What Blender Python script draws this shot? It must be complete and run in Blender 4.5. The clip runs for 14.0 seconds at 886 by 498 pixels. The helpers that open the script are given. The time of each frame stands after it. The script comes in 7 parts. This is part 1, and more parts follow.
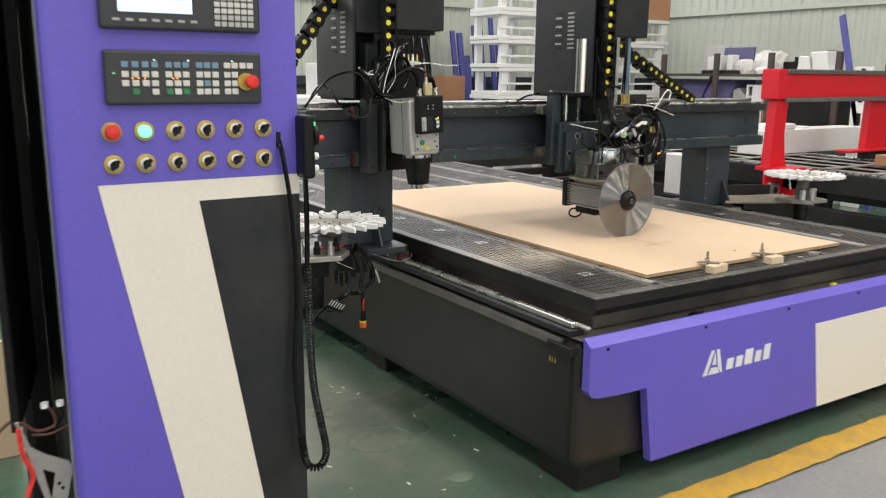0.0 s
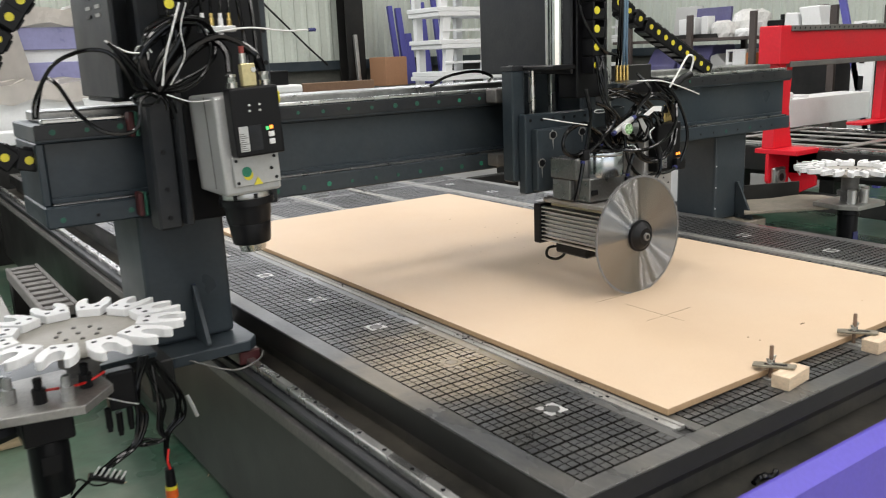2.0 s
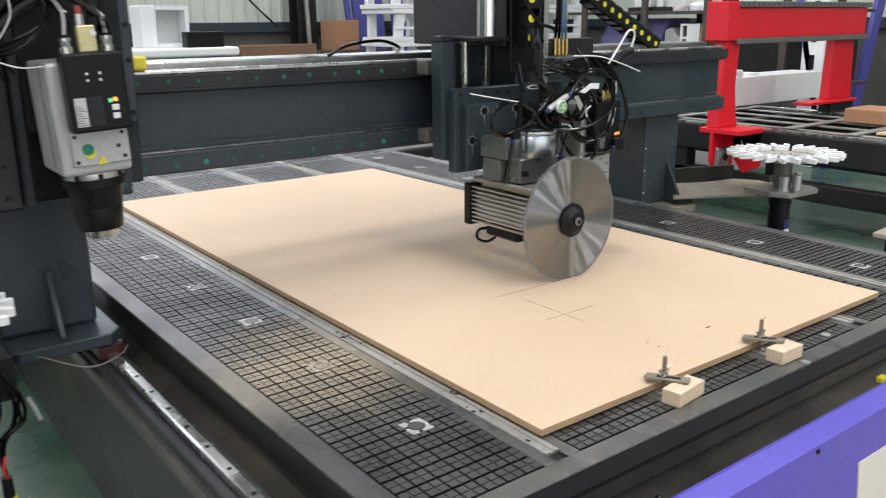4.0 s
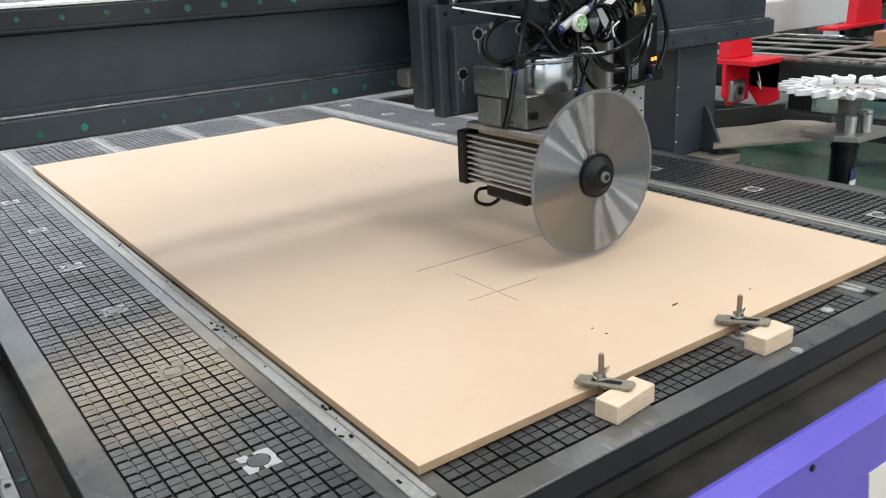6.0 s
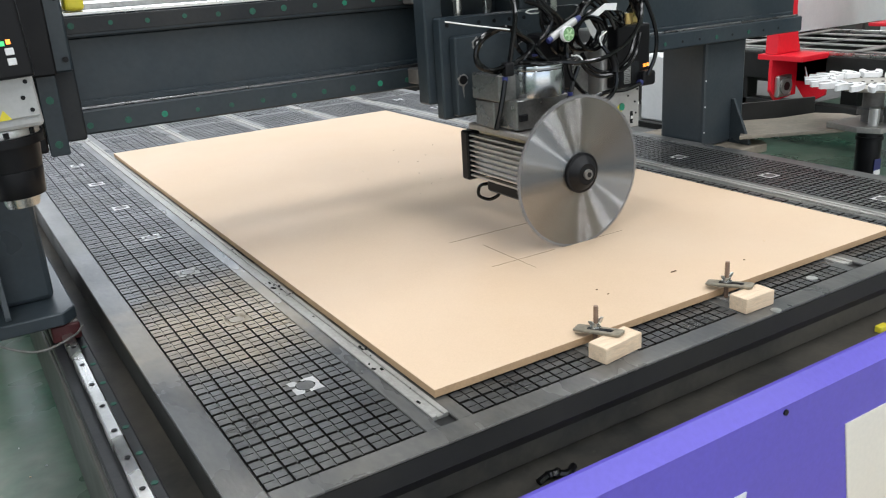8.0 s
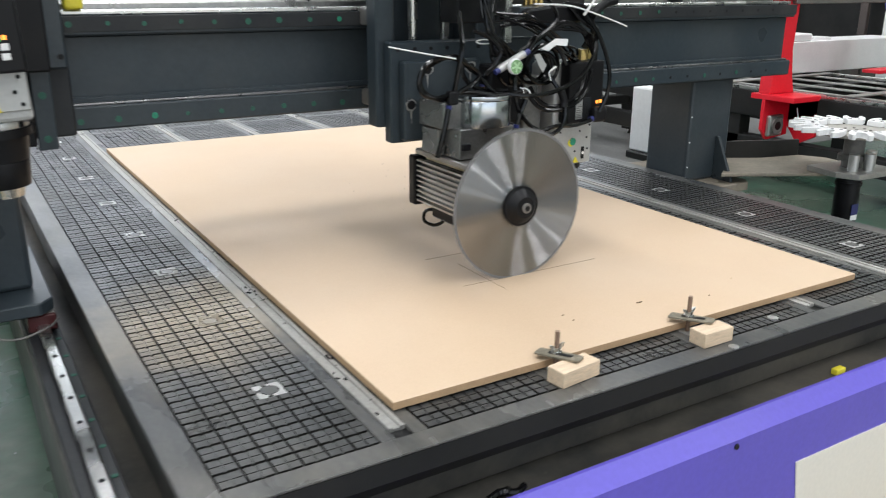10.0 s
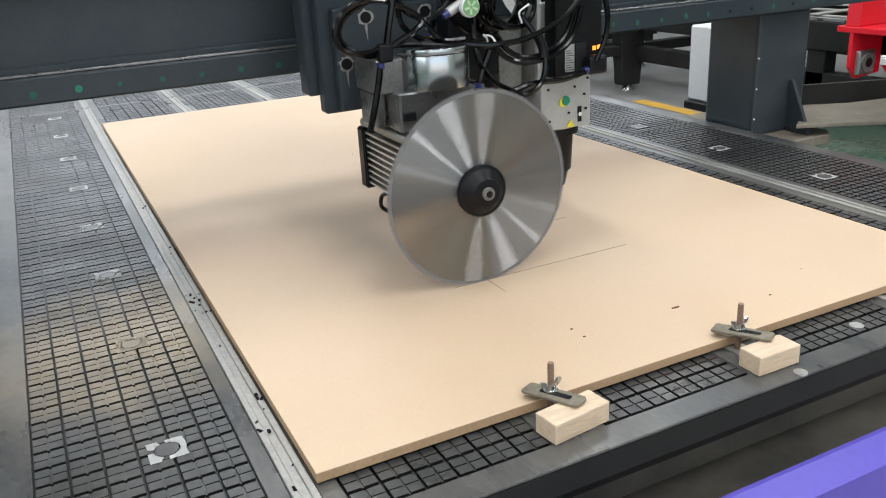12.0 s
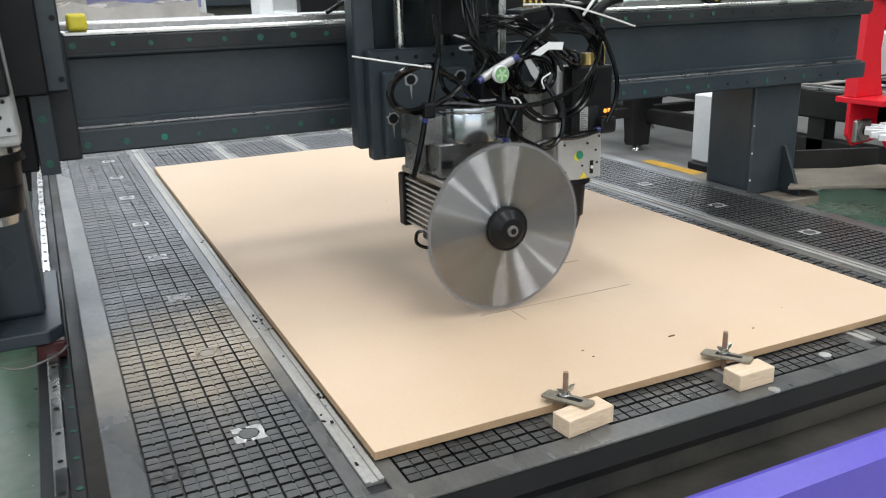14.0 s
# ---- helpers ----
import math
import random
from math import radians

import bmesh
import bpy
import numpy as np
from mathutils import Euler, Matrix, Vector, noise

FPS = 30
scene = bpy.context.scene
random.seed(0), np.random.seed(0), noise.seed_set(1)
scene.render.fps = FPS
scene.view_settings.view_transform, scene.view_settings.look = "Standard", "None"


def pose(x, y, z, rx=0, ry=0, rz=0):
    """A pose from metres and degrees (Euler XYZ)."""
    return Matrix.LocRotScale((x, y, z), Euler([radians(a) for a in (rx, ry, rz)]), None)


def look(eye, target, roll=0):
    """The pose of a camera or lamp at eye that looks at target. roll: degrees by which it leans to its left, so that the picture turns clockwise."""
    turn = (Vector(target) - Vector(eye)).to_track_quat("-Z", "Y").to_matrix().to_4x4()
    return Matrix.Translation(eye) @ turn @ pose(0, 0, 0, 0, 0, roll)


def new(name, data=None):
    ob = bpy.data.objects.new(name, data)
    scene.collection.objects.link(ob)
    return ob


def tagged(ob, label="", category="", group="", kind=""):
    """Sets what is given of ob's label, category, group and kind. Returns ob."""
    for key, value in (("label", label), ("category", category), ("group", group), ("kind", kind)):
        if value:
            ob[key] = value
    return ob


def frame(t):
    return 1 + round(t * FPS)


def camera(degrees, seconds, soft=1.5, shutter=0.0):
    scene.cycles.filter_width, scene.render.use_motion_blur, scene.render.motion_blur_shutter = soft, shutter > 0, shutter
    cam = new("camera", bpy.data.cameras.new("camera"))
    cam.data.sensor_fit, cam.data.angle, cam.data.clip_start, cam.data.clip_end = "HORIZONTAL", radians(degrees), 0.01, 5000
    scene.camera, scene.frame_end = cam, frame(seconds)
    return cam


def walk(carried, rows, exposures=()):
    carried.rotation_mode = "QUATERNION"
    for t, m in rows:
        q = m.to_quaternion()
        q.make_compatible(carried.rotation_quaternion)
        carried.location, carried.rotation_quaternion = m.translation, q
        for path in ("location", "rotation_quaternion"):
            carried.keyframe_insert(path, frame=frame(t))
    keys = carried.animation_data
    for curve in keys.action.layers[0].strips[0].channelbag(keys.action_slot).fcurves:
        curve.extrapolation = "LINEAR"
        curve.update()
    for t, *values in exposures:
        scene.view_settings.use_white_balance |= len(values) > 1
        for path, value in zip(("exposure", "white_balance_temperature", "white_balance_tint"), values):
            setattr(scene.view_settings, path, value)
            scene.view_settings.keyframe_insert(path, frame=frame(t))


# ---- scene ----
cam = camera(56.1, 14.0, soft=1.1, shutter=0.5)
PATH = [
    (0, (-2.278, -2.146, 1.48), (-1.225, -0.497, 1.066), 0.6),
    (0.3, (-2.126, -1.911, 1.453), (-1.083, -0.259, 1.026), -0.1),
    (0.5, (-2.005, -1.743, 1.458), (-0.963, -0.09, 1.034), -1.5),
    (0.6, (-1.959, -1.67, 1.468), (-0.91, -0.023, 1.037), -1.5),
    (1, (-1.704, -1.429, 1.44), (-0.641, 0.212, 1.018), -1.6),
    (1.5, (-1.422, -1.194, 1.449), (-0.331, 0.423, 1.011), -0.9),
    (2, (-1.214, -0.999, 1.442), (-0.104, 0.601, 0.987), -2.3),
    (2.5, (-1.06, -0.946, 1.445), (0.011, 0.674, 0.966), -3.0),
    (3, (-1.01, -0.941, 1.454), (0.053, 0.68, 0.961), -2.4),
    (3.5, (-1.018, -0.936, 1.451), (0.112, 0.628, 0.923), -1.2),
    (4, (-0.94, -0.951, 1.447), (0.229, 0.582, 0.913), -0.5),
    (4.2, (-0.892, -0.938, 1.445), (0.288, 0.584, 0.906), -0.3),
    (6.3, (-0.479, -0.779, 1.356), (0.592, 0.774, 0.691), -3.3),
    (6.5, (-0.489, -0.807, 1.365), (0.57, 0.752, 0.695), -3.2),
    (7, (-0.523, -0.877, 1.373), (0.488, 0.715, 0.708), -2.8),
    (7.5, (-0.547, -0.938, 1.364), (0.429, 0.674, 0.696), -2.6),
    (7.7, (-0.556, -0.972, 1.375), (0.407, 0.654, 0.721), -3.8),
    (9.8, (-0.616, -1.078, 1.382), (0.388, 0.542, 0.775), 0.1),
    (10, (-0.555, -1.063, 1.396), (0.434, 0.562, 0.78), 0.3),
    (10.5, (-0.373, -0.969, 1.372), (0.553, 0.682, 0.726), -0.5),
    (11, (-0.222, -0.827, 1.345), (0.658, 0.838, 0.672), -1.9),
    (11.5, (-0.198, -0.814, 1.337), (0.638, 0.862, 0.635), -3.0),
    (12, (-0.208, -0.818, 1.34), (0.598, 0.867, 0.625), -3.3),
    (12.5, (-0.224, -0.829, 1.349), (0.58, 0.864, 0.65), -2.9),
    (13, (-0.277, -0.926, 1.362), (0.539, 0.774, 0.695), -2.3),
    (13.5, (-0.311, -0.967, 1.375), (0.502, 0.747, 0.74), -1.8),
    (14, (-0.358, -1.018, 1.39), (0.454, 0.711, 0.796), -1.7),
]
walk(cam, [(t, look(eye, target, roll)) for t, eye, target, roll in PATH], [(0, 0.08, 6900, 12), (1.5, 0.10, 6850, 12), (2.7, -0.03, 6300, 12), (4, 0.07, 6280, 12), (6.5, 0.10, 6130, 10), (11.5, 0.07, 6180, 10), (14, 0.06, 6160, 10)])

# ---- light: daylight through roof lights of a large workshop ----
world = bpy.data.worlds.new("sky")
world.use_nodes = True
scene.world = world
wn = world.node_tree
sky = wn.nodes.new("ShaderNodeTexSky")
sky.sky_type, sky.sun_disc = "NISHITA", False
sky.sun_elevation, sky.sun_rotation = radians(48), radians(200)
wn.links.new(sky.outputs["Color"], wn.nodes["Background"].inputs["Color"])
wn.nodes["Background"].inputs["Strength"].default_value = 0.1

ROOF = 6.6
SKYLIGHTS = [-3.9, 0.9, 5.7]
SKY_W, SKY_LEN, SKY_YS = 1.2, 2.6, [-6.5, -2.4, 1.7, 5.8]
SKY_POWER = 490.0
WIN_Z0, WIN_Z1, WIN_POWER = 2.95, 4.55, 330.0
DOOR_X0, DOOR_X1, DOOR_Z, DOOR_POWER = -6.5, 4.5, 4.6, 110.0


def skylight_lamp(x, y):
    data = bpy.data.lights.new("skylight_lamp", "AREA")
    data.shape, data.size, data.size_y = "RECTANGLE", SKY_W - 0.1, SKY_LEN - 0.1
    data.energy, data.color = SKY_POWER / len(SKY_YS), (1.0, 0.985, 0.95)
    lamp = new("skylight_lamp", data)
    lamp.matrix_world = pose(x, y, ROOF - 0.02)


for sx in SKYLIGHTS:
    for sy in SKY_YS:
        skylight_lamp(sx, sy)


def door_lamp():
    """The sky's light in the open gate of the hall, behind the camera."""
    data = bpy.data.lights.new("gate_lamp", "AREA")
    data.shape, data.size, data.size_y = "RECTANGLE", DOOR_X1 - DOOR_X0 - 0.2, DOOR_Z - 0.2
    data.energy, data.color = DOOR_POWER, (0.97, 0.985, 1.0)
    lamp = new("gate_lamp", data)
    lamp.matrix_world = pose((DOOR_X0 + DOOR_X1) / 2, -8.95, DOOR_Z / 2, 90, 0, 0)


door_lamp()


def window_lamp(m, length, power):
    """The sky's light in a long strip window, added out of view high in the wall."""
    data = bpy.data.lights.new("window_lamp", "AREA")
    data.shape, data.size, data.size_y = "RECTANGLE", length, WIN_Z1 - WIN_Z0 - 0.1
    data.energy, data.color = power, (0.96, 0.98, 1.0)
    lamp = new("window_lamp", data)
    lamp.matrix_world = m


# north: added above the view so the table top reflects a bright band
window_lamp(pose(0.9, 10.36, (WIN_Z0 + WIN_Z1) / 2, -90, 0, 0), 18.4, WIN_POWER)
# west: added, never in view, to brighten the east wall and left-hand faces
window_lamp(pose(-8.86, 0.75, (WIN_Z0 + WIN_Z1) / 2, 90, 0, -90), 18.2, WIN_POWER * 0.75)


# ---- materials ----
def paint(name, col, rough=0.5, metal=0.0, var=0.18, big=3.0, fine=60.0, bump=0.05, dust=0.0, dustcol=(0.42, 0.38, 0.32), spec=0.5, speck=0.0, place=False):
    """A surface with two scales of colour variation, varied gloss, fine relief and, if wanted, pale dust."""
    m = bpy.data.materials.new(name)
    m.use_nodes = True
    nt = m.node_tree
    bs = nt.nodes["Principled BSDF"]
    at = nt.nodes.new("ShaderNodeNewGeometry").outputs["Position"] if place else nt.nodes.new("ShaderNodeTexCoord").outputs["Object"]
    n1, n2 = nt.nodes.new("ShaderNodeTexNoise"), nt.nodes.new("ShaderNodeTexNoise")
    for n, s, d in ((n1, big, 4.0), (n2, fine, 3.0)):
        n.inputs["Scale"].default_value, n.inputs["Detail"].default_value = s, d
        nt.links.new(at, n.inputs["Vector"])
    add = nt.nodes.new("ShaderNodeMath")
    add.operation = "ADD"
    nt.links.new(n1.outputs["Fac"], add.inputs[0])
    nt.links.new(n2.outputs["Fac"], add.inputs[1])
    mr = nt.nodes.new("ShaderNodeMapRange")
    mr.inputs["From Min"].default_value, mr.inputs["From Max"].default_value = 0.6, 1.4
    mr.inputs["To Min"].default_value, mr.inputs["To Max"].default_value = 1 - var, 1 + var
    nt.links.new(add.outputs[0], mr.inputs["Value"])
    mul = nt.nodes.new("ShaderNodeMix")
    mul.data_type, mul.blend_type = "RGBA", "MULTIPLY"
    mul.inputs["Factor"].default_value = 1.0
    mul.inputs["A"].default_value = (*col, 1)
    nt.links.new(mr.outputs["Result"], mul.inputs["B"])
    out = mul.outputs["Result"]
    if dust > 0:
        n3 = nt.nodes.new("ShaderNodeTexNoise")
        n3.inputs["Scale"].default_value, n3.inputs["Detail"].default_value, n3.inputs["Roughness"].default_value = big * 0.7, 6.0, 0.7
        nt.links.new(at, n3.inputs["Vector"])
        r3 = nt.nodes.new("ShaderNodeMapRange")
        r3.inputs["From Min"].default_value, r3.inputs["From Max"].default_value = 0.38, 0.72
        r3.inputs["To Max"].default_value = dust
        nt.links.new(n3.outputs["Fac"], r3.inputs["Value"])
        mx = nt.nodes.new("ShaderNodeMix")
        mx.data_type = "RGBA"
        nt.links.new(r3.outputs["Result"], mx.inputs["Factor"])
        nt.links.new(out, mx.inputs["A"])
        mx.inputs["B"].default_value = (*dustcol, 1)
        out = mx.outputs["Result"]
    if speck > 0:
        v = nt.nodes.new("ShaderNodeTexNoise")
        v.inputs["Scale"].default_value, v.inputs["Detail"].default_value = fine * 0.5, 2.0
        nt.links.new(at, v.inputs["Vector"])
        rv = nt.nodes.new("ShaderNodeMapRange")
        rv.inputs["From Min"].default_value, rv.inputs["From Max"].default_value = 0.68, 0.72
        rv.inputs["To Max"].default_value = speck
        nt.links.new(v.outputs["Fac"], rv.inputs["Value"])
        mx = nt.nodes.new("ShaderNodeMix")
        mx.data_type = "RGBA"
        nt.links.new(rv.outputs["Result"], mx.inputs["Factor"])
        nt.links.new(out, mx.inputs["A"])
        mx.inputs["B"].default_value = (*dustcol, 1)
        out = mx.outputs["Result"]
    nt.links.new(out, bs.inputs["Base Color"])
    rr = nt.nodes.new("ShaderNodeMapRange")
    rr.inputs["From Min"].default_value, rr.inputs["From Max"].default_value = 0.3, 0.7
    rr.inputs["To Min"].default_value, rr.inputs["To Max"].default_value = max(0.02, rough - 0.1), min(1.0, rough + 0.1)
    nt.links.new(n1.outputs["Fac"], rr.inputs["Value"])
    nt.links.new(rr.outputs["Result"], bs.inputs["Roughness"])
    bs.inputs["Metallic"].default_value = metal
    bs.inputs["Specular IOR Level"].default_value = spec
    if bump > 0:
        b = nt.nodes.new("ShaderNodeBump")
        b.inputs["Strength"].default_value, b.inputs["Distance"].default_value = bump, 0.004
        nt.links.new(n2.outputs["Fac"], b.inputs["Height"])
        nt.links.new(b.outputs["Normal"], bs.inputs["Normal"])
    return m


def glow(name, col, strength):
    m = paint(name, col, 0.3, 0, 0.05)
    bs = m.node_tree.nodes["Principled BSDF"]
    bs.inputs["Emission Color"].default_value = (*col, 1)
    bs.inputs["Emission Strength"].default_value = strength
    return m


PURPLE = paint("purple_enamel", (0.125, 0.098, 0.52), 0.42, 0, 0.08, 2.5, 90, 0.04)
CREAM = paint("cream_enamel", (0.78, 0.735, 0.645), 0.45, 0, 0.05, 2.5, 90, 0.04)
DARK = paint("dark_grey_enamel", (0.015, 0.0175, 0.021), 0.42, 0, 0.16, 4, 120, 0.08, 0.06, spec=0.28)
SLATE = paint("slate_grey_enamel", (0.023, 0.034, 0.043), 0.36, 0, 0.15, 4, 90, 0.06, 0.05, spec=0.42)
BLACKSTEEL = paint("black_painted_steel", (0.009, 0.009, 0.0088), 0.5, 0, 0.2, 3, 80, 0.08, 0.05, (0.30, 0.28, 0.25), 0.3)
TABLE = paint("black_phenolic_table", (0.060, 0.062, 0.063), 0.32, 0, 0.3, 5, 70, 0.08, 0.48, (0.22, 0.203, 0.17), 0.5, 0.12)
# faintly dusty near-black; on the pad sides it paints in the grooves' shade
GROOVEDUSTSHADE = paint("dusty_shaded_groove", (0.007, 0.007, 0.007), 0.38, 0, 0.3, 3, 60, 0.05, 0.35, (0.035, 0.031, 0.025), 0.35)
GROOVE = paint("groove_black", (0.006, 0.006, 0.006), 0.8, 0, 0.2, spec=0.12)
SLOTALU = paint("dusty_aluminium", (0.40, 0.395, 0.375), 0.5, 0.6, 0.25, 6, 120, 0.06, 0.45, (0.30, 0.265, 0.21))
BLACK = paint("black_plastic", (0.007, 0.007, 0.008), 0.38, 0, 0.15, 20, 200, 0.03, spec=0.22)
RUBBER = paint("black_rubber", (0.003, 0.003, 0.0033), 0.16, 0, 0.15, 20, 200, 0.02, spec=0.30)
STEEL = paint("bright_steel", (0.62, 0.62, 0.60), 0.28, 1, 0.12, 12, 150, 0.04)
ALU = paint("milled_aluminium", (0.60, 0.60, 0.59), 0.40, 1, 0.15, 10, 200, 0.06)
ALUPAINT = paint("silver_grey_housing", (0.46, 0.46, 0.45), 0.42, 0.35, 0.08, 8, 150, 0.03)
CAST = paint("cast_iron", (0.16, 0.155, 0.15), 0.6, 0.5, 0.25, 12, 90, 0.15, 0.2)
CHROME = paint("chromed_cylinder", (0.72, 0.74, 0.76), 0.10, 1, 0.04, 12, 150, 0.01)
WHITE = paint("white_enamel", (0.74, 0.75, 0.75), 0.5, 0, 0.06, 3, 60, 0.04)
WPLAST = paint("white_plastic", (0.80, 0.80, 0.80), 0.4, 0, 0.05, 10, 90, 0.02)
RED = paint("red_enamel", (0.66, 0.006, 0.020), 0.4, 0, 0.1, 3, 60, 0.04)
YELLOW = paint("yellow_plastic", (0.72, 0.62, 0.04), 0.45, 0, 0.1, 20, 90, 0.02)
CHECK = paint("faded_green_marking", (0.018, 0.10, 0.066), 0.6, 0, 0.4, 60, 200, 0.05)
DULLRED = paint("dull_red_rubber", (0.055, 0.008, 0.009), 0.5, 0, 0.1, 20, 150, 0.02)
NAVY = paint("navy_plastic", (0.020, 0.026, 0.13), 0.35, 0, 0.1, 20, 150, 0.02)
BEDSIDE = paint("black_bed_paint", (0.0095, 0.0095, 0.0092), 0.38, 0, 0.2, 2, 80, 0.06, 0.14, (0.10, 0.093, 0.08), 0.5)
LEDGE = paint("dusty_ledge_paint", (0.024, 0.0235, 0.022), 0.42, 0, 0.25, 3, 80, 0.06, 0.8, (0.15, 0.132, 0.105), 0.5, 0.15)
RAILDULL = paint("dull_rail_steel", (0.22, 0.225, 0.23), 0.30, 0.9, 0.3, 9, 90, 0.05)
MACHINED = paint("machined_steel", (0.25, 0.245, 0.24), 0.30, 0.9, 0.25, 14, 160, 0.05, 0.08, (0.20, 0.17, 0.13))
TURNED = paint("turned_steel", (0.50, 0.52, 0.54), 0.19, 1, 0.06, 5, 160, 0.01)
GREEN = paint("green_marking", (0.02, 0.22, 0.13), 0.6, 0, 0.3, 60, 200, 0.05)
BRASS = paint("brass", (0.62, 0.46, 0.18), 0.3, 1, 0.1, 30, 150, 0.03)
GOLDRING = paint("yellow_bezel", (0.50, 0.35, 0.07), 0.38, 0.2, 0.15, 40, 150, 0.03)
ZINC = paint("zinc_plated_strap", (0.40, 0.37, 0.27), 0.42, 0.8, 0.2, 30, 150, 0.06)
STRAP = paint("dull_bronze_strap", (0.225, 0.20, 0.15), 0.52, 0.3, 0.3, 30, 150, 0.06)
STUD = paint("browned_stud", (0.30, 0.205, 0.15), 0.5, 0.5, 0.25, 60, 200, 0.05)
BLOCKWOOD = paint("pale_block_wood", (0.66, 0.50, 0.345), 0.6, 0, 0.22, 30, 160, 0.15, 0.4, (0.78, 0.655, 0.50))
PINE = paint("pine_wood", (0.62, 0.46, 0.28), 0.6, 0, 0.32, 30, 160, 0.15, 0.35, (0.74, 0.60, 0.42))
CARD = paint("brown_cardboard", (0.42, 0.22, 0.12), 0.8, 0, 0.1, 3, 60, 0.05)
PLASTICFILM = paint("milky_film", (0.64, 0.605, 0.56), 0.22, 0, 0.08, 4, 14, 0.25)
FILMVIOLET = paint("violet_under_film", (0.24, 0.24, 0.42), 0.35, 0, 0.1, 5, 30, 0.2)
BLUEBAR = paint("blue_violet_enamel", (0.085, 0.085, 0.34), 0.45, 0, 0.12, 3, 60, 0.04)
ORANGE = paint("orange_plastic", (0.75, 0.13, 0.02), 0.4, 0, 0.1, 40, 150, 0.02)
REDPLAST = paint("red_plastic", (0.72, 0.025, 0.02), 0.3, 0, 0.06, 20, 150, 0.01)
KEYW = paint("white_keys", (0.62, 0.62, 0.58), 0.45, 0, 0.06, 40, 150, 0.02)
KEYB = paint("blue_grey_keys", (0.16, 0.26, 0.36), 0.45, 0, 0.06, 40, 150, 0.02)
KEYG = paint("green_keys", (0.02, 0.20, 0.08), 0.45, 0, 0.06, 40, 150, 0.02)
TIE = paint("white_nylon", (0.78, 0.78, 0.76), 0.35, 0, 0.05, 40, 150, 0.01)
GALV = paint("worn_steel_plate", (0.42, 0.41, 0.39), 0.45, 0.75, 0.2, 9, 120, 0.08, 0.15)
WORNPLATE = paint("scuffed_steel_plate", (0.35, 0.35, 0.345), 0.32, 1.0, 0.3, 7, 90, 0.06, 0.30, (0.20, 0.185, 0.16))
DUSTYARM = paint("dusty_tan_steel", (0.20, 0.175, 0.14), 0.6, 0.2, 0.25, 5, 60, 0.08, 0.6, (0.40, 0.34, 0.26), 0.5, 0.2)
SAWDUST = (0.46, 0.37, 0.24)
WALLSHEET = paint("pale_green_sheet_metal", (0.55, 0.59, 0.53), 0.5, 0, 0.08, 1.2, 30, 0.03, 0.12, (0.34, 0.33, 0.28))
PLINTH = paint("dark_plinth_wall", (0.06, 0.062, 0.055), 0.8, 0, 0.2, 1.5, 30, 0.1, 0.1)
ROOFM = paint("roof_sheet", (0.45, 0.46, 0.46), 0.6, 0, 0.08, 1.0, 30, 0.03)
SCREENLIT = glow("lit_screen_pale", (0.62, 0.86, 0.95), 0.8)
SCREENGREEN = glow("lit_screen_green", (0.08, 0.42, 0.06), 0.7)
GREENLAMP = glow("lit_green_button", (0.18, 0.95, 0.55), 1.1)
LEDY = glow("amber_indicator", (1.0, 0.30, 0.04), 1.8)
LEDG = glow("green_indicator", (0.1, 0.8, 0.25), 0.5)
RAILSTEEL = paint("rail_steel", (0.74, 0.73, 0.71), 0.26, 1, 0.12, 10, 150, 0.02, 0.12, (0.16, 0.14, 0.12))


def along(m, sx, sy, sz):
    """Stretch a material's pattern into grain along one axis."""
    nt = m.node_tree
    mp = nt.nodes.new("ShaderNodeMapping")
    mp.inputs["Scale"].default_value = (sx, sy, sz)
    for link in [k for k in nt.links if k.from_node.bl_idname == "ShaderNodeTexCoord"]:
        target = link.to_socket
        nt.links.remove(link)
        nt.links.new(mp.outputs["Vector"], target)
    tc = next(n for n in nt.nodes if n.bl_idname == "ShaderNodeTexCoord")
    nt.links.new(tc.outputs["Object"], mp.inputs["Vector"])


along(PINE, 0.35, 3.0, 3.0)
along(BLOCKWOOD, 0.35, 3.0, 3.0)
along(TABLE, 1.6, 0.7, 1.0)


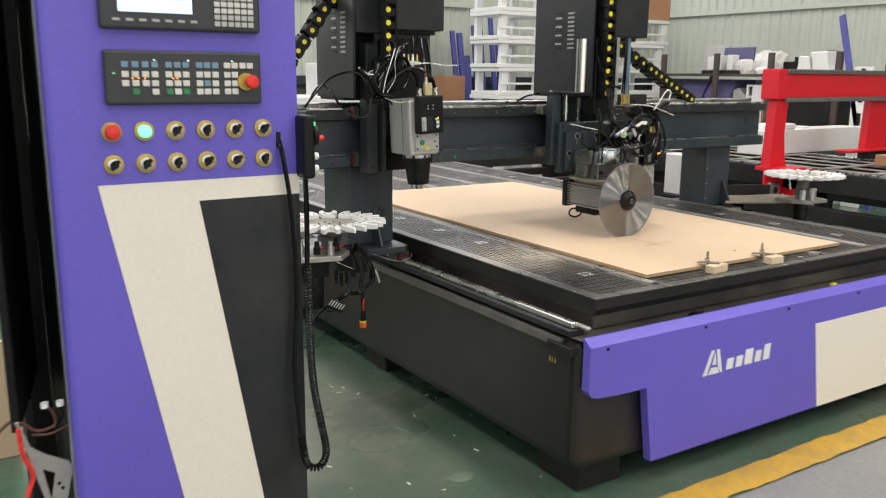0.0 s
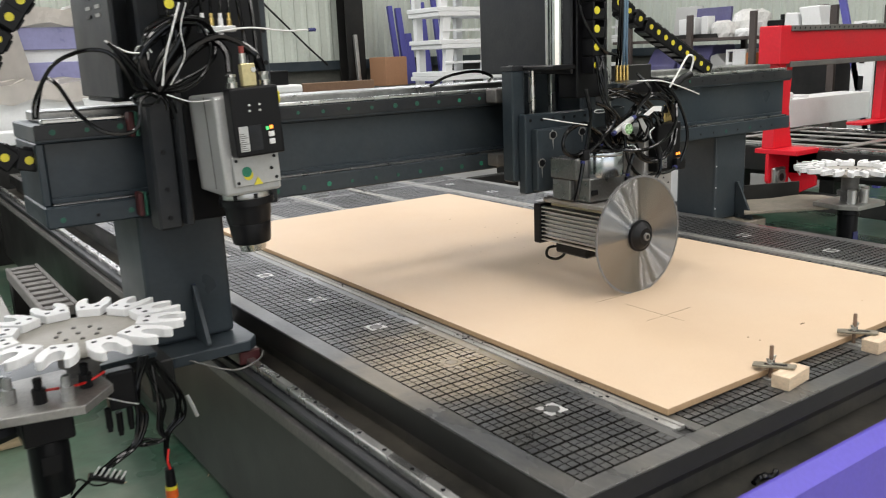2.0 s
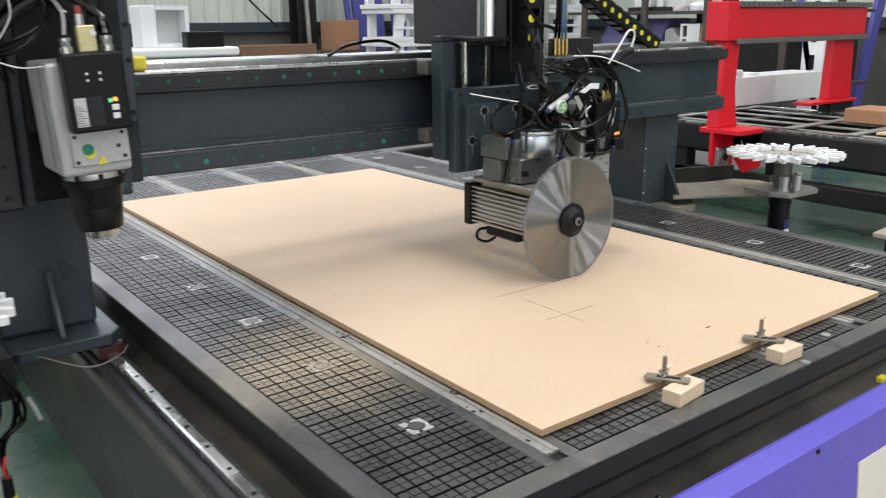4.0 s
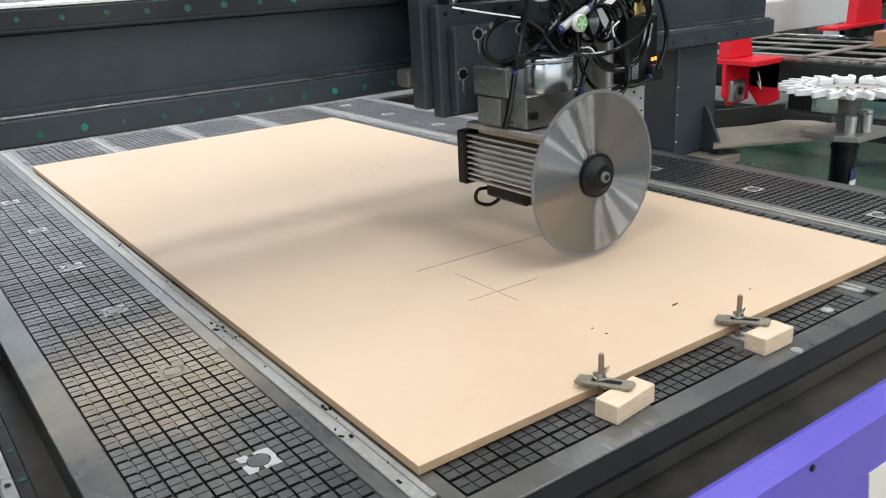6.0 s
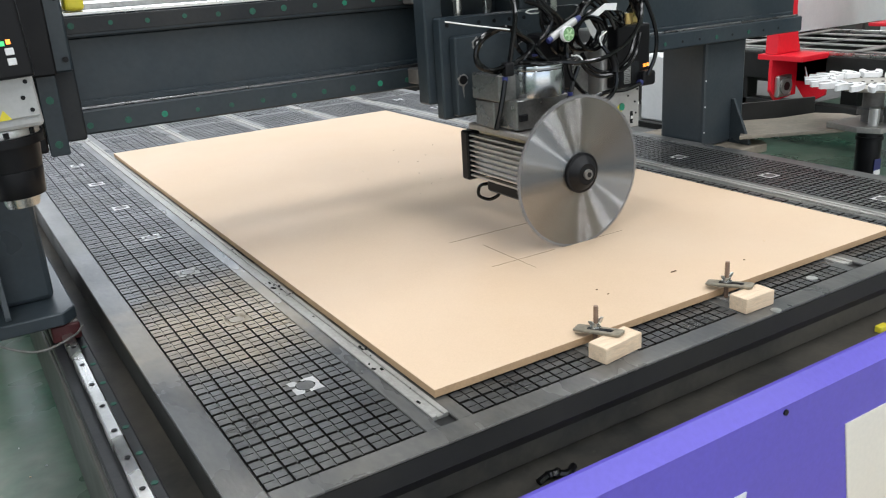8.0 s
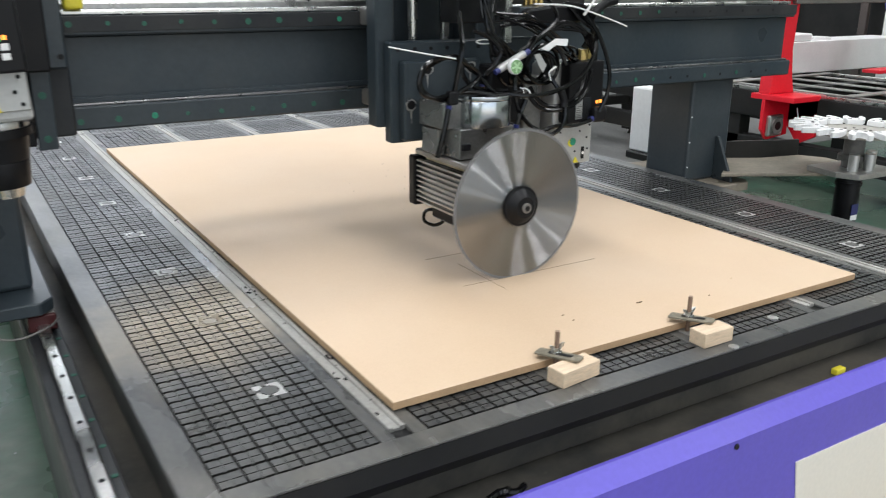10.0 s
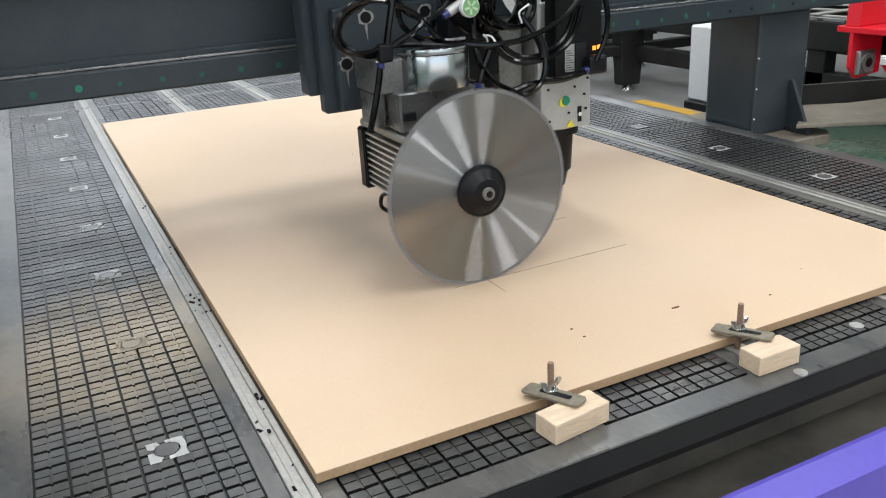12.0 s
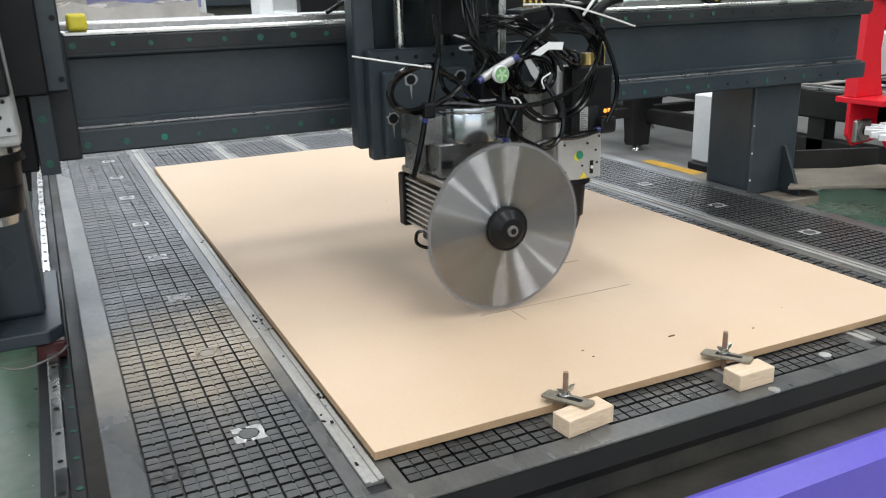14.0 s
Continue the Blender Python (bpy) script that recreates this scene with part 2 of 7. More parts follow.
def sawdust(m, amount, at=(-0.12, 0.56), reach=(0.42, 0.36), colour=SAWDUST):
    """Dust lying on a surface round one spot, thinning out in patches."""
    nt = m.node_tree
    bs = nt.nodes["Principled BSDF"]
    old = bs.inputs["Base Color"].links[0].from_socket
    geo, mp, ln = nt.nodes.new("ShaderNodeNewGeometry"), nt.nodes.new("ShaderNodeMapping"), nt.nodes.new("ShaderNodeVectorMath")
    mp.inputs["Location"].default_value, mp.inputs["Scale"].default_value = (-at[0] / reach[0], -at[1] / reach[1], 0), (1 / reach[0], 1 / reach[1], 0)
    nt.links.new(geo.outputs["Position"], mp.inputs["Vector"])
    ln.operation = "LENGTH"
    nt.links.new(mp.outputs["Vector"], ln.inputs[0])
    no, add, mr, mx = nt.nodes.new("ShaderNodeTexNoise"), nt.nodes.new("ShaderNodeMath"), nt.nodes.new("ShaderNodeMapRange"), nt.nodes.new("ShaderNodeMix")
    no.inputs["Scale"].default_value, no.inputs["Detail"].default_value = 9.0, 6.0
    nt.links.new(geo.outputs["Position"], no.inputs["Vector"])
    add.operation = "ADD"
    nt.links.new(ln.outputs["Value"], add.inputs[0])
    nt.links.new(no.outputs["Fac"], add.inputs[1])
    mr.inputs["From Min"].default_value, mr.inputs["From Max"].default_value = 0.5, 1.5
    mr.inputs["To Min"].default_value, mr.inputs["To Max"].default_value = amount, 0.0
    mr.interpolation_type = "SMOOTHSTEP"
    nt.links.new(add.outputs[0], mr.inputs["Value"])
    mx.data_type = "RGBA"
    nt.links.new(mr.outputs["Result"], mx.inputs["Factor"])
    nt.links.new(old, mx.inputs["A"])
    mx.inputs["B"].default_value = (*colour, 1)
    nt.links.new(mx.outputs["Result"], bs.inputs["Base Color"])


sawdust(TABLE, 0.45)
STICKER = paint("white_sticker", (0.72, 0.72, 0.71), 0.4, 0, 0.1, 20, 90, 0.02)
sawdust(STICKER, 0.85)


def floor_material():
    m = paint("green_painted_concrete", (0.036, 0.095, 0.062), 0.30, 0, 0.5, 1.6, 20, 0.06, 0.75, (0.165, 0.18, 0.14), 0.5, 0.28)
    sawdust(m, 0.8, (-1.05, 1.25), (0.85, 1.3), (0.25, 0.25, 0.205))
    return m


def concrete_material():
    return paint("grey_concrete", (0.24, 0.24, 0.235), 0.5, 0, 0.2, 1.5, 40, 0.08, 0.4, (0.15, 0.15, 0.14), 0.5, 0.2)


def board_material():
    m = paint("mdf", (0.605, 0.450, 0.306), 0.55, 0, 0.075, 1.6, 420, 0.004, 0.35, (0.70, 0.575, 0.44), 0.35)
    return m


def blade_material():
    """Steel ground in circles: its gloss is narrow round the axle and wide along the radius."""
    m = bpy.data.materials.new("ground_saw_steel")
    m.use_nodes = True
    nt = m.node_tree
    nt.nodes.remove(nt.nodes["Principled BSDF"])
    g = nt.nodes.new("ShaderNodeBsdfAnisotropic")
    g.distribution = "GGX"
    g.inputs["Color"].default_value = (0.325, 0.323, 0.322, 1)
    g.inputs["Roughness"].default_value = 0.26
    g.inputs["Anisotropy"].default_value = 0.862
    tg = nt.nodes.new("ShaderNodeTangent")
    tg.direction_type, tg.axis = "RADIAL", "Y"
    nt.links.new(tg.outputs["Tangent"], g.inputs["Tangent"])
    nt.links.new(g.outputs[0], nt.nodes["Material Output"].inputs["Surface"])
    return m


FLOOR, CONCRETE, MDF, BLADE = floor_material(), concrete_material(), board_material(), blade_material()
YPAINT = paint("worn_yellow_paint", (0.62, 0.36, 0.035), 0.6, 0, 0.15, 6, 50, 0.08, 0.6, (0.26, 0.20, 0.10), 0.5, 0.4)
MDFEDGE = paint("mdf_edge", (0.42, 0.28, 0.16), 0.75, 0, 0.15, 20, 200, 0.1)
TOOTH = paint("dull_carbide", (0.20, 0.197, 0.20), 0.5, 0.35, 0.12, 40, 200, 0.02)
KERF = paint("kerf_dark", (0.10, 0.055, 0.025), 0.9, 0, 0.3, 40, 200, 0.1)

# ---- mesh helpers ----
ORIGIN = {}


def thing(name, at, label, category, group=""):
    ob = new(name)
    ob.location = at
    ob.empty_display_size = 0.1
    ORIGIN[ob.name] = Vector(at)
    return tagged(ob, label, category, group)


def base_of(ob):
    while ob.parent:
        ob = ob.parent
    return ORIGIN.get(ob.name, Vector((0, 0, 0)))


def part(name, bm, material, parent, label="", smooth=False):
    """One mesh object under a thing or a part; bm is given in the thing's world coordinates."""
    me = bpy.data.meshes.new(name)
    if parent is not None:
        bmesh.ops.translate(bm, verts=bm.verts, vec=-base_of(parent))
    bmesh.ops.recalc_face_normals(bm, faces=bm.faces)
    if smooth:
        for f in bm.faces:
            f.smooth = True
    bm.to_mesh(me)
    bm.free()
    me.materials.append(material)
    if smooth:
        me.set_sharp_from_angle(angle=radians(40))
    ob = new(name, me)
    if parent is not None:
        ob.parent = parent
    return tagged(ob, label)


def structure(name, bm, material, label, category):
    ob = part(name, bm, material, None, smooth=False)
    return tagged(ob, label, category, kind="structure")


def add_box(bm, lo, hi, bevel=0.0, seg=1):
    vs = [bm.verts.new((x, y, z)) for x in (lo[0], hi[0]) for y in (lo[1], hi[1]) for z in (lo[2], hi[2])]
    fs = [bm.faces.new([vs[i] for i in q]) for q in ((0, 1, 3, 2), (4, 6, 7, 5), (0, 4, 5, 1), (2, 3, 7, 6), (0, 2, 6, 4), (1, 5, 7, 3))]
    if bevel > 0:
        es = list({e for f in fs for e in f.edges})
        bmesh.ops.bevel(bm, geom=es, offset=bevel, segments=seg, affect="EDGES", profile=0.5)
    return bm


def box(lo, hi, bevel=0.003, seg=1):
    return add_box(bmesh.new(), lo, hi, bevel, seg)


def add_cyl(bm, c, r, h, axis="z", seg=24, r2=None, bevel=0.0):
    """A cylinder or cone from c along the axis for h."""
    r2 = r if r2 is None else r2
    rot = {"z": Matrix(), "y": Matrix.Rotation(radians(-90), 4, "X"), "x": Matrix.Rotation(radians(90), 4, "Y")}[axis]
    m = Matrix.Translation(c) @ rot @ Matrix.Translation((0, 0, h / 2))
    geo = bmesh.ops.create_cone(bm, cap_ends=True, segments=seg, radius1=r, radius2=r2, depth=h, matrix=m)
    if bevel > 0:
        vs = set(geo["verts"])
        es = [e for e in bm.edges if e.verts[0] in vs and e.verts[1] in vs and any(len(f.verts) > 4 for f in e.link_faces)]
        bmesh.ops.bevel(bm, geom=es, offset=bevel, segments=2, affect="EDGES", profile=0.5)
    return bm


def cyl(c, r, h, axis="z", seg=24, r2=None, bevel=0.0):
    return add_cyl(bmesh.new(), c, r, h, axis, seg, r2, bevel)


def add_prism(bm, pts, axis, a, b, bevel=0.0):
    """A polygon given in the two other axes, pushed along the axis from a to b."""
    def at(p, d):
        return {"x": (d, p[0], p[1]), "y": (p[0], d, p[1]), "z": (p[0], p[1], d)}[axis]
    lo = [bm.verts.new(at(p, a)) for p in pts]
    hi = [bm.verts.new(at(p, b)) for p in pts]
    n = len(pts)
    fs = [bm.faces.new(lo), bm.faces.new(hi[::-1])]
    for i in range(n):
        fs.append(bm.faces.new((lo[i], hi[i], hi[(i + 1) % n], lo[(i + 1) % n])))
    if bevel > 0:
        es = list({e for f in fs for e in f.edges})
        bmesh.ops.bevel(bm, geom=es, offset=bevel, segments=1, affect="EDGES", profile=0.5)
    return bm


def prism(pts, axis, a, b, bevel=0.0):
    return add_prism(bmesh.new(), pts, axis, a, b, bevel)


def smooth_path(pts, steps=8):
    """A rounded path through the points."""
    p = [Vector(q) for q in pts]
    p = [p[0] * 2 - p[1]] + p + [p[-1] * 2 - p[-2]]
    out = []
    for i in range(1, len(p) - 2):
        for k in range(steps):
            t = k / steps
            a, b, c, d = p[i - 1:i + 3]
            out.append(0.5 * ((2 * b) + (c - a) * t + (2 * a - 5 * b + 4 * c - d) * t * t + (3 * b - a - 3 * c + d) * t ** 3))
    out.append(p[-2])
    return out


def add_tube(bm, path, r, seg=7):
    up = Vector((0.13, 0.27, 0.95)).normalized()
    rings = []
    for i, q in enumerate(path):
        d = (path[min(i + 1, len(path) - 1)] - path[max(i - 1, 0)]).normalized()
        u = up - d * up.dot(d)
        if u.length < 0.05:
            u = Vector((1, 0, 0)) - d * d.x
        u.normalize()
        up = u
        v = d.cross(u)
        rings.append([bm.verts.new(q + (u * math.cos(2 * math.pi * k / seg) + v * math.sin(2 * math.pi * k / seg)) * r) for k in range(seg)])
    for a, b in zip(rings, rings[1:]):
        for k in range(seg):
            bm.faces.new((a[k], a[(k + 1) % seg], b[(k + 1) % seg], b[k]))
    bm.faces.new(rings[0][::-1])
    bm.faces.new(rings[-1])
    return bm


def tube(pts, r, seg=7, steps=8):
    return add_tube(bmesh.new(), smooth_path(pts, steps), r, seg)


def cable(parent, pts, r=0.005, material=None, name="cable", label=""):
    return part(name, tube(pts, r), material or RUBBER, parent, label, smooth=True)

# ---- the hall ----
X0, X1, Y0, Y1 = -9.0, 10.8, -9.0, 10.5


def corrugated(axis, fixed, a, b, z0, z1, out):
    """Ribbed sheet metal: shallow trapezoid ribs every 0.2 m, 4 cm thick with its back."""
    bm = bmesh.new()
    prof, u = [], a
    while u < b - 0.01:
        for du, dd in ((0, 0.0), (0.03, 0.028), (0.075, 0.028), (0.105, 0.0)):
            prof.append((u + du, dd))
        u += 0.2
    prof.append((b, 0.0))
    def at(u, d, z):
        return (u, fixed + out * d, z) if axis == "x" else (fixed + out * d, u, z)
    lo = [bm.verts.new(at(u, d, z0)) for u, d in prof]
    hi = [bm.verts.new(at(u, d, z1)) for u, d in prof]
    for i in range(len(prof) - 1):
        bm.faces.new((lo[i], lo[i + 1], hi[i + 1], hi[i]))
    bk = [bm.verts.new(at(u, -0.06, z)) for u, z in ((a, z0), (b, z0), (b, z1), (a, z1))]
    bm.faces.new(bk)
    return bm


structure("floor", box((X0, Y0, -0.12), (X1, Y1, 0.0), 0), FLOOR, "worn glossy green painted workshop floor with pale dusty patches", "floor")
structure("pavement", box((-2.2, -8.0, 0.0), (X1 - 0.1, -0.412, 0.004), 0), CONCRETE, "scuffed grey concrete walkway beside the machine", "walkway")
structure("pavement", box((2.6, 3.6, 0.0), (9.6, 9.4, 0.004), 0), CONCRETE, "grey concrete floor strip behind the machine", "walkway")


def floor_line(x0, x1, y0, y1, ends=0):
    bm = bmesh.new()
    rnd = random.Random(4 + int(x0 * 10))
    n = int(max(x1 - x0, y1 - y0) / 0.06)
    if x1 - x0 > y1 - y0:
        lo = [(x0 + (x1 - x0) * i / n, y0 + rnd.uniform(-0.008, 0.006)) for i in range(n + 1)]
        hi = [(x0 + (x1 - x0) * i / n, y1 + rnd.uniform(-0.006, 0.008)) for i in range(n + 1)]
    else:
        lo = [(x0 + rnd.uniform(-0.008, 0.006), y0 + (y1 - y0) * i / n) for i in range(n + 1)]
        hi = [(x1 + rnd.uniform(-0.006, 0.008), y0 + (y1 - y0) * i / n) for i in range(n + 1)]
    a = [bm.verts.new((*p, 0.007)) for p in lo]
    b = [bm.verts.new((*p, 0.007)) for p in hi]
    for i in range(n):
        bm.faces.new((a[i], a[i + 1], b[i + 1], b[i]))
    structure("floor_marking", bm, YPAINT, "chipped yellow painted safety line on the floor", "floor line")


floor_line(-1.6, 6.5, -0.402, -0.274)
floor_line(3.98, 4.10, 3.62, 4.36)


def chalk(pts_list, label):
    """A thin pale scuff painted flat on the floor."""
    bm = bmesh.new()
    for pts in pts_list:
        add_prism(bm, pts, "z", 0.0004, 0.0014)
    structure("floor_marking", bm, SCUFF, label, "floor mark")


def ring(cx, cy, rx, ry, w, seed):
    rnd = random.Random(seed)
    n, out = 40, []
    for k in range(n):
        if rnd.random() < 0.12:
            continue
        a, b = 2 * math.pi * k / n, 2 * math.pi * (k + 1.02) / n
        q = w * rnd.uniform(0.5, 1.3)
        out.append([(cx + (rx + d) * math.cos(t), cy + (ry + d) * math.sin(t)) for t, d in ((a, 0), (b, 0), (b, q), (a, q))])
    return out


SCUFF = paint("pale_scuff", (0.13, 0.17, 0.13), 0.6, 0, 0.3, 8, 60, 0.05)
chalk(ring(-0.775, 0.68, 0.13, 0.10, 0.012, 1), "pale ring scuffed on the green floor")
chalk(ring(-0.52, 0.98, 0.05, 0.03, 0.008, 2)[:18], "pale curved scuff on the green floor")
chalk([[(-0.67 + (0.055 + 0.012 * math.sin(5 * a)) * math.cos(a), 0.235 + (0.038 + 0.008 * math.sin(3 * a)) * math.sin(a)) for a in [2 * math.pi * k / 24 for k in range(24)]]], "pale blotch of paint on the green floor")

for wz0, wz1 in ((1.36, WIN_Z0), (WIN_Z1, ROOF)):
    structure("wall_north", corrugated("x", Y1, X0, X1, wz0, wz1, -1), WALLSHEET, "pale green ribbed sheet metal wall", "wall")
structure("wall_east", corrugated("y", X1, Y0, Y1, 1.36, ROOF, -1), WALLSHEET, "pale green ribbed sheet metal side wall", "wall")
for wz0, wz1 in ((0, WIN_Z0), (WIN_Z1, ROOF)):
    structure("wall_west", corrugated("y", X0, Y0, Y1, wz0, wz1, 1), WALLSHEET, "pale ribbed sheet metal wall", "wall")


def strip_window(name, axis, fixed, a, b):
    """Sills and mullions of a long strip window, an unseen addition round its lamp."""
    bm = bmesh.new()
    def bar(u0, u1, z0, z1):
        if axis == "x":
            add_box(bm, (u0, fixed - 0.06, z0), (u1, fixed + 0.06, z1), 0)
        else:
            add_box(bm, (fixed - 0.06, u0, z0), (fixed + 0.06, u1, z1), 0)
    bar(a, b, WIN_Z0 - 0.05, WIN_Z0 + 0.01)
    bar(a, b, WIN_Z1 - 0.01, WIN_Z1 + 0.05)
    u = a
    while u < b:
        bar(u, u + 0.06, WIN_Z0 + 0.0105, WIN_Z1 - 0.0105)
        u += 1.5
    structure(name, bm, ALUPAINT, "long unseen strip window added high in the sheet metal wall for light", "window")


strip_window("window_1", "x", Y1, X0, X1)
strip_window("window_2", "y", X0, Y0, Y1)
for wx0, wx1, wz0 in ((X0, DOOR_X0, 0.0), (DOOR_X1, X1, 0.0), (DOOR_X0, DOOR_X1, DOOR_Z)):
    structure("wall_south", corrugated("x", Y0, wx0, wx1, wz0, ROOF, 1), WALLSHEET, "pale ribbed sheet metal wall round an open gate", "wall")
structure("wall_base", box((X0, Y1 - 0.02, 0), (X1, Y1 + 0.2, 1.30), 0), PLINTH, "dark plinth under the sheet metal wall", "wall")
structure("wall_base", box((X1 - 0.02, Y0, 0), (X1 + 0.2, Y1, 1.30), 0), PLINTH, "dark plinth under the sheet metal side wall", "wall")


def wall_rail(lo, hi):
    structure("trim", box(lo, hi, 0.004), SLATE if lo[2] < 1.4 else WALLSHEET, "steel rail along the sheet metal wall", "wall rail")


wall_rail((X0, Y1 - 0.12, 1.28), (X1 - 0.12, Y1 - 0.03, 1.42))
wall_rail((X1 - 0.12, Y0, 1.28), (X1 - 0.03, Y1, 1.42))
wall_rail((X0, Y1 - 0.10, 2.60), (X1 - 0.1, Y1 - 0.03, 2.68))
wall_rail((X1 - 0.10, Y0, 2.60), (X1 - 0.03, Y1, 2.68))


def steel_column(x, y):
    bm = bmesh.new()
    add_box(bm, (x - 0.15, y - 0.13, 0), (x + 0.15, y - 0.115, ROOF), 0)
    add_box(bm, (x - 0.15, y + 0.115, 0), (x + 0.15, y + 0.13, ROOF), 0)
    add_box(bm, (x - 0.006, y - 0.115, 0), (x + 0.006, y + 0.115, ROOF), 0)
    structure("column", bm, BLACKSTEEL, "dark steel column of the workshop hall", "column")


for cx, cy in ((5.05, Y1 - 0.3), (-1.0, Y1 - 0.3)):
    steel_column(cx, cy)


def roof():
    bm = bmesh.new()
    xs = [X0 - 0.2]
    for sx in SKYLIGHTS:
        xs += [sx - SKY_W / 2, sx + SKY_W / 2]
    xs.append(X1 + 0.2)
    for i in range(0, len(xs), 2):
        add_box(bm, (xs[i], Y0 - 0.2, ROOF), (xs[i + 1], Y1 + 0.2, ROOF + 0.12), 0)
    ys = [Y0 - 0.2]
    for sy in SKY_YS:
        ys += [sy - SKY_LEN / 2, sy + SKY_LEN / 2]
    ys.append(Y1 + 0.2)
    for sx in SKYLIGHTS:
        for i in range(0, len(ys), 2):
            add_box(bm, (sx - SKY_W / 2, ys[i], ROOF), (sx + SKY_W / 2, ys[i + 1], ROOF + 0.12), 0)
    structure("ceiling", bm, ROOFM, "pale sheet metal roof with roof lights", "ceiling")


roof()

# ---- the bed of the machine ----
T = 0.73
bed = thing("router_bed", (0.66, 1.5, 0.0), "long black steel machine bed with purple and cream front panel", "machine bed")
part("body", box((-0.445, -0.14, 0.105), (1.775, 5.80, 0.598), 0.045, 4), BEDSIDE, bed, "dusty black painted box body")
part("ledge", box((-0.445, -0.148, 0.5985), (1.775, 5.80, 0.604), 0.001), LEDGE, bed, "dusty dark ledge round the table")
part("table_frame", box((-0.325, -0.075, 0.604), (1.655, 5.65, 0.665), 0.004), LEDGE, bed)


def table_core():
    bm = bmesh.new()
    add_prism(bm, [(-0.115, 0.7245), (-0.118, 0.690), (-0.100, 0.664), (5.65, 0.664), (5.66, 0.7245)], "x", -0.358, 1.688, 0.0)
    part("table_core", bm, GROOVEDUSTSHADE, bed, "black table slab with bevelled lip")


table_core()


def front_panel():
    pts = [(-0.437, 0.585), (-0.437, 0.430), (-0.426, 0.411), (-0.398, 0.401), (-0.30, 0.394), (-0.160, 0.391), (-0.116, 0.098), (1.775, 0.098), (1.775, 0.585)]
    bm = prism(pts, "y", -0.186, -0.150, 0.0)
    # sloping top flange
    add_prism(bm, [(-0.186, 0.585), (-0.150, 0.585), (-0.145, 0.611), (-0.152, 0.611)], "x", -0.437, 1.775)
    p = part("front_panel", bm, PURPLE, bed, "violet enamelled front panel")
    part("cream_panel", prism([(0.810, 0.478), (0.880, 0.099), (1.774, 0.099), (1.774, 0.478)], "y", -0.189, -0.1862), CREAM, p, "cream enamelled field")
    # the maker's mark, as plain white shapes
    for pts in ([(0.131, 0.378), (0.172, 0.472), (0.188, 0.472), (0.152, 0.378)], [(0.160, 0.378), (0.178, 0.404), (0.208, 0.402), (0.224, 0.378)], [(0.181, 0.414), (0.193, 0.462), (0.203, 0.414)], [(0.215, 0.400), (0.200, 0.472), (0.216, 0.472), (0.240, 0.378), (0.230, 0.378)]):
        part("mark", prism(pts, "y", -0.1885, -0.1863), WHITE, p, "white slanted emblem")
    for x0, x1, z1 in ((0.262, 0.304, 0.424), (0.316, 0.358, 0.424), (0.368, 0.418, 0.442), (0.430, 0.470, 0.426), (0.482, 0.524, 0.444)):
        part("mark", prism([(x0, 0.381), (x0 + 0.005, z1), (x1, z1), (x1 - 0.005, 0.381)], "y", -0.1885, -0.1863), WHITE, p)
    for x, z in ((-0.36, 0.572), (0.13, 0.572), (0.62, 0.572), (1.1, 0.572)):
        part("screw", cyl((x, -0.189, z), 0.006, 0.004, "y", 10), BLACK, p)


front_panel()

for fx in (-0.375, 1.52):
    for fy in (-0.085, 1.36, 2.85, 4.2, 5.5):
        part("foot", box((fx, fy, 0.0), (fx + 0.21, fy + 0.22, 0.106), 0.006), BLACKSTEEL, bed)


def side_rail(x):
    bm = box((x - 0.035, -0.10, 0.6045), (x + 0.035, 5.72, 0.628), 0.003)
    seat = part("rail_seat", bm, DARK, bed, "dark machined rail seat")
    part("rail", box((x - 0.012, -0.09, 0.6285), (x + 0.012, 5.70, 0.650), 0.003), RAILSTEEL, bed, "ground steel guide rail")
    for i in range(30):
        part("rail_screw", cyl((x, -0.04 + i * 0.105, 0.6503), 0.005, 0.0012, "z", 8), BLACK, seat)
    for i in range(14):
        part("paint_dot", cyl((x + 0.024, 0.0 + i * 0.105, 0.6283), 0.006, 0.0012, "z", 8), CHECK, seat, "green check mark")


side_rail(-0.425)
side_rail(1.755)
part("rack", box((-0.462, -0.06, 0.555), (-0.4455, 5.7, 0.588), 0.002), CAST, bed, "steel gear rack")
part("stop_bracket", box((-0.475, -0.13, 0.545), (-0.4455, 0.0, 0.575), 0.003), BLACKSTEEL, bed)
part("rail_stop", box((-0.412, -0.135, 0.6285), (-0.39, 0.08, 0.640), 0.003), GALV, bed, "worn steel rail stop")
for i, (dx, w) in enumerate(((0.0, 0.012), (0.016, 0.008), (0.028, 0.012))):
    part("side_mark", box((-0.4465, -0.02 + dx, 0.485), (-0.4452, -0.02 + dx + w * 0.6, 0.505), 0), BRASS, bed, "small illegible yellow mark")

# smooth borders of the table round the gridded fields
SLOTS = [-0.018, 0.326, 0.660, 0.995, 1.345]


def border(x0, x1, y0, y1, name="border"):
    part(name, box((x0, y0, 0.7248), (x1, y1, T), 0.0012), TABLE, bed)


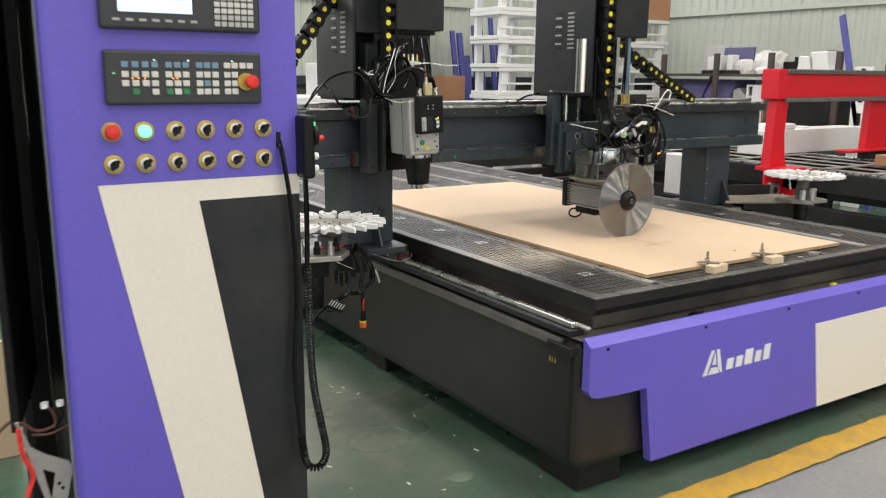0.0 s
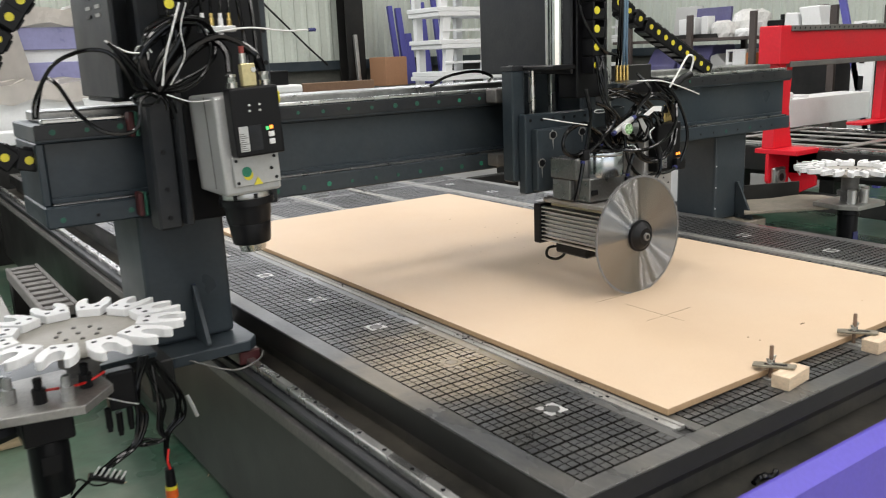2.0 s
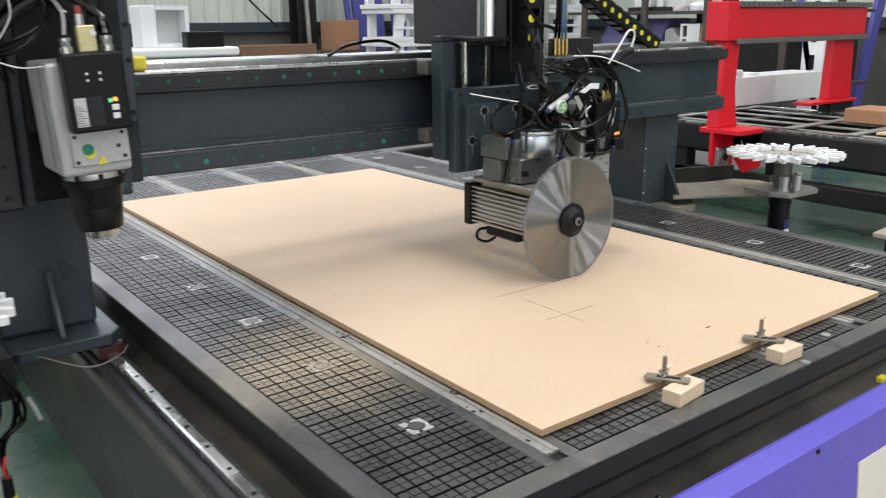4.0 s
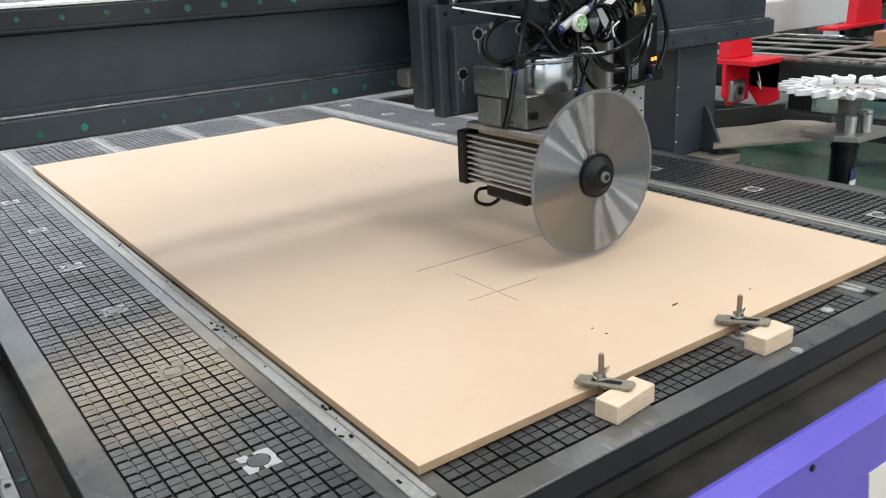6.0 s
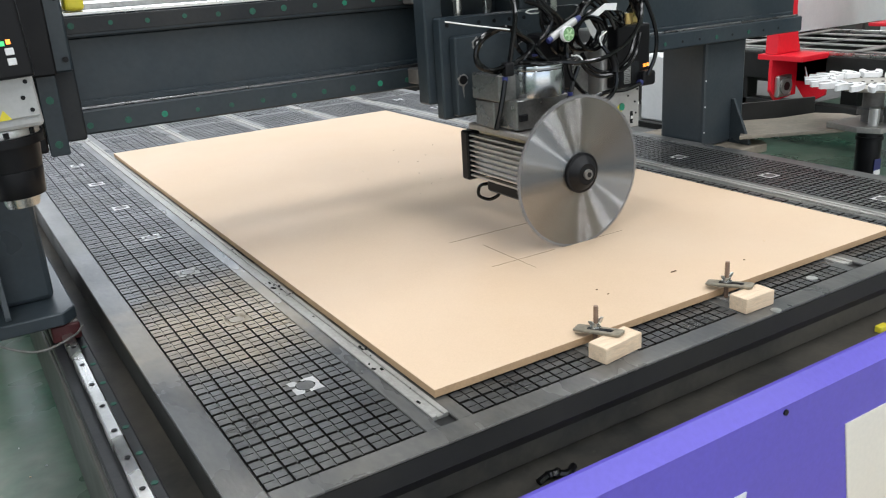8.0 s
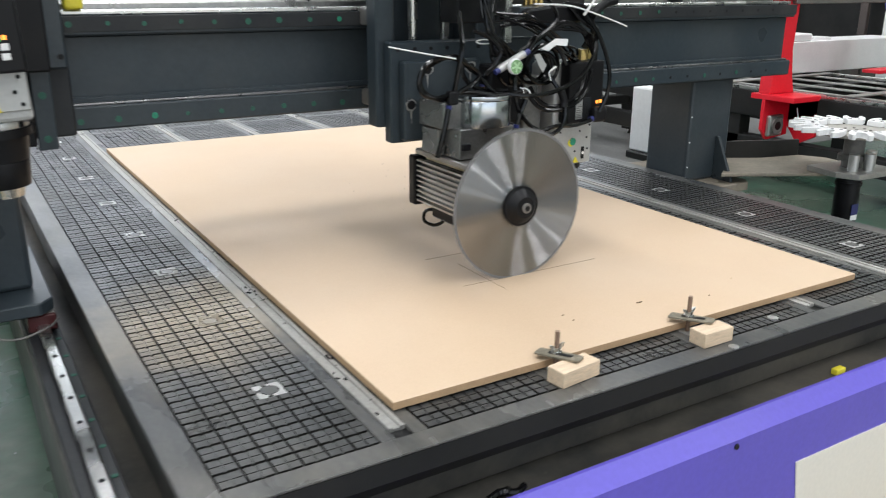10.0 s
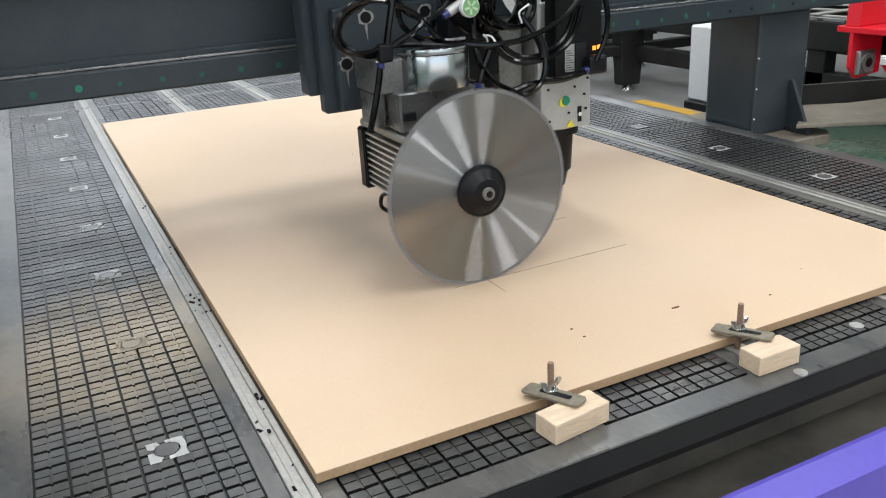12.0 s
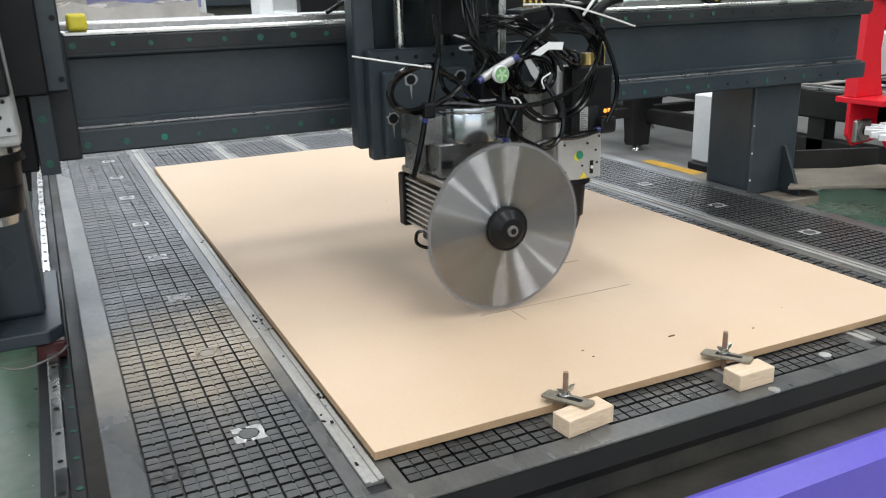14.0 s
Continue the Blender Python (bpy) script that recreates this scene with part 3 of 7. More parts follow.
border(-0.358, -0.306, -0.115, 5.65)
border(1.636, 1.688, -0.115, 5.65)
border(-0.3055, 1.6355, -0.115, -0.0715)
border(-0.3055, 1.6355, 2.915, 2.945)
border(-0.3055, 1.6355, 5.58, 5.65)
for i, sx in enumerate(SLOTS):
    for ya, yb in ((-0.071, 2.9145), (2.9455, 5.5795)):
        border(sx - 0.040, sx - 0.0155, ya, yb)
        border(sx + 0.0155, sx + 0.042, ya, yb)
    for ya, yb in ((-0.045, 2.9145), (2.9455, 5.5795)):
        for a, b, h in ((-0.0150, -0.0055, 0.7325), (0.0055, 0.0150, 0.7325)):
            part("slot_lip", box((sx + a, ya, 0.716), (sx + b, yb, h), 0.001), SLOTALU, bed, "aluminium clamping slot lip")
        part("slot_floor", box((sx - 0.0055, ya, 0.7248), (sx + 0.0055, yb, 0.7295), 0), SLOTALU, bed)

deb = random.Random(8)
for i in range(26):
    y, s = deb.choice((deb.gauss(0.22, 0.05), deb.gauss(0.62, 0.05), deb.uniform(0.0, 1.6))), deb.uniform(0.0015, 0.0042)
    x = -0.018 + deb.choice((-0.010, 0.010, 0.0, 0.010)) + deb.uniform(-0.004, 0.004)
    bm = box((-s * 0.6, -s * deb.uniform(0.6, 2.2), 0), (s * 0.6, s, s * 0.5), 0.0004)
    bmesh.ops.transform(bm, matrix=Matrix.Translation((x, y, 0.7326)) @ Matrix.Rotation(deb.uniform(-0.6, 0.6), 4, "Z"), verts=bm.verts)
    part("crumb", bm, GROOVE, bed, "black rubber crumb")

# ---- the sheet on the table ----
board = thing("fibreboard_sheet", (0.61, 1.22, T), "large tan medium density fibreboard sheet clamped on the table", "board")
bm = bmesh.new()
add_box(bm, (0.0, 0.0, T + 0.0035), (1.22, 2.44, T + 0.018), 0.0008)
sheet_ob = part("sheet", bm, MDF, board)
sheet_ob.data.materials.append(MDFEDGE)
for poly in sheet_ob.data.polygons:
    poly.material_index = 0 if poly.normal.z > 0.5 else 1
KT = T + 0.0181


def saw_cut(x0, x1, y0, y1):
    return part("saw_cut", box((x0, y0, KT - 0.0005), (x1, y1, KT + 0.0003), 0), KERF, board, "thin dark saw cut")


for lo, hi in (((0.405, 0.5946), (0.505, 0.5954)), ((0.387, 0.3929), (0.562, 0.3936)), ((0.4560, 0.330), (0.4566, 0.530))):
    saw_cut(lo[0], hi[0], lo[1], hi[1])
# the cuts that the saw makes on its way come up out of the sheet piece by piece
CUTS = []
for i in range(13):
    x = 0.505 + i * 0.02
    CUTS.append((saw_cut(x, x + 0.02, 0.5946, 0.5954), (x + 0.01 - 0.515) / 0.052))
for i in range(10):
    x = 0.562 + i * 0.0204
    CUTS.append((saw_cut(x, x + 0.0204, 0.3928, 0.3936), 6.2 if x > 0.66 else 6.3 + (0.66 - x) / 0.05))
rnd = random.Random(11)
for i in range(30):
    x, y = (rnd.gauss(0.75, 0.14), rnd.gauss(1.35, 0.25)) if i < 26 else (rnd.uniform(0.3, 1.1), rnd.uniform(0.05, 0.3))
    s = rnd.uniform(0.0008, 0.0019)
    bm = box((x - s, y - s * 0.6, KT), (x + s, y + s * 0.6, KT + s * 0.6), 0)
    ob = part("wood_chip", bm, KERF if i % 3 else PINE, board)
part("wood_chip", box((0.646, 0.120, KT), (0.660, 0.1225, KT + 0.0015), 0), KERF, board, "dark splinter")


def clamp(x):
    c = thing("hold_down_clamp", (x, -0.008, T), "dull bronze strap clamp with wing nut on a browned threaded stud", "clamp", "clamps along the sheet")
    lie = Matrix.Translation((x - 0.002, -0.017, T + 0.0312)) @ Matrix.Rotation(radians(-66 if x < 0.5 else -64), 4, "Z") @ Matrix.Rotation(radians(-4), 4, "Y")
    bm = bmesh.new()
    add_prism(bm, [(-0.044, -0.011), (-0.040, -0.0135), (0.040, -0.0135), (0.044, -0.010), (0.044, 0.010), (0.040, 0.0135), (-0.040, 0.0135), (-0.044, 0.011)], "z", -0.0022, 0.0022, 0.0008)
    bmesh.ops.transform(bm, matrix=lie, verts=bm.verts)
    strap = part("strap", bm, STRAP, c, "dull bronze grey strap with a long slot")
    bm = bmesh.new()
    add_prism(bm, [(-0.020, -0.0035), (-0.017, -0.0048), (0.024, -0.0048), (0.027, -0.0035), (0.027, 0.0035), (0.024, 0.0048), (-0.017, 0.0048), (-0.020, 0.0035)], "z", 0.0023, 0.0027)
    bmesh.ops.transform(bm, matrix=lie, verts=bm.verts)
    part("slot", bm, BLACK, strap, "dark slot")
    bm = cyl((x, -0.008, T + 0.001), 0.0042, 0.073, "z", 12)
    for k in range(13):
        add_cyl(bm, (x, -0.008, T + 0.009 + k * 0.005), 0.0047, 0.002, "z", 12)
    part("stud", bm, STUD, c, "browned threaded steel stud")
    bm = cyl((x, -0.008, T + 0.0352), 0.0075, 0.007, "z", 12)
    for s in (-1, 1):
        add_prism(bm, [(x + s * 0.005, T + 0.036), (x + s * 0.014, T + 0.043), (x + s * 0.016, T + 0.049), (x + s * 0.010, T + 0.048), (x + s * 0.005, T + 0.042)], "y", -0.0100, -0.0060)
    part("wing_nut", bm, STEEL, c, "bright wing nut")
    part("washer", cyl((x, -0.008, T + 0.0338), 0.010, 0.0014, "z", 16), STEEL, c)
    b = thing("wooden_block", (x + 0.045, -0.055, T), "small raw pine block under the clamp strap", "wood block", "blocks under the clamps")
    bm = box((-0.046, -0.017, 0), (0.046 if x < 0.5 else 0.032, 0.023, 0.0295), 0.0012)
    bmesh.ops.transform(bm, matrix=Matrix.Translation((x + 0.004 if x < 0.5 else x + 0.008, -0.056 if x < 0.5 else -0.070, T + 0.0005)) @ Matrix.Rotation(radians(7 if x < 0.5 else 0), 4, "Z"), verts=bm.verts)
    part("block", bm, BLOCKWOOD, b)


for cxx in (0.326, 0.660):
    clamp(cxx)

part("port_screw", cyl((0.680, -0.107, T - 0.001), 0.010, 0.0022, "z", 16), ALU, bed, "flat screw head")
part("port_ring", cyl((0.865, -0.051, T), 0.011, 0.0016, "z", 16), ALU, bed)


def vacuum_port(x, y, s):
    bm = bmesh.new()
    n = 16
    rnd = random.Random(int(1000 * (x + 3 * y)))
    inner = [bm.verts.new((x + 0.017 * math.cos(2 * math.pi * k / n), y + 0.017 * math.sin(2 * math.pi * k / n), T + 0.0012)) for k in range(n)]
    outer = []
    for k in range(n):
        a = 2 * math.pi * k / n
        r = s / max(abs(math.cos(a)), abs(math.sin(a))) * rnd.choice((1.0, 0.98, 0.92))
        outer.append(bm.verts.new((x + min(r, s * 1.38) * math.cos(a), y + min(r, s * 1.38) * math.sin(a), T + 0.0010)))
    for k in range(n):
        if (k % 4) in (1, 2) or rnd.random() < 0.85:
            bm.faces.new((inner[k], inner[(k + 1) % n], outer[(k + 1) % n], outer[k]))
    bmesh.ops.solidify(bm, geom=bm.faces[:], thickness=0.0006)
    part("port_hole", cyl((x, y, T + 0.0002), 0.0150, 0.0008, "z", 18), TABLE, bed, "dark suction hole")
    part("vacuum_port", bm, STICKER, bed, "torn white sticker round a suction port")


for py in (0.175, 0.524, 0.875, 1.225, 1.614, 2.010, 2.40, 2.78, 3.2):
    vacuum_port(-0.146, py, 0.025)
    vacuum_port(1.474, py, 0.024)

# ---- the gantry (placed as at the clip's start; it slides along y) ----
gantry = thing("gantry", (0.65, 1.25, 0.65), "dark slate grey steel gantry bridging the machine bed on two columns", "gantry")
GX0, GX1 = -0.875, 2.137
FY = 1.130
bm = box((GX0 + 0.02, 1.165, 1.125), (GX1 - 0.004, 1.40, 1.275), 0.004)
part("web", bm, SLATE, gantry, "slate painted beam web")
part("top_flange", box((GX0, FY + 0.004, 1.2755), (GX1, 1.43, 1.318), 0.004), SLATE, gantry, "slate painted upper flange")
part("bottom_flange", box((GX0, FY, 1.072), (GX1, 1.43, 1.1245), 0.004), SLATE, gantry, "slate painted lower flange")
part("end_plate", box((GX0, FY + 0.012, 1.1248), (GX0 + 0.018, 1.42, 1.2752), 0.003), SLATE, gantry)
part("rail_strip", box((GX0, FY, 1.284), (GX1, FY + 0.0035, 1.318), 0.001), DARK, gantry, "dark machined strip")
part("guide_rail", box((GX0 + 0.02, FY + 0.012, 1.3185), (GX1 - 0.02, FY + 0.040, 1.330), 0.003), STEEL, gantry, "bright steel guide rail")
part("guide_rail", box((GX0 + 0.02, FY + 0.004, 1.1248), (GX1 - 0.02, FY + 0.024, 1.131), 0.002), RAILDULL, gantry, "dull grey guide rail")
part("fillet", box((GX0 + 0.02, FY + 0.025, 1.1248), (GX1 - 0.02, FY + 0.034, 1.142), 0.003), SLATE, gantry)
part("upper_plate", box((GX0 + 0.03, FY + 0.10, 1.3185), (GX1 - 0.01, 1.40, 1.345), 0.004), WORNPLATE, gantry, "worn bare steel cover plate")
dots = random.Random(17)
for i in range(37):
    x = -0.838 + i * 0.0790
    for zz in (1.301, 1.093):
        part("bolt_hole", cyl((x, FY - 0.0008, zz), 0.0045, 0.0010, "y", 10), BLACK, gantry)
        if dots.random() < (0.94 if x < 1.5 else 0.4):
            r = dots.uniform(0.0050, 0.0078)
            part("paint_dot", cyl((x + dots.uniform(-0.002, 0.002), FY - 0.0020, zz + dots.uniform(-0.002, 0.002)), r, 0.0012, "y", 9), GREEN if dots.random() < 0.12 else CHECK, gantry, "green check mark")


def gantry_column(x0, x1, out):
    part("column", box((x0, 1.185, 0.706), (x1, 1.45 if x0 < 0 else 1.385, 1.0715), 0.012, 2), SLATE, gantry, "slate painted box column")
    mid = (x0 + x1) / 2 + (0 if x0 < 0 else 0.03)
    a, b = (x0 - 0.03, x1 + 0.03)
    pts = [(a, 1.12), (a + 0.05, 1.075), (b - 0.03, 1.075), (b, 1.11), (b, 1.54), (a, 1.54)]
    part("base_plate", prism(pts, "z", 0.676, 0.7058, 0.003), SLATE if x0 < 0 else DUSTYARM, gantry, "worn grey base plate" if x0 < 0 else "base plate under tan dust")
    part("gusset", prism([(1.184, 0.707), (1.184, 0.862), (1.172, 0.862), (1.098, 0.715), (1.098, 0.707)], "x", mid + out * 0.01 - 0.006, mid + out * 0.01 + 0.006, 0.001), SLATE, gantry)
    rx = -0.425 if x0 < 0 else 1.755
    for y in (1.10, 1.36):
        bm = box((rx - 0.03, y, 0.632), (rx + 0.03, y + 0.085, 0.6757), 0.004)
        part("slide_block", bm, CAST, gantry, "cast slide block on the rail")
    part("wiper", box((rx - 0.03, 1.088, 0.634), (rx + 0.03, 1.0995, 0.672), 0.003), DULLRED, gantry, "dark red rail wiper")


gantry_column(-0.655, -0.425, 1)
gantry_column(1.705, 1.915, 1)
part("servo_box", box((1.955, 1.56, 0.71), (2.05, 1.74, 0.975), 0.006), WHITE, gantry, "white sheet metal drive cover")
part("servo_bracket", box((1.93, 1.50, 0.68), (2.045, 1.73, 0.7095), 0.004), BLACKSTEEL, gantry)
part("pneumatic_tee", box((-0.290, 1.135, 1.3305), (-0.250, 1.175, 1.366), 0.008, 3), YELLOW, gantry, "yellow plastic stop block")
cable(gantry, [(-0.60, 1.08, 0.69), (-0.50, 1.02, 0.655), (-0.42, 1.04, 0.66), (-0.39, 1.08, 0.665)], 0.0026, CAST, "lubrication_line")
cable(gantry, [(0.30, 1.22, 1.345), (0.36, 1.2, 1.375), (0.47, 1.2, 1.385), (0.55, 1.22, 1.365), (0.60, 1.3, 1.346)], 0.005)
for i, (zz, c) in enumerate(((1.15, 0.012), (1.0, 0.010), (0.85, 0.011))):
    part("bolt", cyl((1.712, 1.1830, 0.76 + i * 0.09), 0.0028, 0.002, "y", 8), WPLAST, gantry)


def chain_links(parent, path, w, h, name="chain_link"):
    """A drag chain: one link every 5.5 cm on the path, each with a round yellow plug on its side."""
    pts = smooth_path(path, 10)
    acc, last, k = 0.0, pts[0], 0
    for p, q in zip(pts, pts[1:]):
        acc += (q - p).length
        if acc >= 0.046:
            acc = 0.0
            d = (q - last).normalized()
            ang = math.atan2(d.z, d.x)
            m = Matrix.Translation(q) @ Matrix.Rotation(-ang, 4, "Y")
            bm = bmesh.new()
            add_box(bm, (-0.0265, -w / 2, -h / 2), (0.0265, -w / 2 + 0.008, h / 2), 0.004)
            add_box(bm, (-0.027, w / 2 - 0.008, -h / 2), (0.027, w / 2, h / 2), 0.004)
            add_box(bm, (-0.014, -w / 2 + 0.008, -h / 2), (0.014, w / 2 - 0.008, -h / 2 + 0.006), 0)
            add_box(bm, (-0.014, -w / 2 + 0.008, h / 2 - 0.006), (0.014, w / 2 - 0.008, h / 2 + 0.005), 0)
            bmesh.ops.transform(bm, matrix=m, verts=bm.verts)
            link = part(name, bm, BLACK, parent)
            bm = cyl((0, -w / 2 - 0.0012, 0), 0.0100, 0.0022, "y", 14)
            bmesh.ops.transform(bm, matrix=m, verts=bm.verts)
            part("plug", bm, YELLOW, link, "round yellow plug")
            last = q


def vertical_chain(parent, x, y, z0, z1, w=0.030, deep=0.05):
    z = z0
    while z < z1:
        bm = bmesh.new()
        add_box(bm, (x - w / 2, y - deep / 2, z), (x - w / 2 + 0.008, y + deep / 2, z + 0.05), 0.003)
        add_box(bm, (x + w, y - deep / 2, z), (x + w + 0.008, y + deep / 2, z + 0.05), 0.003)
        add_box(bm, (x - w / 2, y - deep / 2, z), (x + w, y - deep / 2 + 0.006, z + 0.030), 0.002)
        link = part("chain_link", bm, BLACK, parent)
        part("plug", cyl((x - 0.003, y - deep / 2 - 0.002, z + 0.025), 0.011, 0.0025, "y", 12), YELLOW, link, "round yellow plug")
        z += 0.051


def vents(parent, x, y0, z0, n, cols=2):
    for c in range(cols):
        for i in range(n):
            part("vent_slot", box((x - 0.0015, y0 + c * 0.09, z0 + i * 0.020), (x + 0.0005, y0 + c * 0.09 + 0.045, z0 + i * 0.020 + 0.008), 0), GALV if c == 0 or i % 2 else BLACK, parent, "pressed vent slot")


def loop_cable(parent, c, rx, rz, y, seed, r=0.005, turns=1.3, material=None, lean=0.04):
    rnd = random.Random(seed)
    pts = []
    n = int(9 * turns)
    for i in range(n + 1):
        a = 2 * math.pi * turns * i / n + rnd.uniform(-0.1, 0.1)
        pts.append((c[0] + rx * math.cos(a) * rnd.uniform(0.93, 1.07), y + lean * math.sin(a * 0.7) + 0.004 * i, c[1] + rz * math.sin(a) * rnd.uniform(0.93, 1.07)))
    cable(parent, pts, r, material)


def tie(parent, a, b, r=0.0018):
    m = (Vector(a) + Vector(b)) / 2 + Vector((0, 0, -0.01))
    cable(parent, [a, m, b], r, TIE, "cable_tie", "white nylon cable tie")


# ---- the router head beside the first column ----
rh = thing("spindle_unit", (-0.48, 0.95, 1.05), "grey electric router spindle on a dark slide plate with hanging cables", "spindle unit")
part("slide_plate", box((-0.585, 1.062, 1.215), (-0.306, 1.094, 1.80), 0.004), SLATE, rh, "slate painted slide plate")
part("carriage", box((-0.615, 1.0945, 1.068), (-0.300, 1.128, 1.330), 0.004), DARK, rh)
part("z_column", box((-0.645, 1.02, 1.050), (-0.586, 1.09, 1.60), 0.006), DARK, rh, "slate painted side column")
part("z_plate", box((-0.567, 1.005, 1.215), (-0.345, 1.0615, 1.62), 0.004), BLACK, rh)
part("back_block", box((-0.5675, 1.045, 1.060), (-0.385, 1.0945, 1.2145), 0.004), BLACK, rh)
part("inner_block", box((-0.5855, 0.99, 1.06), (-0.568, 1.0615, 1.56), 0.003), DARK, rh)
for z in (1.08, 1.15, 1.24, 1.36, 1.44, 1.52, 1.60):
    for x in (-0.577, -0.318):
        if x > -0.5 and z < 1.22:
            continue
        part("bolt", cyl((x, 1.0585, z), 0.006, 0.004, "y", 10), BLACK, rh)
    part("bolt", cyl((-0.618, 1.0165, z), 0.006, 0.004, "y", 10), BLACK, rh)
fixed = set(rh.children_recursive)
part("spindle_body", box((-0.545, 0.855, 1.140), (-0.405, 1.034, 1.372), 0.008, 2), ALUPAINT, rh, "silver grey spindle housing")
for wz in (1.277, 1.080):
    part("wiper", box((-0.668, 1.094, wz), (-0.655, 1.129, wz + 0.060), 0.003), DULLRED, rh, "dark red rail wiper")
    part("end_seal", box((-0.6545, 1.094, wz), (-0.6465, 1.129, wz + 0.060), 0.002), CHECK, rh, "green end seal")
part("seam", box((-0.5462, 0.915, 1.155), (-0.5448, 0.918, 1.370), 0), CAST, rh)
tb = part("terminal_box", box((-0.522, 0.812, 1.232), (-0.404, 0.8545, 1.388), 0.005, 2), BLACK, rh, "black terminal box")
part("label", box((-0.512, 0.8105, 1.245), (-0.490, 0.8118, 1.302), 0), ALU, tb, "silver rating label")
part("label", box((-0.487, 0.8105, 1.245), (-0.458, 0.8118, 1.302), 0), DARK, tb, "dark label")
for i in range(9):
    for lx0, lx1, mm in ((-0.511, -0.4925, CAST), (-0.486, -0.464, BLACKSTEEL)):
        part("text_bar", box((lx0, 0.8099, 1.2475 + i * 0.0046), (lx1 - 0.004 * (i % 3), 0.81045, 1.2493 + i * 0.0046), 0), mm, tb)
for k, (lx, lz, mm) in enumerate(((-0.446, 1.288, LEDG), (-0.436, 1.290, LEDY))):
    part("indicator", box((lx, 0.8100, lz), (lx + 0.007, 0.8118, lz + 0.008), 0), mm, tb, "lit indicator")
for lz in (1.255, 1.272):
    part("button", box((-0.441, 0.8098, lz), (-0.427, 0.8118, lz + 0.012), 0.001), WPLAST, tb)
for lx in (-0.480, -0.455):
    for lz in (1.335, 1.348):
        part("screw", cyl((lx, 0.8095, lz), 0.003, 0.003, "y", 8), STEEL, tb)
for lx in (-0.505, -0.425):
    bm = cyl((lx, 0.835, 1.3885), 0.013, 0.012, "z", 12)
    add_cyl(bm, (lx, 0.835, 1.4005), 0.010, 0.012, "z", 6)
    add_cyl(bm, (lx, 0.835, 1.4125), 0.012, 0.006, "z", 12)
    part("cable_gland", bm, STEEL, rh, "nickel cable gland")
part("manifold", box((-0.480, 0.828, 1.3885), (-0.446, 0.846, 1.440), 0.002), paint("pale_brass", (0.60, 0.52, 0.28), 0.4, 0.5, 0.15, 20, 150, 0.03), rh, "pale brass air manifold")
part("manifold_screw", cyl((-0.452, 0.8245, 1.425), 0.006, 0.003, "y", 10), STEEL, rh)
part("fitting", cyl((-0.470, 0.838, 1.4405), 0.008, 0.022, "z", 10), STEEL, rh)
part("fitting_cap", cyl((-0.470, 0.838, 1.4627), 0.006, 0.016, "z", 10), paint("dull_red_collar", (0.30, 0.05, 0.04), 0.5), rh, "dull red hose collar")
part("face_plate", box((-0.524, 0.848, 1.160), (-0.408, 0.8545, 1.2315), 0.002), ALUPAINT, rh, "pale face plate")
part("marker", cyl((-0.492, 0.8455, 1.194), 0.012, 0.0024, "y", 16), GREEN, rh, "green round sticker")
part("marker", cyl((-0.489, 0.8462, 1.186), 0.012, 0.0014, "y", 16), YELLOW, rh, "yellow round sticker")
part("warning_sign", prism([(-0.478, 1.161), (-0.456, 1.161), (-0.467, 1.179)], "y", 0.8450, 0.8478), YELLOW, rh, "small yellow warning triangle")
for bx, bz in ((-0.515, 1.222), (-0.42, 1.222), (-0.515, 1.170), (-0.42, 1.172), (-0.43, 1.195)):
    part("bolt", cyl((bx, 0.8450, bz), 0.004, 0.003, "y", 8), BLACK, rh)
part("nose_ring", cyl((-0.472, 0.925, 1.124), 0.062, 0.0155, "z", 28, None, 0.002), ALU, rh, "bare metal nose ring", True)
for k in range(8):
    part("bolt", cyl((-0.472 + 0.0625 * math.cos(k * 0.785), 0.925 + 0.0625 * math.sin(k * 0.785), 1.1265), 0.005, 0.011, "z", 8), BLACK, rh)
bm = cyl((-0.472, 0.925, 1.108), 0.066, 0.0157, "z", 28)
part("nose_flange", bm, BLACK, rh, "black nose flange", True)
bm = cyl((-0.472, 0.925, 1.062), 0.052, 0.0457, "z", 28, 0.058)
add_cyl(bm, (-0.472, 0.925, 1.010), 0.046, 0.0515, "z", 28, 0.052, 0.002)
part("nose", bm, BLACK, rh, "black spindle nose", True)
part("collet", cyl((-0.472, 0.925, 0.990), 0.030, 0.0195, "z", 20, 0.034), STEEL, rh, "bright collet", True)
# the spindle hangs a little out of the upright
lean = Matrix.Translation(Vector((-0.47, 0.9, 1.372)) - ORIGIN["spindle_unit"])
lean = lean @ Matrix.Rotation(radians(-2.6), 4, "Y") @ lean.inverted()
forward = Vector((-0.47, 0.92, 1.25)) - ORIGIN["spindle_unit"]
forward = Matrix.Translation(forward + Vector((-0.008, -0.028, 0.003))) @ Matrix.Scale(0.985, 4) @ Matrix.Translation(-forward)
for ob in set(rh.children_recursive) - fixed:
    if not ob.name.startswith(("wiper", "end_seal")):
        ob.data.transform(forward @ lean)
part("hood_front", box((-0.560, 0.96, 1.655), (-0.300, 1.0295, 2.05), 0.004), DARK, rh, "dark grey hood front")
cov = part("cover", prism([(1.03, 1.372), (1.40, 1.372), (1.40, 2.05), (1.03, 2.05)], "x", -0.700, -0.688, 0.003), DARK, rh, "dark grey sheet metal hood with vent slots")
vents(cov, -0.701, 1.10, 1.56, 9)
part("hood_box", box((-0.6875, 1.03, 1.64), (-0.300, 1.40, 2.05), 0.004), DARK, rh, "dark grey hood")
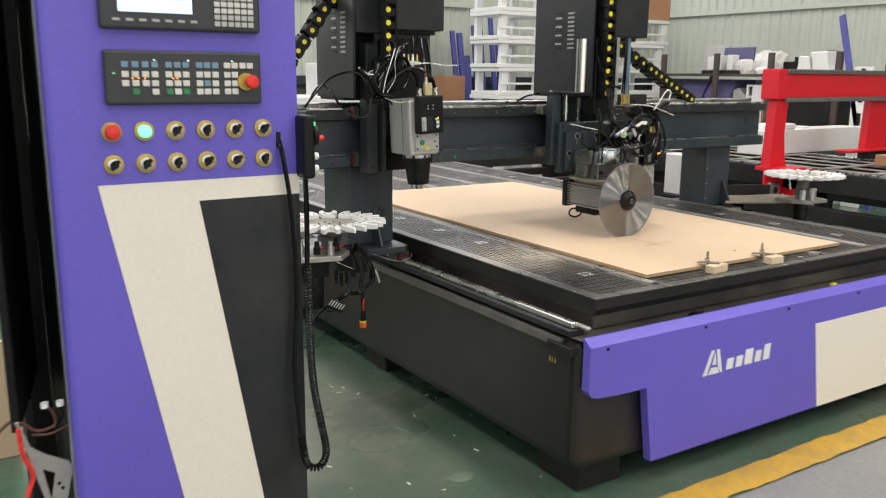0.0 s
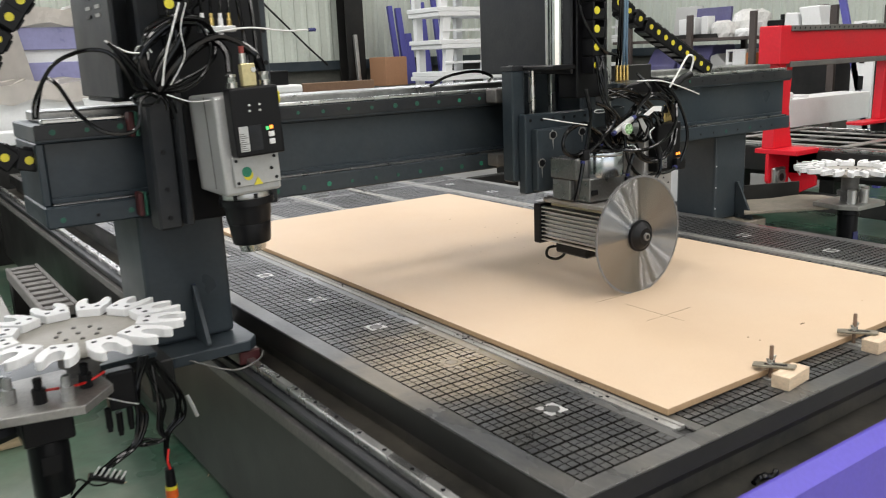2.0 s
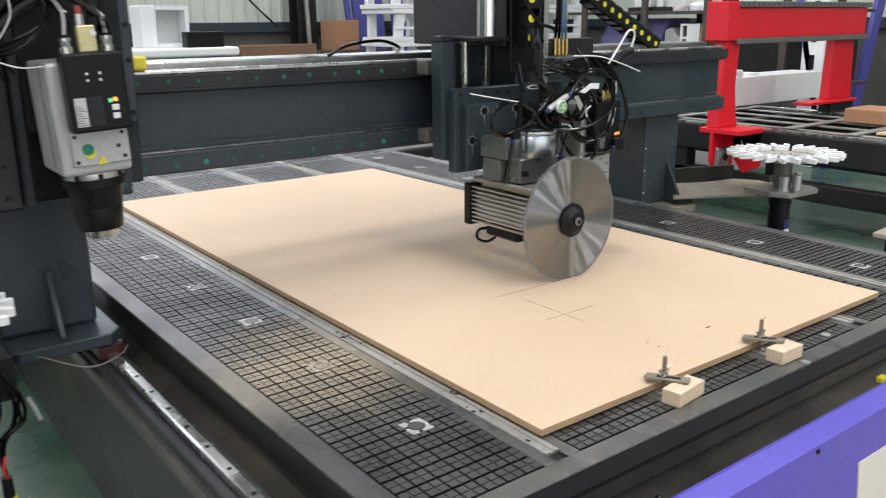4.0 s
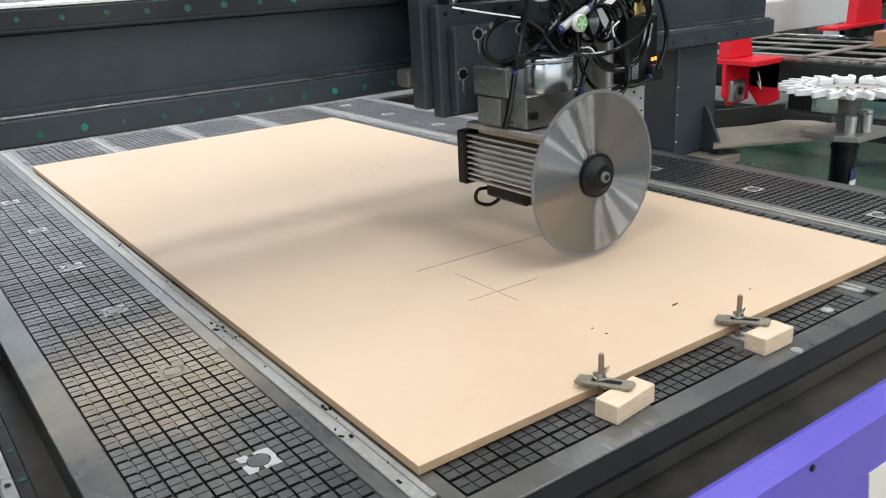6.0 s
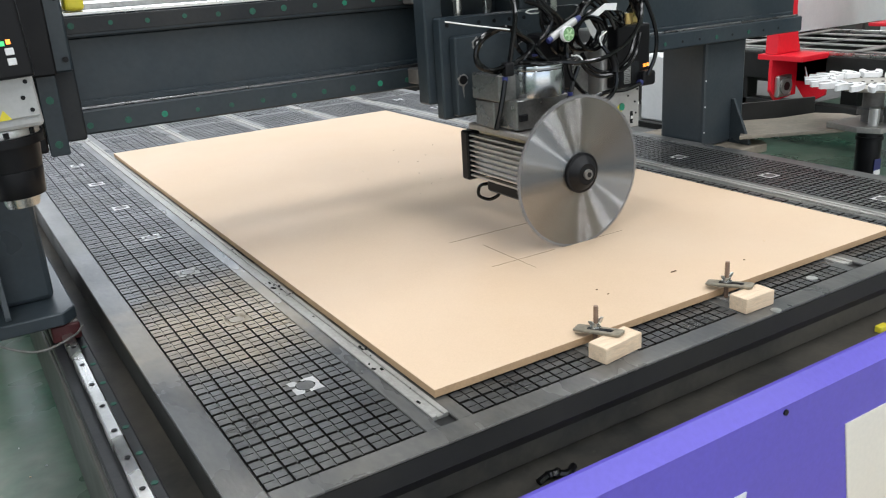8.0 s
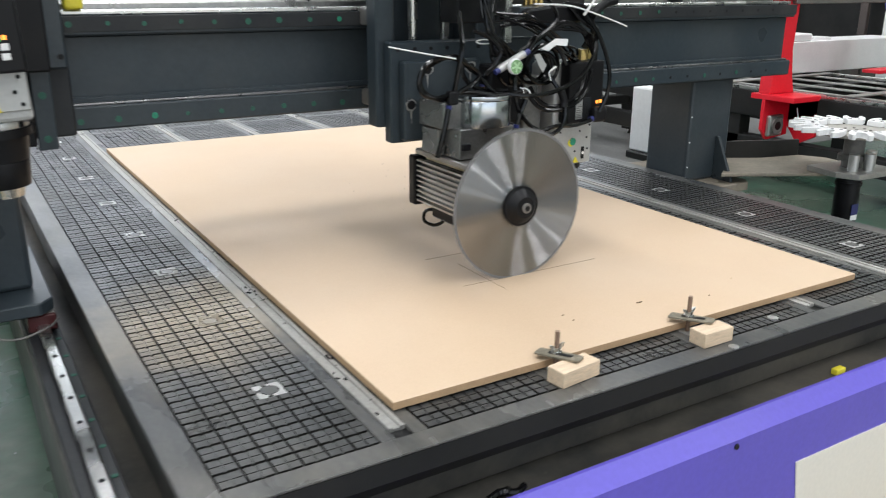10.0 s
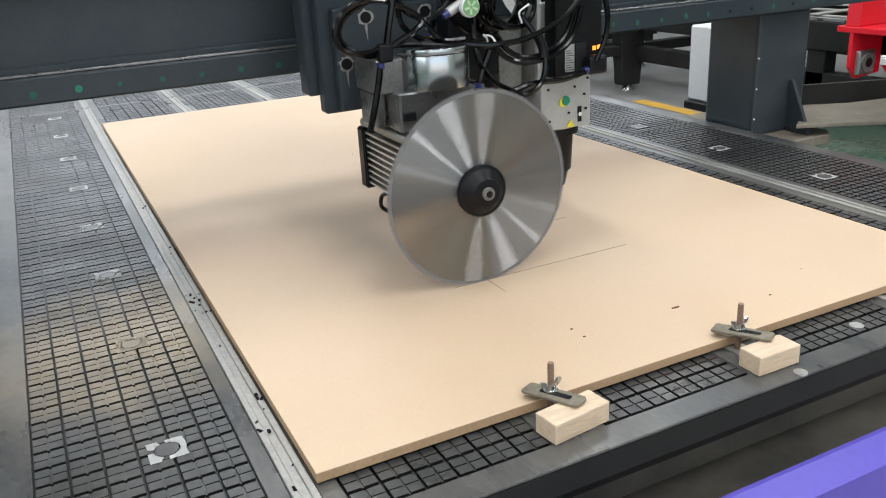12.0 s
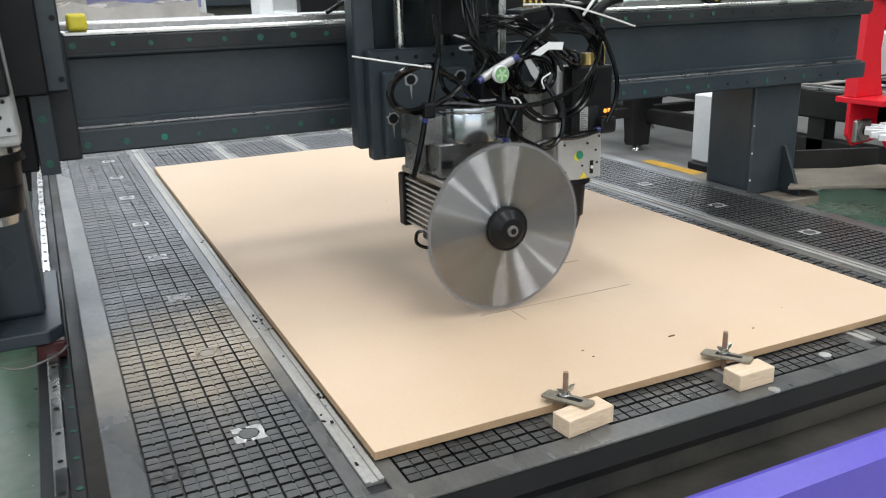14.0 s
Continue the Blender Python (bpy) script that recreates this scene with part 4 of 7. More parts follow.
part("hood_back", box((-0.6875, 1.15, 1.36), (-0.335, 1.398, 1.639), 0.004), DARK, rh, "dark grey hood")
vertical_chain(rh, -0.597, 0.935, 1.55, 1.98)
chain_links(rh, [(-0.665, 1.20, 1.78), (-0.74, 1.20, 1.76), (-0.81, 1.20, 1.66), (-0.90, 1.20, 1.54), (-0.965, 1.20, 1.42), (-0.99, 1.20, 1.32), (-0.95, 1.20, 1.255), (-0.88, 1.20, 1.235)], 0.06, 0.052)
KNOT = (-0.652, 0.900, 1.385)
part("z_rail", box((-0.384, 1.040, 1.052), (-0.346, 1.0445, 1.2145), 0.002), SLATE, rh, "slate painted slide rail")
for pz in (1.075, 1.165):
    part("paint_dot", cyl((-0.365, 1.0385, pz), 0.008, 0.0012, "y", 9), CHECK, rh, "green check mark")
cable(rh, [(-0.505, 0.835, 1.42), (-0.500, 0.855, 1.465), (-0.523, 0.880, 1.492), (-0.578, 0.900, 1.458), (-0.630, 0.900, 1.407), KNOT], 0.0085)
cable(rh, [(-0.425, 0.835, 1.42), (-0.434, 0.855, 1.462), (-0.500, 0.865, 1.501), (-0.562, 0.880, 1.482), (-0.615, 0.885, 1.437), (-0.650, 0.893, 1.388)], 0.0085)
cable(rh, [KNOT, (-0.600, 0.865, 1.390), (-0.555, 0.860, 1.420), (-0.532, 0.865, 1.466), (-0.536, 0.880, 1.512), (-0.565, 0.900, 1.56)], 0.0045)
rnd = random.Random(41)
for i in range(7):
    j = [rnd.uniform(-0.010, 0.010) for _ in range(6)]
    cable(rh, [(-0.50 + j[0], 0.935, 1.60), (-0.545 + j[5], 0.915, 1.57 + j[3]), (-0.590 + j[1], 0.900, 1.541 + j[2]), (-0.650 + j[3], 0.892, 1.508 + j[4]), (-0.680 + j[4], 0.890, 1.464 + j[0]), (-0.676 + j[2], 0.892, 1.420 + j[1]), (-0.655, 0.900, 1.384)], 0.0034 + 0.0005 * (i % 4))
for i in range(6):
    j = [rnd.uniform(-0.012, 0.012) for _ in range(6)]
    y = 0.875 + 0.006 * i
    cable(rh, [(-0.656, y, 1.390), (-0.677 + j[0], y, 1.452 + j[1]), (-0.648 + j[2], y, 1.512 + j[0]), (-0.590 + j[3], y, 1.541 + j[4]), (-0.535 + j[1], y + 0.01, 1.536 + j[5]), (-0.504 + j[2], y + 0.02, 1.497 + j[3])], 0.0042 + 0.0011 * (i % 3))
for i in range(2):
    cable(rh, [KNOT, (-0.597, 0.872 + 0.01 * i, 1.401 + 0.008 * i), (-0.551, 0.870, 1.426 + 0.006 * i), (-0.527 + 0.006 * i, 0.872, 1.462), (-0.514, 0.885, 1.497)], 0.0048)
part("taped_loom", tube([(-0.565, 0.935, 1.62), (-0.560, 0.925, 1.56), (-0.585, 0.92, 1.50), (-0.628, 0.915, 1.44), (-0.650, 0.908, 1.40)], 0.020, 10), RUBBER, rh, "taped black cable bundle", True)
for i in range(3):
    cable(rh, [(-0.60 + 0.012 * i, 0.92, 1.60), (-0.612 + 0.010 * i, 0.905, 1.52), (-0.63 + 0.012 * i, 0.905, 1.44), KNOT], 0.0035)
cable(rh, [KNOT, (-0.698, 0.890, 1.396), (-0.714, 0.880, 1.424), (-0.733, 0.880, 1.458), (-0.756, 0.885, 1.477), (-0.800, 0.900, 1.478), (-0.850, 0.950, 1.45), (-0.875, 1.05, 1.38), (-0.865, 1.16, 1.335)], 0.0045)
cable(rh, [KNOT, (-0.690, 0.890, 1.372), (-0.700, 0.880, 1.332), (-0.722, 0.880, 1.304), (-0.775, 0.890, 1.309), (-0.818, 0.915, 1.350), (-0.842, 0.96, 1.41), (-0.855, 1.04, 1.42), (-0.860, 1.16, 1.335)], 0.0045)
loop_cable(rh, (-0.676, 1.372), 0.020, 0.013, 0.880, 3, 0.0038, 1.5)
for i in range(2):
    cable(rh, [KNOT, (-0.690 + 0.008 * i, 0.890, 1.425), (-0.720 + 0.008 * i, 0.880, 1.462), (-0.749, 0.875, 1.494)], 0.0042)
for i, (dx, dz) in enumerate(((0.012, -0.040), (0.028, -0.048), (0.045, -0.036), (0.020, -0.060))):
    cable(rh, [KNOT, (-0.652 + dx, 0.892, 1.365), (-0.652 + dx * 1.3, 0.890, 1.385 + dz)], 0.003, RUBBER, "loose_wire")
for i in range(2):
    cable(rh, [(-0.405 - 0.03 * i, 0.93, 1.62), (-0.412 - 0.03 * i, 0.90, 1.55), (-0.420 - 0.025 * i, 0.875, 1.48), (-0.430 - 0.02 * i, 0.86, 1.44), (-0.445 - 0.01 * i, 0.845, 1.42)], 0.0055)
part("fitting_bar", box((-0.540, 0.895, 1.512), (-0.455, 0.915, 1.526), 0.002), ALU, rh, "aluminium fitting bar")
for i in range(4):
    bm = cyl((-0.530 + i * 0.021, 0.905, 1.5265), 0.006, 0.016, "z", 8)
    add_cyl(bm, (-0.530 + i * 0.021, 0.905, 1.5425), 0.0045, 0.012, "z", 8)
    part("air_fitting", bm, BRASS if i % 2 else WPLAST, rh, "small push-in fitting")
    cable(rh, [(-0.530 + i * 0.021, 0.905, 1.553), (-0.528 + i * 0.022, 0.91, 1.58), (-0.515 + i * 0.020, 0.93, 1.63)], 0.0035)
tie(rh, (-0.666, 0.885, 1.470), (-0.755, 0.875, 1.498), 0.0022)
tie(rh, (-0.640, 0.870, 1.380), (-0.540, 0.848, 1.364), 0.0014)
cable(rh, [(-0.510, 0.880, 1.512), (-0.430, 0.875, 1.520), (-0.345, 0.880, 1.512), (-0.278, 0.880, 1.513)], 0.0021, TIE, "cable_tie", "long white nylon cable tie")
part("tie_tip", cyl((-0.279, 0.880, 1.513), 0.0045, 0.018, "x", 10), NAVY, rh, "dark blue sleeve")
for dx, r, bow in ((0.0, 0.0022, 0.0), (0.030, 0.0013, -0.012)):
    cable(rh, [(-0.590 + dx * 0.5, 0.872, 1.575), (-0.612 + dx + bow, 0.868, 1.520), (-0.634 + dx - bow, 0.868, 1.460), (-0.646 + dx * 0.6, 0.872, 1.400)], r, TIE, "cable_tie", "white nylon cable tie")
loop_cable(rh, (-0.668, 1.470), 0.010, 0.016, 0.884, 6, 0.0022, 1.6, TIE, 0.01)

# ---- the saw carriage (slides in x and y) and the saw head on it (also lowers) ----
# x and y are given from the blade's centre plane
sc = thing("saw_carriage", (0.0, 0.45, 1.15), "dark grey carriage with sheet metal hood on the gantry rails", "carriage")
part("carriage_plate", box((-0.085, 0.445, 1.055), (0.165, 0.480, 1.385), 0.004), SLATE, sc, "slate painted carriage plate")
part("slide_block", box((-0.11, 0.4805, 1.085), (0.15, 0.5345, 1.125), 0.004), CAST, sc)
part("slide_block", box((-0.11, 0.4805, 1.285), (0.15, 0.5345, 1.330), 0.004), CAST, sc)
for x0, yb in ((-0.165, 0.385), (0.115, 0.4445)):
    part("upright", box((x0, 0.335, 1.055), (x0 + 0.05, yb, 1.385), 0.004), SLATE, sc, "slate painted upright")
part("top_plate", box((-0.165, 0.335, 1.3855), (0.165, 0.390, 1.400), 0.002), DARK, sc)
for x0 in (-0.10, 0.075):
    part("z_rail", box((x0, 0.428, 1.07), (x0 + 0.02, 0.4445, 1.40), 0.002), STEEL, sc, "steel z rail")
part("ball_screw", cyl((-0.03, 0.40, 1.20), 0.012, 0.20, "z", 14), STEEL, sc, "bright ball screw", True)
part("hood_front", box((0.045, 0.225, 1.655), (0.32, 0.2995, 2.05), 0.004), DARK, sc, "dark grey hood front")
part("hood_box", box((-0.0195, 0.30, 1.64), (0.32, 0.655, 2.05), 0.004), DARK, sc, "dark grey hood")
part("hood_back", box((-0.0195, 0.50, 1.372), (0.30, 0.653, 1.639), 0.004), DARK, sc, "dark grey hood")
hood = part("hood", prism([(0.225, 1.372), (0.655, 1.372), (0.655, 2.05), (0.225, 2.05)], "x", -0.031, -0.020, 0.003), DARK, sc, "dark grey sheet metal hood with vent slots")
vents(hood, -0.032, 0.36, 1.60, 9)
part("air_cylinder", cyl((-0.078, 0.245, 1.400), 0.027, 0.24, "z", 20), CHROME, sc, "polished counterbalance cylinder", True)
part("cylinder_foot", box((-0.125, 0.20, 1.386), (-0.035, 0.334, 1.3995), 0.003), BLACK, sc)
vertical_chain(sc, 0.016, 0.190, 1.37, 1.96)
part("chain_bracket", box((-0.012, 0.2205, 1.30), (0.10, 0.300, 1.64), 0.003), BLACK, sc)
part("guide", box((0.145, 0.25, 1.25), (0.165, 0.30, 1.66), 0.002), STEEL, sc)
chain_links(sc, [(0.33, 0.655, 1.735), (0.50, 0.655, 1.650), (0.692, 0.655, 1.554), (0.90, 0.655, 1.452), (1.12, 0.655, 1.345)], 0.06, 0.058)
for i in range(4):
    cable(sc, [(0.20 + 0.010 * i, 0.26, 1.80), (0.205 + 0.010 * i, 0.255, 1.60), (0.215 + 0.012 * i, 0.27, 1.45), (0.240 + 0.015 * i, 0.30, 1.388)], 0.0045, KEYB if i > 1 else RUBBER, "air_hose")
    bm = cyl((0.240 + 0.016 * i, 0.30, 1.3355), 0.0055, 0.030, "z", 8)
    add_cyl(bm, (0.240 + 0.016 * i, 0.30, 1.3655), 0.0045, 0.022, "z", 8)
    part("air_fitting", bm, BRASS, sc, "brass push-in fitting")
part("fitting_plate", box((0.166, 0.225, 1.318), (0.32, 0.335, 1.3345), 0.002), SLATE, sc)
part("fitting_bar", box((0.330, 0.400, 1.3205), (0.52, 0.440, 1.383), 0.003), BLACKSTEEL, sc)
part("bar_arm", box((0.166, 0.400, 1.335), (0.3295, 0.4395, 1.375), 0.003), BLACKSTEEL, sc)
cable(sc, [(-0.03, 0.21, 1.62), (-0.02, 0.18, 1.52), (0.03, 0.16, 1.44), (0.10, 0.17, 1.42)], 0.005)

sh = thing("circular_saw_unit", (0.0, 0.0, 0.915), "motor driven circular saw head with second spindle and bundled black hoses", "saw unit")
part("mount_plate", box((-0.150, 0.300, 1.020), (0.275, 0.334, 1.258), 0.004), SLATE, sh, "slate painted mounting plate")
part("pad_plate", box((-0.128, 0.272, 1.028), (0.085, 0.2995, 1.214), 0.004), SLATE, sh, "slate painted cheek plate")
for x, z in ((-0.066, 1.194), (-0.111, 1.114), (0.055, 1.194)):
    splash = random.Random(int(-x * 1000) + int(z * 900))
    rim = [(x + splash.uniform(0.0115, 0.0175) * math.cos(2 * math.pi * k / 18), z + splash.uniform(0.0115, 0.0175) * math.sin(2 * math.pi * k / 18)) for k in range(18)]
    part("bare_patch", prism(rim, "y", 0.2712, 0.2718), GALV, sh, "chipped paint round a bolt hole")
    part("drip", prism([(x - 0.003, z - 0.012), (x + 0.003, z - 0.012), (x + 0.0015, z - splash.uniform(0.028, 0.05)), (x - 0.001, z - 0.03)], "y", 0.2714, 0.2719), GALV, sh, "pale drip mark")
    part("bolt", cyl((x, 0.2690, z), 0.0105, 0.003, "y", 16), BLACK, sh)
for i in range(6):
    part("bolt", cyl((-0.13 + i * 0.045, 0.2985, 1.240), 0.005, 0.002, "y", 10), BLACK, sh)
part("rotary_cylinder", cyl((0.003, 0.140, 1.0780), 0.0655, 0.060, "z", 56, None, 0.002), TURNED, sh, "turned steel rotary actuator", True)
part("cylinder_cap", cyl((0.003, 0.140, 1.1382), 0.0665, 0.011, "z", 56, None, 0.002), TURNED, sh, "turned steel cap", True)
bm = cyl((0.003, 0.140, 1.1494), 0.014, 0.003, "z", 16)
add_cyl(bm, (0.003, 0.140, 1.1524), 0.008, 0.012, "z", 10)
part("valve", bm, BRASS, sh, "small brass fitting")
part("valve_collar", cyl((0.003, 0.140, 1.1646), 0.0065, 0.005, "z", 12), NAVY, sh, "blue collar", True)
part("side_block", box((-0.108, 0.130, 1.074), (-0.048, 0.240, 1.134), 0.003), MACHINED, sh, "machined steel side bracket")
part("gear_block", box((-0.083, 0.100, 1.0085), (0.086, 0.235, 1.0775), 0.003), MACHINED, sh, "machined gear block")
part("side_block", box((-0.104, 0.160, 1.010), (-0.0835, 0.235, 1.0715), 0.003), MACHINED, sh, "machined steel spacer")
part("sensor", box((-0.080, 0.092, 1.030), (-0.056, 0.0995, 1.046), 0.002), BLACK, sh)
part("swivel_plate", box((-0.085, 0.045, 0.990), (0.085, 0.300, 1.0045), 0.003), GALV, sh, "bare steel swivel plate")
part("motor_foot", box((-0.062, 0.050, 0.976), (0.062, 0.290, 0.9895), 0.003), ZINC, sh, "plated motor foot")
motor = part("motor", box((-0.052, 0.030, 0.866), (0.052, 0.335, 0.966), 0.01), ALU, sh, "ribbed aluminium motor")
for i in range(9):
    z = 0.862 + i * 0.0128
    part("cooling_rib", box((-0.064, 0.045, z), (-0.0522, 0.330, z + 0.0045), 0), ALU, motor)
    part("cooling_rib", box((0.0522, 0.045, z), (0.064, 0.330, z + 0.0045), 0), ALU, motor)
part("motor_cap", box((-0.070, 0.331, 0.850), (0.066, 0.362, 0.976), 0.004), BLACK, sh, "black motor end cap")
part("motor_flange", box((-0.060, 0.018, 0.858), (0.060, 0.0445, 0.972), 0.004), ALU, sh)
part("terminal_case", box((-0.045, 0.150, 0.826), (0.035, 0.290, 0.8615), 0.006), BLACK, sh, "black motor terminal case")
cable(sh, [(-0.030, 0.292, 0.842), (-0.040, 0.325, 0.832), (-0.042, 0.330, 0.806), (-0.025, 0.310, 0.796), (-0.010, 0.290, 0.808), (-0.010, 0.280, 0.828)], 0.0045)
part("shaft", cyl((0, -0.005, 0.915), 0.022, 0.04, "y", 20), STEEL, sh, "", True)
cable(sh, [(-0.258, 0.10, 1.264), (-0.176, 0.098, 1.248), (-0.098, 0.096, 1.234)], 0.0016, TIE, "cable_tie", "white nylon cable tie")


def saw_ring(r0, r1, n, tooth=0.0, thick=0.0014):
    """A flat steel ring; with teeth, every second point of its rim is drawn in and the points lean."""
    bm = bmesh.new()
    rings = []
    for y in (-thick, thick):
        for r, cut in ((r0, 0.0), (r1, tooth)):
            ring = []
            for k in range(n):
                a = 2 * math.pi * (k + (0.35 if cut and k % 2 else 0)) / n
                q = r - (cut if k % 2 == 0 else 0)
                ring.append(bm.verts.new((q * math.sin(a), y, 0.915 + q * math.cos(a))))
            rings.append(ring)
    for a, b in ((0, 1), (3, 2), (1, 3), (2, 0)):
        for k in range(n):
            bm.faces.new((rings[a][k], rings[a][(k + 1) % n], rings[b][(k + 1) % n], rings[b][k]))
    return bm


# the blade turns about its own centre
blade = part("saw_blade", saw_ring(0.030, 0.1668, 120), BLADE, sh, "ground steel circular saw blade", True)
part("tooth_ring", saw_ring(0.1668, 0.1750, 120, 0.0050, 0.0018), TOOTH, blade, "dull grey ring of carbide teeth")
bm = cyl((0, -0.012, 0.915), 0.046, 0.0102, "y", 40, None, 0.002)
part("clamp_flange", bm, BLACK, blade, "black clamping flange", True)
bm = cyl((0, -0.027, 0.915), 0.024, 0.015, "y", 28, 0.040)
part("arbor_nose", bm, BLACK, blade, "black arbor nose", True)
bm = cyl((0, -0.034, 0.915), 0.0115, 0.007, "y", 20, None, 0.0015)
part("arbor_nut", bm, CAST, blade, "dark steel arbor nut")
part("arbor_socket", cyl((0, -0.0350, 0.915), 0.0065, 0.0009, "y", 6), BLACK, blade)

# second spindle beside the saw
part("spindle_body", box((0.264, 0.205, 0.950), (0.390, 0.335, 1.195), 0.008, 2), ALUPAINT, sh, "silver grey spindle housing")
part("spindle_face", box((0.266, 0.198, 0.940), (0.3885, 0.2045, 1.047), 0.002), ALUPAINT, sh, "pale face plate")
tb = part("terminal_box", box((0.280, 0.165, 1.050), (0.392, 0.2045, 1.205), 0.005, 2), BLACK, sh, "black terminal box")
part("label", box((0.302, 0.1635, 1.062), (0.324, 0.1648, 1.115), 0), ALU, tb, "silver rating label")
part("label", box((0.327, 0.1635, 1.062), (0.352, 0.1648, 1.115), 0), DARK, tb, "dark label")
for i in range(9):
    for lx0, lx1, mm in ((0.304, 0.322, CAST), (0.329, 0.348, BLACKSTEEL)):
        part("text_bar", box((lx0, 0.1629, 1.065 + i * 0.0046), (lx1 - 0.004 * (i % 3), 0.16345, 1.0668 + i * 0.0046), 0), mm, tb)
for k, (lx, lz, mm) in enumerate(((0.368, 1.098, LEDY), (0.379, 1.099, LEDY))):
    part("indicator", box((lx, 0.1630, lz), (lx + 0.007, 0.1648, lz + 0.008), 0), mm, tb, "lit indicator")
part("marker", cyl((0.326, 0.1955, 0.998), 0.0098, 0.0024, "y", 16), GREEN, sh, "green round sticker")
part("marker", cyl((0.3205, 0.1962, 0.995), 0.0098, 0.0014, "y", 16), YELLOW, sh, "yellow round sticker")
part("warning_sign", prism([(0.328, 0.942), (0.347, 0.942), (0.3375, 0.957)], "y", 0.1952, 0.1978), YELLOW, sh, "small yellow warning triangle")
for bx, bz in ((0.284, 1.025), (0.380, 1.038), (0.287, 0.960), (0.376, 0.976), (0.348, 1.024), (0.372, 1.006), (0.334, 0.972)):
    part("bolt", cyl((bx, 0.1955, bz), 0.0026, 0.003, "y", 8), BLACK, sh)
bm = box((0.3565, 0.1966, 0.950), (0.3655, 0.1978, 0.982), 0.0)
part("slot", bm, BLACK, sh, "dark slot in the face plate")
part("slot_pin", cyl((0.361, 0.1948, 0.966), 0.0042, 0.0017, "y", 10), WPLAST, sh, "white pin")
part("nose_ring", cyl((0.330, 0.262, 0.9360), 0.058, 0.0138, "z", 28, None, 0.002), ALU, sh, "bare metal nose ring", True)
part("nose_flange", cyl((0.330, 0.262, 0.9235), 0.060, 0.0122, "z", 28), BLACK, sh, "black nose flange", True)
bm = cyl((0.330, 0.262, 0.842), 0.045, 0.0812, "z", 28, 0.049)
add_cyl(bm, (0.330, 0.262, 0.806), 0.032, 0.0358, "z", 28, 0.040)
part("nose", bm, BLACK, sh, "black spindle nose", True)
part("bracket", box((0.190, 0.235, 0.985), (0.2495, 0.299, 1.168), 0.004), MACHINED, sh, "machined steel bracket")
part("valve_block", box((0.080, 0.22, 1.06), (0.185, 0.299, 1.20), 0.005), BLACK, sh)
part("brass_fitting", cyl((0.345, 0.20, 1.2055), 0.014, 0.026, "z", 14), BRASS, sh, "brass cable gland")
part("manifold", box((0.362, 0.195, 1.2057), (0.392, 0.215, 1.255), 0.002), BRASS, sh, "brass air manifold")
ga = part("pressure_gauge", cyl((0.050, 0.076, 1.212), 0.0175, 0.012, "y", 26, None, 0.002), WPLAST, sh, "small round pressure gauge", True)
part("dial", cyl((0.050, 0.0748, 1.212), 0.0155, 0.001, "y", 22), paint("gauge_dial", (0.20, 0.36, 0.17), 0.25), ga, "green dial")
for k in range(5):
    a = 2 * math.pi * k / 5 + 0.4
    bm = box((0.001, 0.0741, -0.0022), (0.0125, 0.0747, 0.0022), 0)
    bmesh.ops.transform(bm, matrix=Matrix.Translation((0.050, 0, 1.212)) @ Matrix.Rotation(a, 4, "Y"), verts=bm.verts)
    part("dial_mark", bm, paint("dial_pale", (0.42, 0.62, 0.36), 0.3) if k == 0 else bpy.data.materials["dial_pale"], ga)
part("regulator", tube([(0.018, 0.100, 1.204), (0.050, 0.100, 1.220), (0.088, 0.100, 1.237)], 0.0085, 12, 3), ALUPAINT, sh, "clear plastic regulator body", True)
for p0, p1 in (((0.008, 0.098, 1.199), (0.018, 0.098, 1.204)), ((0.088, 0.098, 1.237), (0.100, 0.098, 1.243))):
    part("collar", tube([p0, p1], 0.0065, 10, 2), NAVY, sh, "blue collar", True)
part("white_tag", prism([(0.126, 1.247), (0.169, 1.269), (0.205, 1.267), (0.202, 1.251), (0.169, 1.254), (0.148, 1.242)], "y", 0.088, 0.0895), WPLAST, sh, "crumpled white paper tag")
part("white_tag", prism([(0.116, 1.234), (0.131, 1.236), (0.152, 1.209), (0.143, 1.192), (0.132, 1.205)], "y", 0.098, 0.0995), ALUPAINT, sh, "torn pale paper tag")


def hose(pts, r=0.0052):
    cable(sh, pts, r, None, "air_hose")


# the hanging air hoses
hose([(0.086, 0.100, 1.153), (0.026, 0.100, 1.148), (-0.037, 0.100, 1.157), (-0.074, 0.098, 1.160), (-0.105, 0.096, 1.159), (-0.144, 0.096, 1.153), (-0.178, 0.098, 1.163), (-0.187, 0.100, 1.190), (-0.172, 0.100, 1.220), (-0.140, 0.100, 1.235),
      (-0.105, 0.102, 1.236), (-0.070, 0.104, 1.223), (-0.030, 0.106, 1.198), (-0.050, 0.094, 1.181), (-0.083, 0.094, 1.165), (-0.104, 0.096, 1.152)])
hose([(0.082, 0.110, 1.148), (0.021, 0.110, 1.150), (-0.025, 0.114, 1.194), (-0.052, 0.114, 1.211), (-0.070, 0.112, 1.230), (-0.096, 0.112, 1.238), (-0.133, 0.110, 1.230), (-0.165, 0.110, 1.213), (-0.178, 0.110, 1.188), (-0.167, 0.110, 1.165), (-0.135, 0.106, 1.147), (-0.103, 0.104, 1.150)])
hose([(-0.065, 0.120, 1.226), (-0.063, 0.120, 1.197), (-0.045, 0.120, 1.175), (-0.008, 0.120, 1.158), (0.06, 0.12, 1.155)])
hose([(-0.070, 0.13, 1.33), (-0.076, 0.105, 1.268), (-0.084, 0.098, 1.237), (-0.093, 0.096, 1.201), (-0.101, 0.096, 1.165)], 0.0058)
